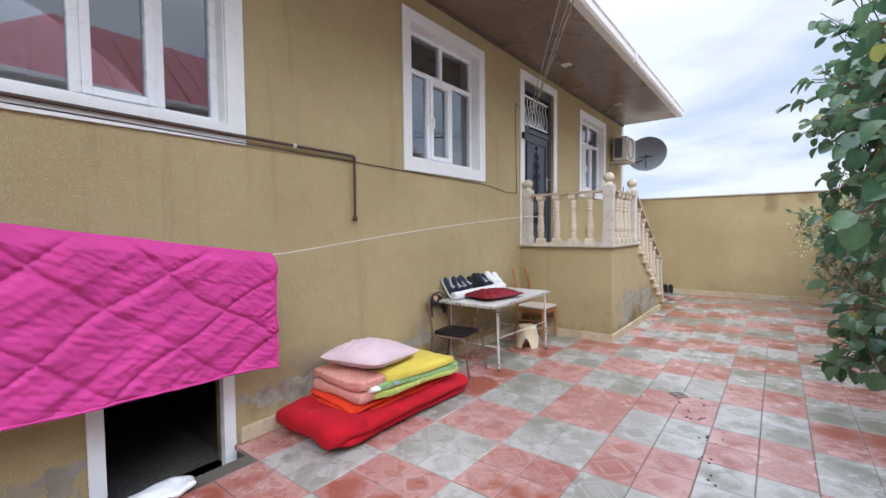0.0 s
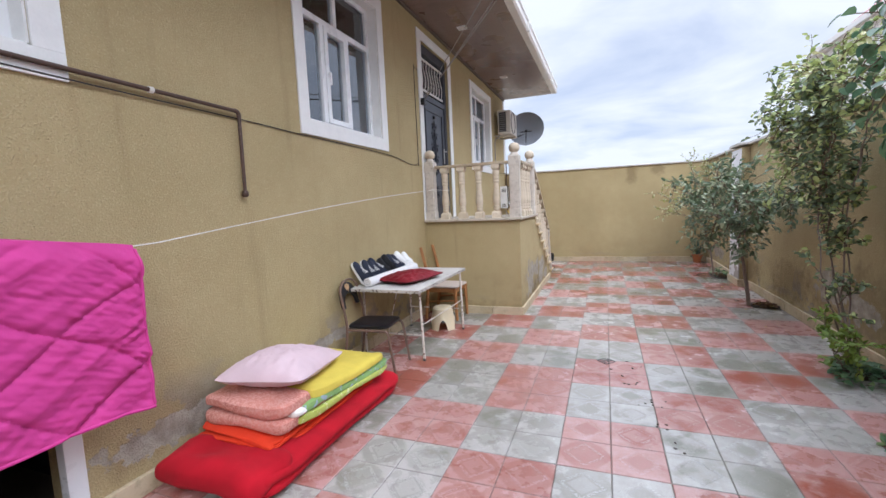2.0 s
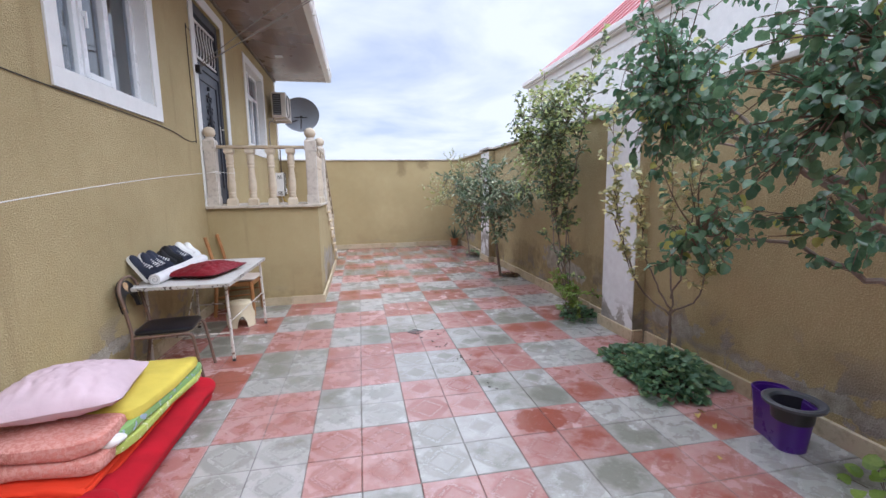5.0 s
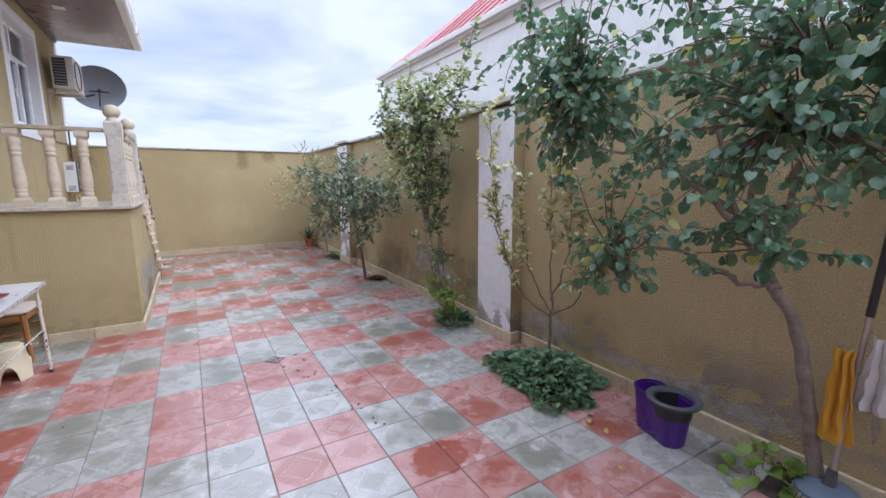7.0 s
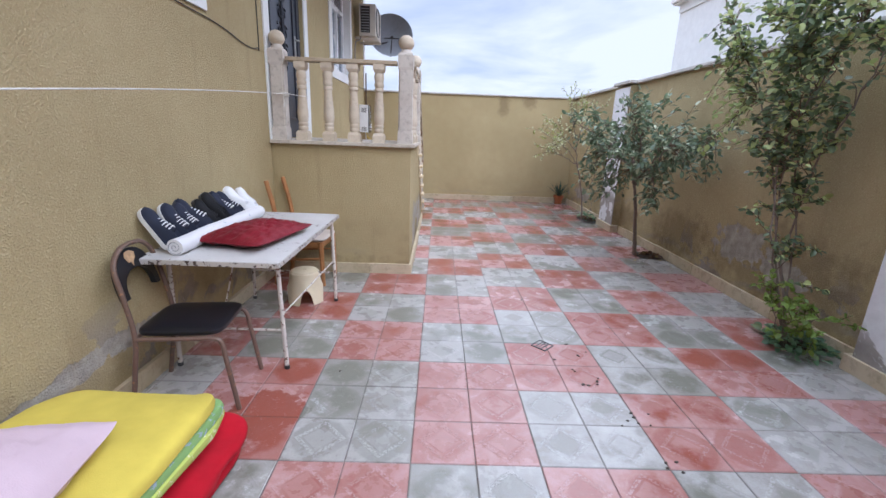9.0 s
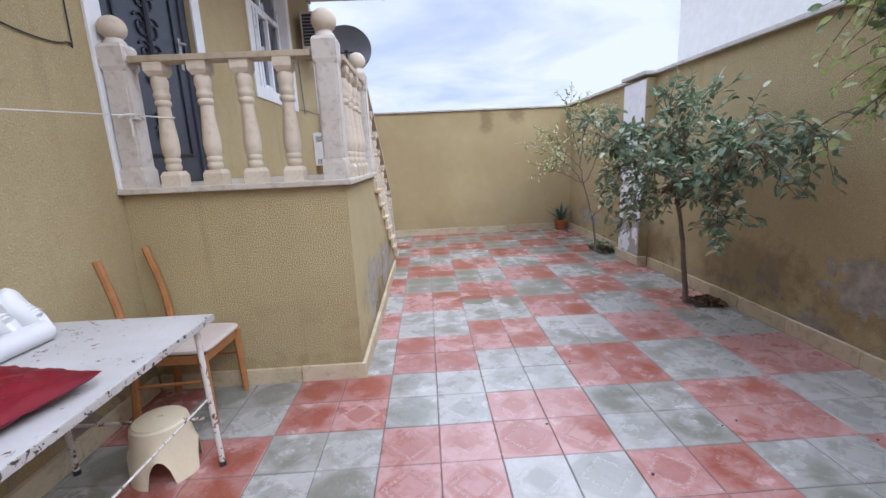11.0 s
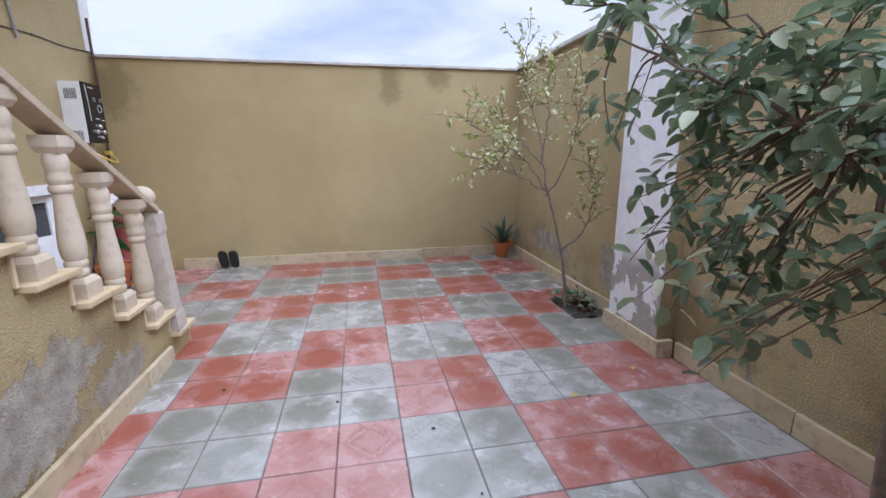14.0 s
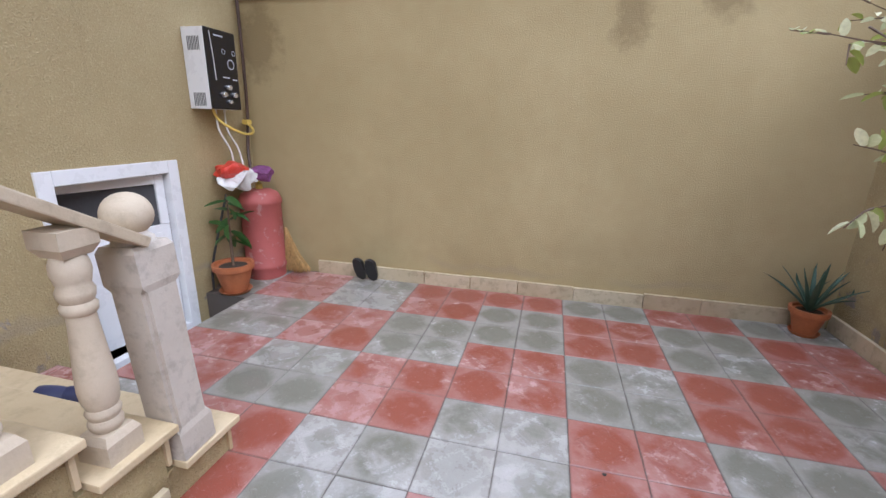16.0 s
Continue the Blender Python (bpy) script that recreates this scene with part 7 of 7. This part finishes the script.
CYL = chipped("scuffed_red_cylinder", (0.45, 0.12, 0.11), (0.46, 0.22, 0.21), 0.60, 12, 0.58)
gc = empty("gas_cylinder", "tall scuffed red gas cylinder standing in the corner", "gas cylinder", (-2.95, 11.2, 0))
part("cylinder", lathe(bmesh.new(), [(0.160, 0.0), (0.166, 0.02), (0.166, 0.08), (0.174, 0.09), (0.174, 0.12), (0.166, 0.13), (0.166, 0.64), (0.174, 0.65), (0.174, 0.68), (0.165, 0.70), (0.148, 0.735), (0.10, 0.762), (0.03, 0.77)], 36, pose(-2.96, 11.22, 0)), CYL, gc, smooth=True)
part("valve", lathe(bmesh.new(), [(0.028, 0.7705), (0.028, 0.81), (0.015, 0.815), (0.015, 0.86)], 12, pose(-2.96, 11.22, 0)), YEL, gc)


def crumple(at, size, seed, amp):
    return soft(bmesh.new(), at, size, 0.7, 0.8, seed, amp, 16, 44, 24)


bags = empty("plastic_bags", "crumpled red, white and purple plastic bags on the cylinder", "bags", (-2.98, 11.05, 0.87))
part("red_bag", crumple((-3.01, 10.98, 0.945), (0.20, 0.24, 0.11), 5, 0.045), plain("red_bag_film", (0.62, 0.05, 0.03), 0.35, bump=0.3), bags, "red bag")
part("white_bag", crumple((-2.98, 11.0, 0.875), (0.22, 0.30, 0.10), 6, 0.05), plain("white_bag_film", (0.72, 0.72, 0.72), 0.35, bump=0.3), bags, "white bag")
part("purple_rag", crumple((-2.92, 11.19, 0.90), (0.18, 0.20, 0.10), 7, 0.05), plain("purple_rag_cloth", (0.22, 0.07, 0.20), 0.8, vary=0.5, bump=0.3), bags, "purple rag")


def pot(name, label, x, y, r, h, rim=0.018):
    e = empty(name, label, "flower pot", (x, y, 0))
    part("pot", lathe(bmesh.new(), [(r * 0.62, 0.014), (r * 0.95, h * 0.78), (r * 0.96, h * 0.80), (r + rim * 0.5, h * 0.81), (r + rim * 0.6, h), (r * 0.93, h), (r * 0.9, h * 0.9), (0.001, h * 0.88)], 30, pose(x, y, 0), cap=False), TERRACOTTA, e, smooth=True)
    part("saucer", lathe(bmesh.new(), [(r * 0.72, 0.0), (r * 0.86, 0.024), (r * 0.82, 0.024), (r * 0.70, 0.008), (0.001, 0.008)], 30, pose(x, y, 0), cap=False), TERRACOTTA, e, smooth=True)
    part("potting_soil", lathe(bmesh.new(), [(r * 0.905, h * 0.885), (r * 0.5, h * 0.91), (0.001, h * 0.90)], 24, pose(x, y, 0), cap=False), EARTH, e)
    return e


def blade(bm, base, direction, length, width, curve, n=7):
    d = Vector((direction[0], direction[1], 0)).normalized()
    s = Vector((-d.y, d.x, 0))
    rows = []
    for k in range(n + 1):
        u = k / n
        w = width * (0.55 + 0.9 * u - 1.45 * u ** 2.2) + 0.0008
        p = Vector(base) + d * (length * (direction[2] * u + curve * u * u)) + Vector((0, 0, length * (u * (1 - direction[2] * 0.5) - curve * u * u * 0.7)))
        rows.append([bm.verts.new(p - s * w + Vector((0, 0, w * 0.5))), bm.verts.new(p - Vector((0, 0, w * 0.15))), bm.verts.new(p + s * w + Vector((0, 0, w * 0.5)))])
    for r, q in zip(rows, rows[1:]):
        bm.faces.new((r[0], r[1], q[1], q[0])), bm.faces.new((r[1], r[2], q[2], q[1]))


pot("terracotta_pot", "orange terracotta pot with a broad-leaved plant beside the hatch", -2.95, 10.80, 0.145, 0.24)
rub = empty("rubber_plant", "young plant with long drooping green leaves in a pot", "plant", (-2.95, 10.80, 0.2))
part("stem", tube(bmesh.new(), [(-2.95, 10.80, 0.20), (-2.955, 10.81, 0.5), (-2.95, 10.82, 0.78)], [0.012, 0.009, 0.005], 8), TWIG, rub, smooth=True)
BROAD = leaf_material("broad_green_leaf", (0.03, 0.10, 0.025), (0.07, 0.17, 0.045), rough=0.3)
rng = random.Random(3)
lf_ = [(Vector((-2.952, 10.815, 0.42 + 0.026 * k)), Vector((math.cos(2.4 * k), math.sin(2.4 * k), 0.2 + 0.02 * k))) for k in range(14)]
leaves("foliage", lf_, 0.20, 0.062, BROAD, rub, rng, 0.45)
pot("terracotta_pot", "small orange terracotta pot with a spiky agave in the corner", 1.215, 11.265, 0.105, 0.19)
ag = empty("agave", "spiky grey-green agave growing in a small pot", "plant", (1.215, 11.265, 0.17))
AGAVE = plain("agave_green", (0.05, 0.105, 0.07), 0.45, vary=0.25, bump=0.1)
rng = random.Random(12)
for k in range(17):
    bm = bmesh.new()
    a = k * 2.39996
    t = k / 17
    blade(bm, (1.215 + 0.012 * math.cos(a), 11.265 + 0.012 * math.sin(a), 0.17), (math.cos(a), math.sin(a), 0.72 - 0.6 * t), rng.uniform(0.30, 0.43), 0.019, 0.2 * (1 - t))
    for v in bm.verts:
        v.co.x, v.co.y = min(v.co.x, YARD_X - 0.01), min(v.co.y, END_Y - 0.01)
    bmesh.ops.recalc_face_normals(bm, faces=bm.faces)
    bmesh.ops.solidify(bm, geom=bm.faces[:], thickness=0.003)
    part("blade", bm, AGAVE, ag, smooth=True)

STRAW = plain("straw", (0.42, 0.26, 0.10), 0.8, vary=0.35, scale=30, bump=0.4)
br = empty("straw_broom", "worn straw broom head standing against the end wall", "broom", (-2.73, 11.3, 0))
bm, rng = bmesh.new(), random.Random(2)
for k in range(150):
    f = rng.uniform(-1, 1)
    g = rng.uniform(-1, 1)
    tube(bm, [(-2.80 + 0.012 * f, 11.33 + 0.012 * g, 0.36), (-2.765 + 0.06 * f, 11.32 + 0.03 * g, 0.18), (-2.72 + 0.115 * f, 11.32 + 0.045 * g, 0.012 + rng.uniform(0, 0.04))], 0.0032, 4, cap=False)
part("bristles", bm, STRAW, br)
part("binding", lathe(bmesh.new(), [(0.022, 0.0), (0.026, 0.03), (0.02, 0.08), (0.012, 0.12)], 12, pose(-2.79, 11.33, 0.30, 0, -12, 0)), STRAW, br, smooth=True)


def slipper(m, mat, straps, label, group):
    e = empty("slipper", label, "slippers", group=group)
    bm, rings, n = bmesh.new(), [], 16
    for k in range(n + 1):
        u = k / n
        w = (0.034 + 0.014 * math.sin(math.pi * u * 0.9 + 0.3)) * (1 - abs(2 * u - 1) ** 6) ** 0.5 + 0.001
        rings.append([bm.verts.new((0.25 * u, s * w, z)) for s, z in ((-1, 0), (1, 0), (1, 0.02), (-1, 0.02))])
    for r, q in zip(rings, rings[1:]):
        for k in range(4):
            bm.faces.new((r[k], r[(k + 1) % 4], q[(k + 1) % 4], q[k]))
    bm.faces.new(rings[0]), bm.faces.new(rings[-1])
    part("sole", bm, mat, e, smooth=True)
    bm, rows = bmesh.new(), []
    for k in range(9):
        u = 0.50 + 0.42 * k / 8
        w = 0.048 * (1 - max(0, (u - 0.75) / 0.25) ** 3)
        rows.append([bm.verts.new((0.25 * u, -w * math.cos(math.pi * i / 8), 0.02 + (0.05 - 0.03 * (k / 8) ** 2) * math.sin(math.pi * i / 8) ** 0.8)) for i in range(9)])
    for r, q in zip(rows, rows[1:]):
        for i in range(8):
            bm.faces.new((r[i], r[i + 1], q[i + 1], q[i]))
    bmesh.ops.recalc_face_normals(bm, faces=bm.faces)
    bmesh.ops.solidify(bm, geom=bm.faces[:], thickness=0.005)
    part("strap", bm, straps, e, smooth=True)
    e.matrix_basis = m


for k, dxx in enumerate((0.0, 0.105)):
    slipper(pose(-2.09 + dxx, 11.33, 0.005, 0, -62, -92 + 6 * k), BLACK_PLASTIC, BLACK_PLASTIC, "black rubber slipper stood against the end wall", "black slippers")
TANSOLE = plain("tan_insole", (0.52, 0.36, 0.24), 0.7)
NAVY = plain("navy_strap", (0.03, 0.035, 0.09), 0.5)
for k in range(2):
    slipper(pose(-2.70 + 0.12 * k, 9.12 + 0.03 * k, RISE + 0.001, 0, 0, 25), TANSOLE, NAVY, "tan sandal with navy straps on the bottom step", "sandals")

# ---- by the boundary wall ----
PURPLE = plain("purple_bucket_plastic", (0.060, 0.010, 0.19), 0.32, vary=0.1, bump=0)
bk = empty("mop_bucket", "purple plastic mop bucket with a grey spinning basket", "bucket", (1.12, 2.05, 0))


def tub(r1, r2, gap, h, taper, z0=0.0, segs=56):
    """Rounded outline round two circles, as (x, y) at a share of the height."""
    rows = []
    for f in (0.0, 0.03, 0.5, 0.93, 0.94, 1.0):
        k = taper + (1 - taper) * f + (0.03 if f >= 0.94 else 0)
        row = []
        for i in range(segs):
            a = 2 * math.pi * i / segs
            r = r1 + (r2 - r1) * 0.5 * (1 + math.sin(a))
            waist = 1 - 0.22 * math.cos(a) ** 8
            row.append((r * k * math.cos(a) * waist, (gap / 2 * (1 if math.sin(a) > 0 else -1) * min(1, abs(math.sin(a)) * 2.5) + r * math.sin(a)) * k, z0 + h * f))
        rows.append(row)
    return rows


bm = bmesh.new()
rows = [[bm.verts.new(p) for p in r] for r in tub(0.108, 0.125, 0.15, 0.27, 0.82)]
for r, q in zip(rows, rows[1:]):
    for k in range(len(r)):
        bm.faces.new((r[k], r[(k + 1) % len(r)], q[(k + 1) % len(r)], q[k]))
bm.faces.new(list(reversed(rows[0])))
bmesh.ops.recalc_face_normals(bm, faces=bm.faces)
bmesh.ops.solidify(bm, geom=bm.faces[:], thickness=0.005)
body = part("bucket_body", bm, PURPLE, bk, smooth=True)
body.matrix_basis = Matrix()
DGREY = plain("dark_grey_plastic", (0.07, 0.075, 0.085), 0.4)
q = part("basket_rim", lathe(bmesh.new(), [(0.108, 0.262), (0.150, 0.272), (0.152, 0.288), (0.14, 0.294), (0.115, 0.288), (0.106, 0.27)], 36, cap=False), DGREY, bk, "dark grey basket rim", True)
q.matrix_basis = pose(0, -0.082, 0)
q = part("spin_basket", lathe(bmesh.new(), [(0.108, 0.27), (0.10, 0.18), (0.02, 0.165), (0.001, 0.165)], 36, cap=False), BLACK_PLASTIC, bk, "dark perforated basket", True)
q.matrix_basis = pose(0, -0.082, 0)
bk.matrix_basis = pose(1.15, 2.03, 0.0, 0, 0, -18)

mp_ = empty("mop", "string mop with a blue-grey head stood upright against the wall", "mop", (1.28, 1.24, 0))
part("mop_plate", lathe(bmesh.new(), [(0.001, 0.122), (0.05, 0.118), (0.10, 0.105), (0.128, 0.085), (0.13, 0.07), (0.001, 0.07)], 30, pose(1.27, 1.26, 0), cap=False), plain("blue_grey_plastic", (0.12, 0.15, 0.20), 0.45), mp_, "blue-grey round plate", True)
bm, rng = bmesh.new(), random.Random(8)
for k in range(110):
    a = 2 * math.pi * k / 110 * 1.0
    r = rng.uniform(0.09, 0.122)
    tube(bm, [(1.27 + r * math.cos(a), 1.26 + r * math.sin(a), 0.075), (1.27 + (r + 0.02) * math.cos(a), 1.26 + (r + 0.02) * math.sin(a), 0.04), (1.27 + (r + 0.025 + rng.uniform(0, 0.02)) * math.cos(a + 0.05), 1.26 + (r + 0.025) * math.sin(a + 0.05), 0.006)], 0.0055, 5)
part("strings", bm, CORD, mp_, "grey-white cotton strings", True)
part("socket", tube(bmesh.new(), [(1.27, 1.26, 0.115), (1.275, 1.255, 0.20)], [0.03, 0.02], 10), DGREY, mp_, smooth=True)
part("handle", tube(bmesh.new(), [(1.275, 1.255, 0.19), (1.335, 1.225, 0.95)], 0.012, 10), plain("steel_handle", (0.40, 0.36, 0.33), 0.35, 0.7), mp_, smooth=True)
part("grip", tube(bmesh.new(), [(1.335, 1.225, 0.95), (1.40, 1.19, 1.72)], 0.017, 10), BLACK_PLASTIC, mp_, smooth=True)


def hung_rag(name, label, x, y, z, w, h, seed, material):
    bm, rows = bmesh.new(), []
    for j in range(13):
        row = []
        for i in range(11):
            u, v = i / 10 - 0.5, j / 12
            row.append(bm.verts.new((x + 0.02 * noise.noise((u * 6, v * 3, seed)) + 0.012 * math.sin(u * 16), y + w * u * (0.55 + 0.45 * v) + 0.02 * noise.noise((v * 5, u, seed)), z - h * v + 0.03 * abs(u))))
        rows.append(row)
    for r, q in zip(rows, rows[1:]):
        for i in range(10):
            bm.faces.new((r[i], r[i + 1], q[i + 1], q[i]))
    bmesh.ops.recalc_face_normals(bm, faces=bm.faces)
    bmesh.ops.solidify(bm, geom=bm.faces[:], thickness=0.004)
    tagged(part(name, bm, material, None, label, True), "", "rag")


hung_rag("yellow_rag", "mustard yellow rag hung over the mop handle", 1.28, 1.275, 0.78, 0.13, 0.46, 3, cloth("mustard_cloth", (0.52, 0.27, 0.03), 0.9))
hung_rag("grey_rag", "pale grey towel rag hung over the mop handle", 1.295, 1.15, 0.86, 0.16, 0.34, 5, cloth("grey_rag_cloth", (0.50, 0.47, 0.46), 0.95))

# floor drain and small rubbish
dr = empty("floor_drain", "small square metal floor drain set in the tiles", "drain", (-0.715, 4.47, 0))
DARK_METAL = plain("dark_drain_metal", (0.08, 0.08, 0.08), 0.5, 0.5)
for k in range(4):
    q = part("drain_edge", box(bmesh.new(), -0.058, 0.058, 0.054, 0.060, 0.0, 0.005), DARK_METAL, dr)
    q.matrix_basis = pose(0, 0, 0, 0, 0, 45 + 90 * k)
for k in range(1, 4):
    q = part("drain_bar", box(bmesh.new(), -0.055, 0.055, -0.046 + 0.023 * k, -0.040 + 0.023 * k, 0.0, 0.004), DARK_METAL, dr)
    q.matrix_basis = pose(0, 0, 0, 0, 0, 45)
bg = tagged(part("white_plastic_bag", crumple((-2.86, 0.93, 0.03), (0.22, 0.36, 0.06), 15, 0.02), plain("white_film", (0.74, 0.75, 0.78), 0.3, bump=0.3), None, "crumpled white plastic bag by the basement pit", True), "", "bag")

wr_ = empty("wall_wire", "thin black wire clipped along the house wall to the corner", "wire", (HOUSE_X, 10.5, 2.27))
part("wire", tube(bmesh.new(), [(HOUSE_X + 0.008, 9.0 + 2.4 * k / 24, 2.25 + 0.045 * (k / 24) ** 2 - 0.015 * math.sin(math.pi * k / 8) ** 2) for k in range(25)], 0.0045, 6), BLACK_WIRE, wr_)
for k in range(0, 25, 8):
    part("clip", box(bmesh.new(), HOUSE_X + 0.0005, HOUSE_X + 0.014, 9.0 + 0.1 * k - 0.006, 9.0 + 0.1 * k + 0.006, 2.243 + 0.045 * (k / 24) ** 2, 2.257 + 0.045 * (k / 24) ** 2, 0.001), BLACK_PLASTIC, wr_)

rng = random.Random(31)
bm = bmesh.new()
for cx_, cy_, sp, n in ((-0.42, 3.62, 0.05, 7), (-0.36, 3.3, 0.05, 4), (-0.28, 3.05, 0.03, 3), (-0.5, 4.0, 0.06, 6), (-0.55, 4.35, 0.1, 6), (0.3, 5.6, 0.5, 6), (-0.2, 7.8, 0.9, 9), (-1.6, 2.4, 0.5, 5)):
    for _ in range(n):
        x, y, r, a0 = cx_ + rng.gauss(0, sp), cy_ + rng.gauss(0, sp), rng.uniform(0.005, 0.013), rng.uniform(0, 6)
        ring = [(x + r * rng.uniform(0.5, 1.4) * math.cos(a0 + k * 1.257), y + r * rng.uniform(0.4, 1.0) * math.sin(a0 + k * 1.257)) for k in range(5)]
        lo, hi = [bm.verts.new((p, q, 0.002)) for p, q in ring], [bm.verts.new((p, q, 0.005 + 0.003 * rng.random())) for p, q in ring]
        bm.faces.new(hi)
        for k in range(5):
            bm.faces.new((lo[k], lo[(k + 1) % 5], hi[(k + 1) % 5], hi[k]))
tagged(part("floor_crumbs", bm, EARTH, None, "dark crumbs of soil and dry leaf on the tiles"), "", "debris", "", "stuff")
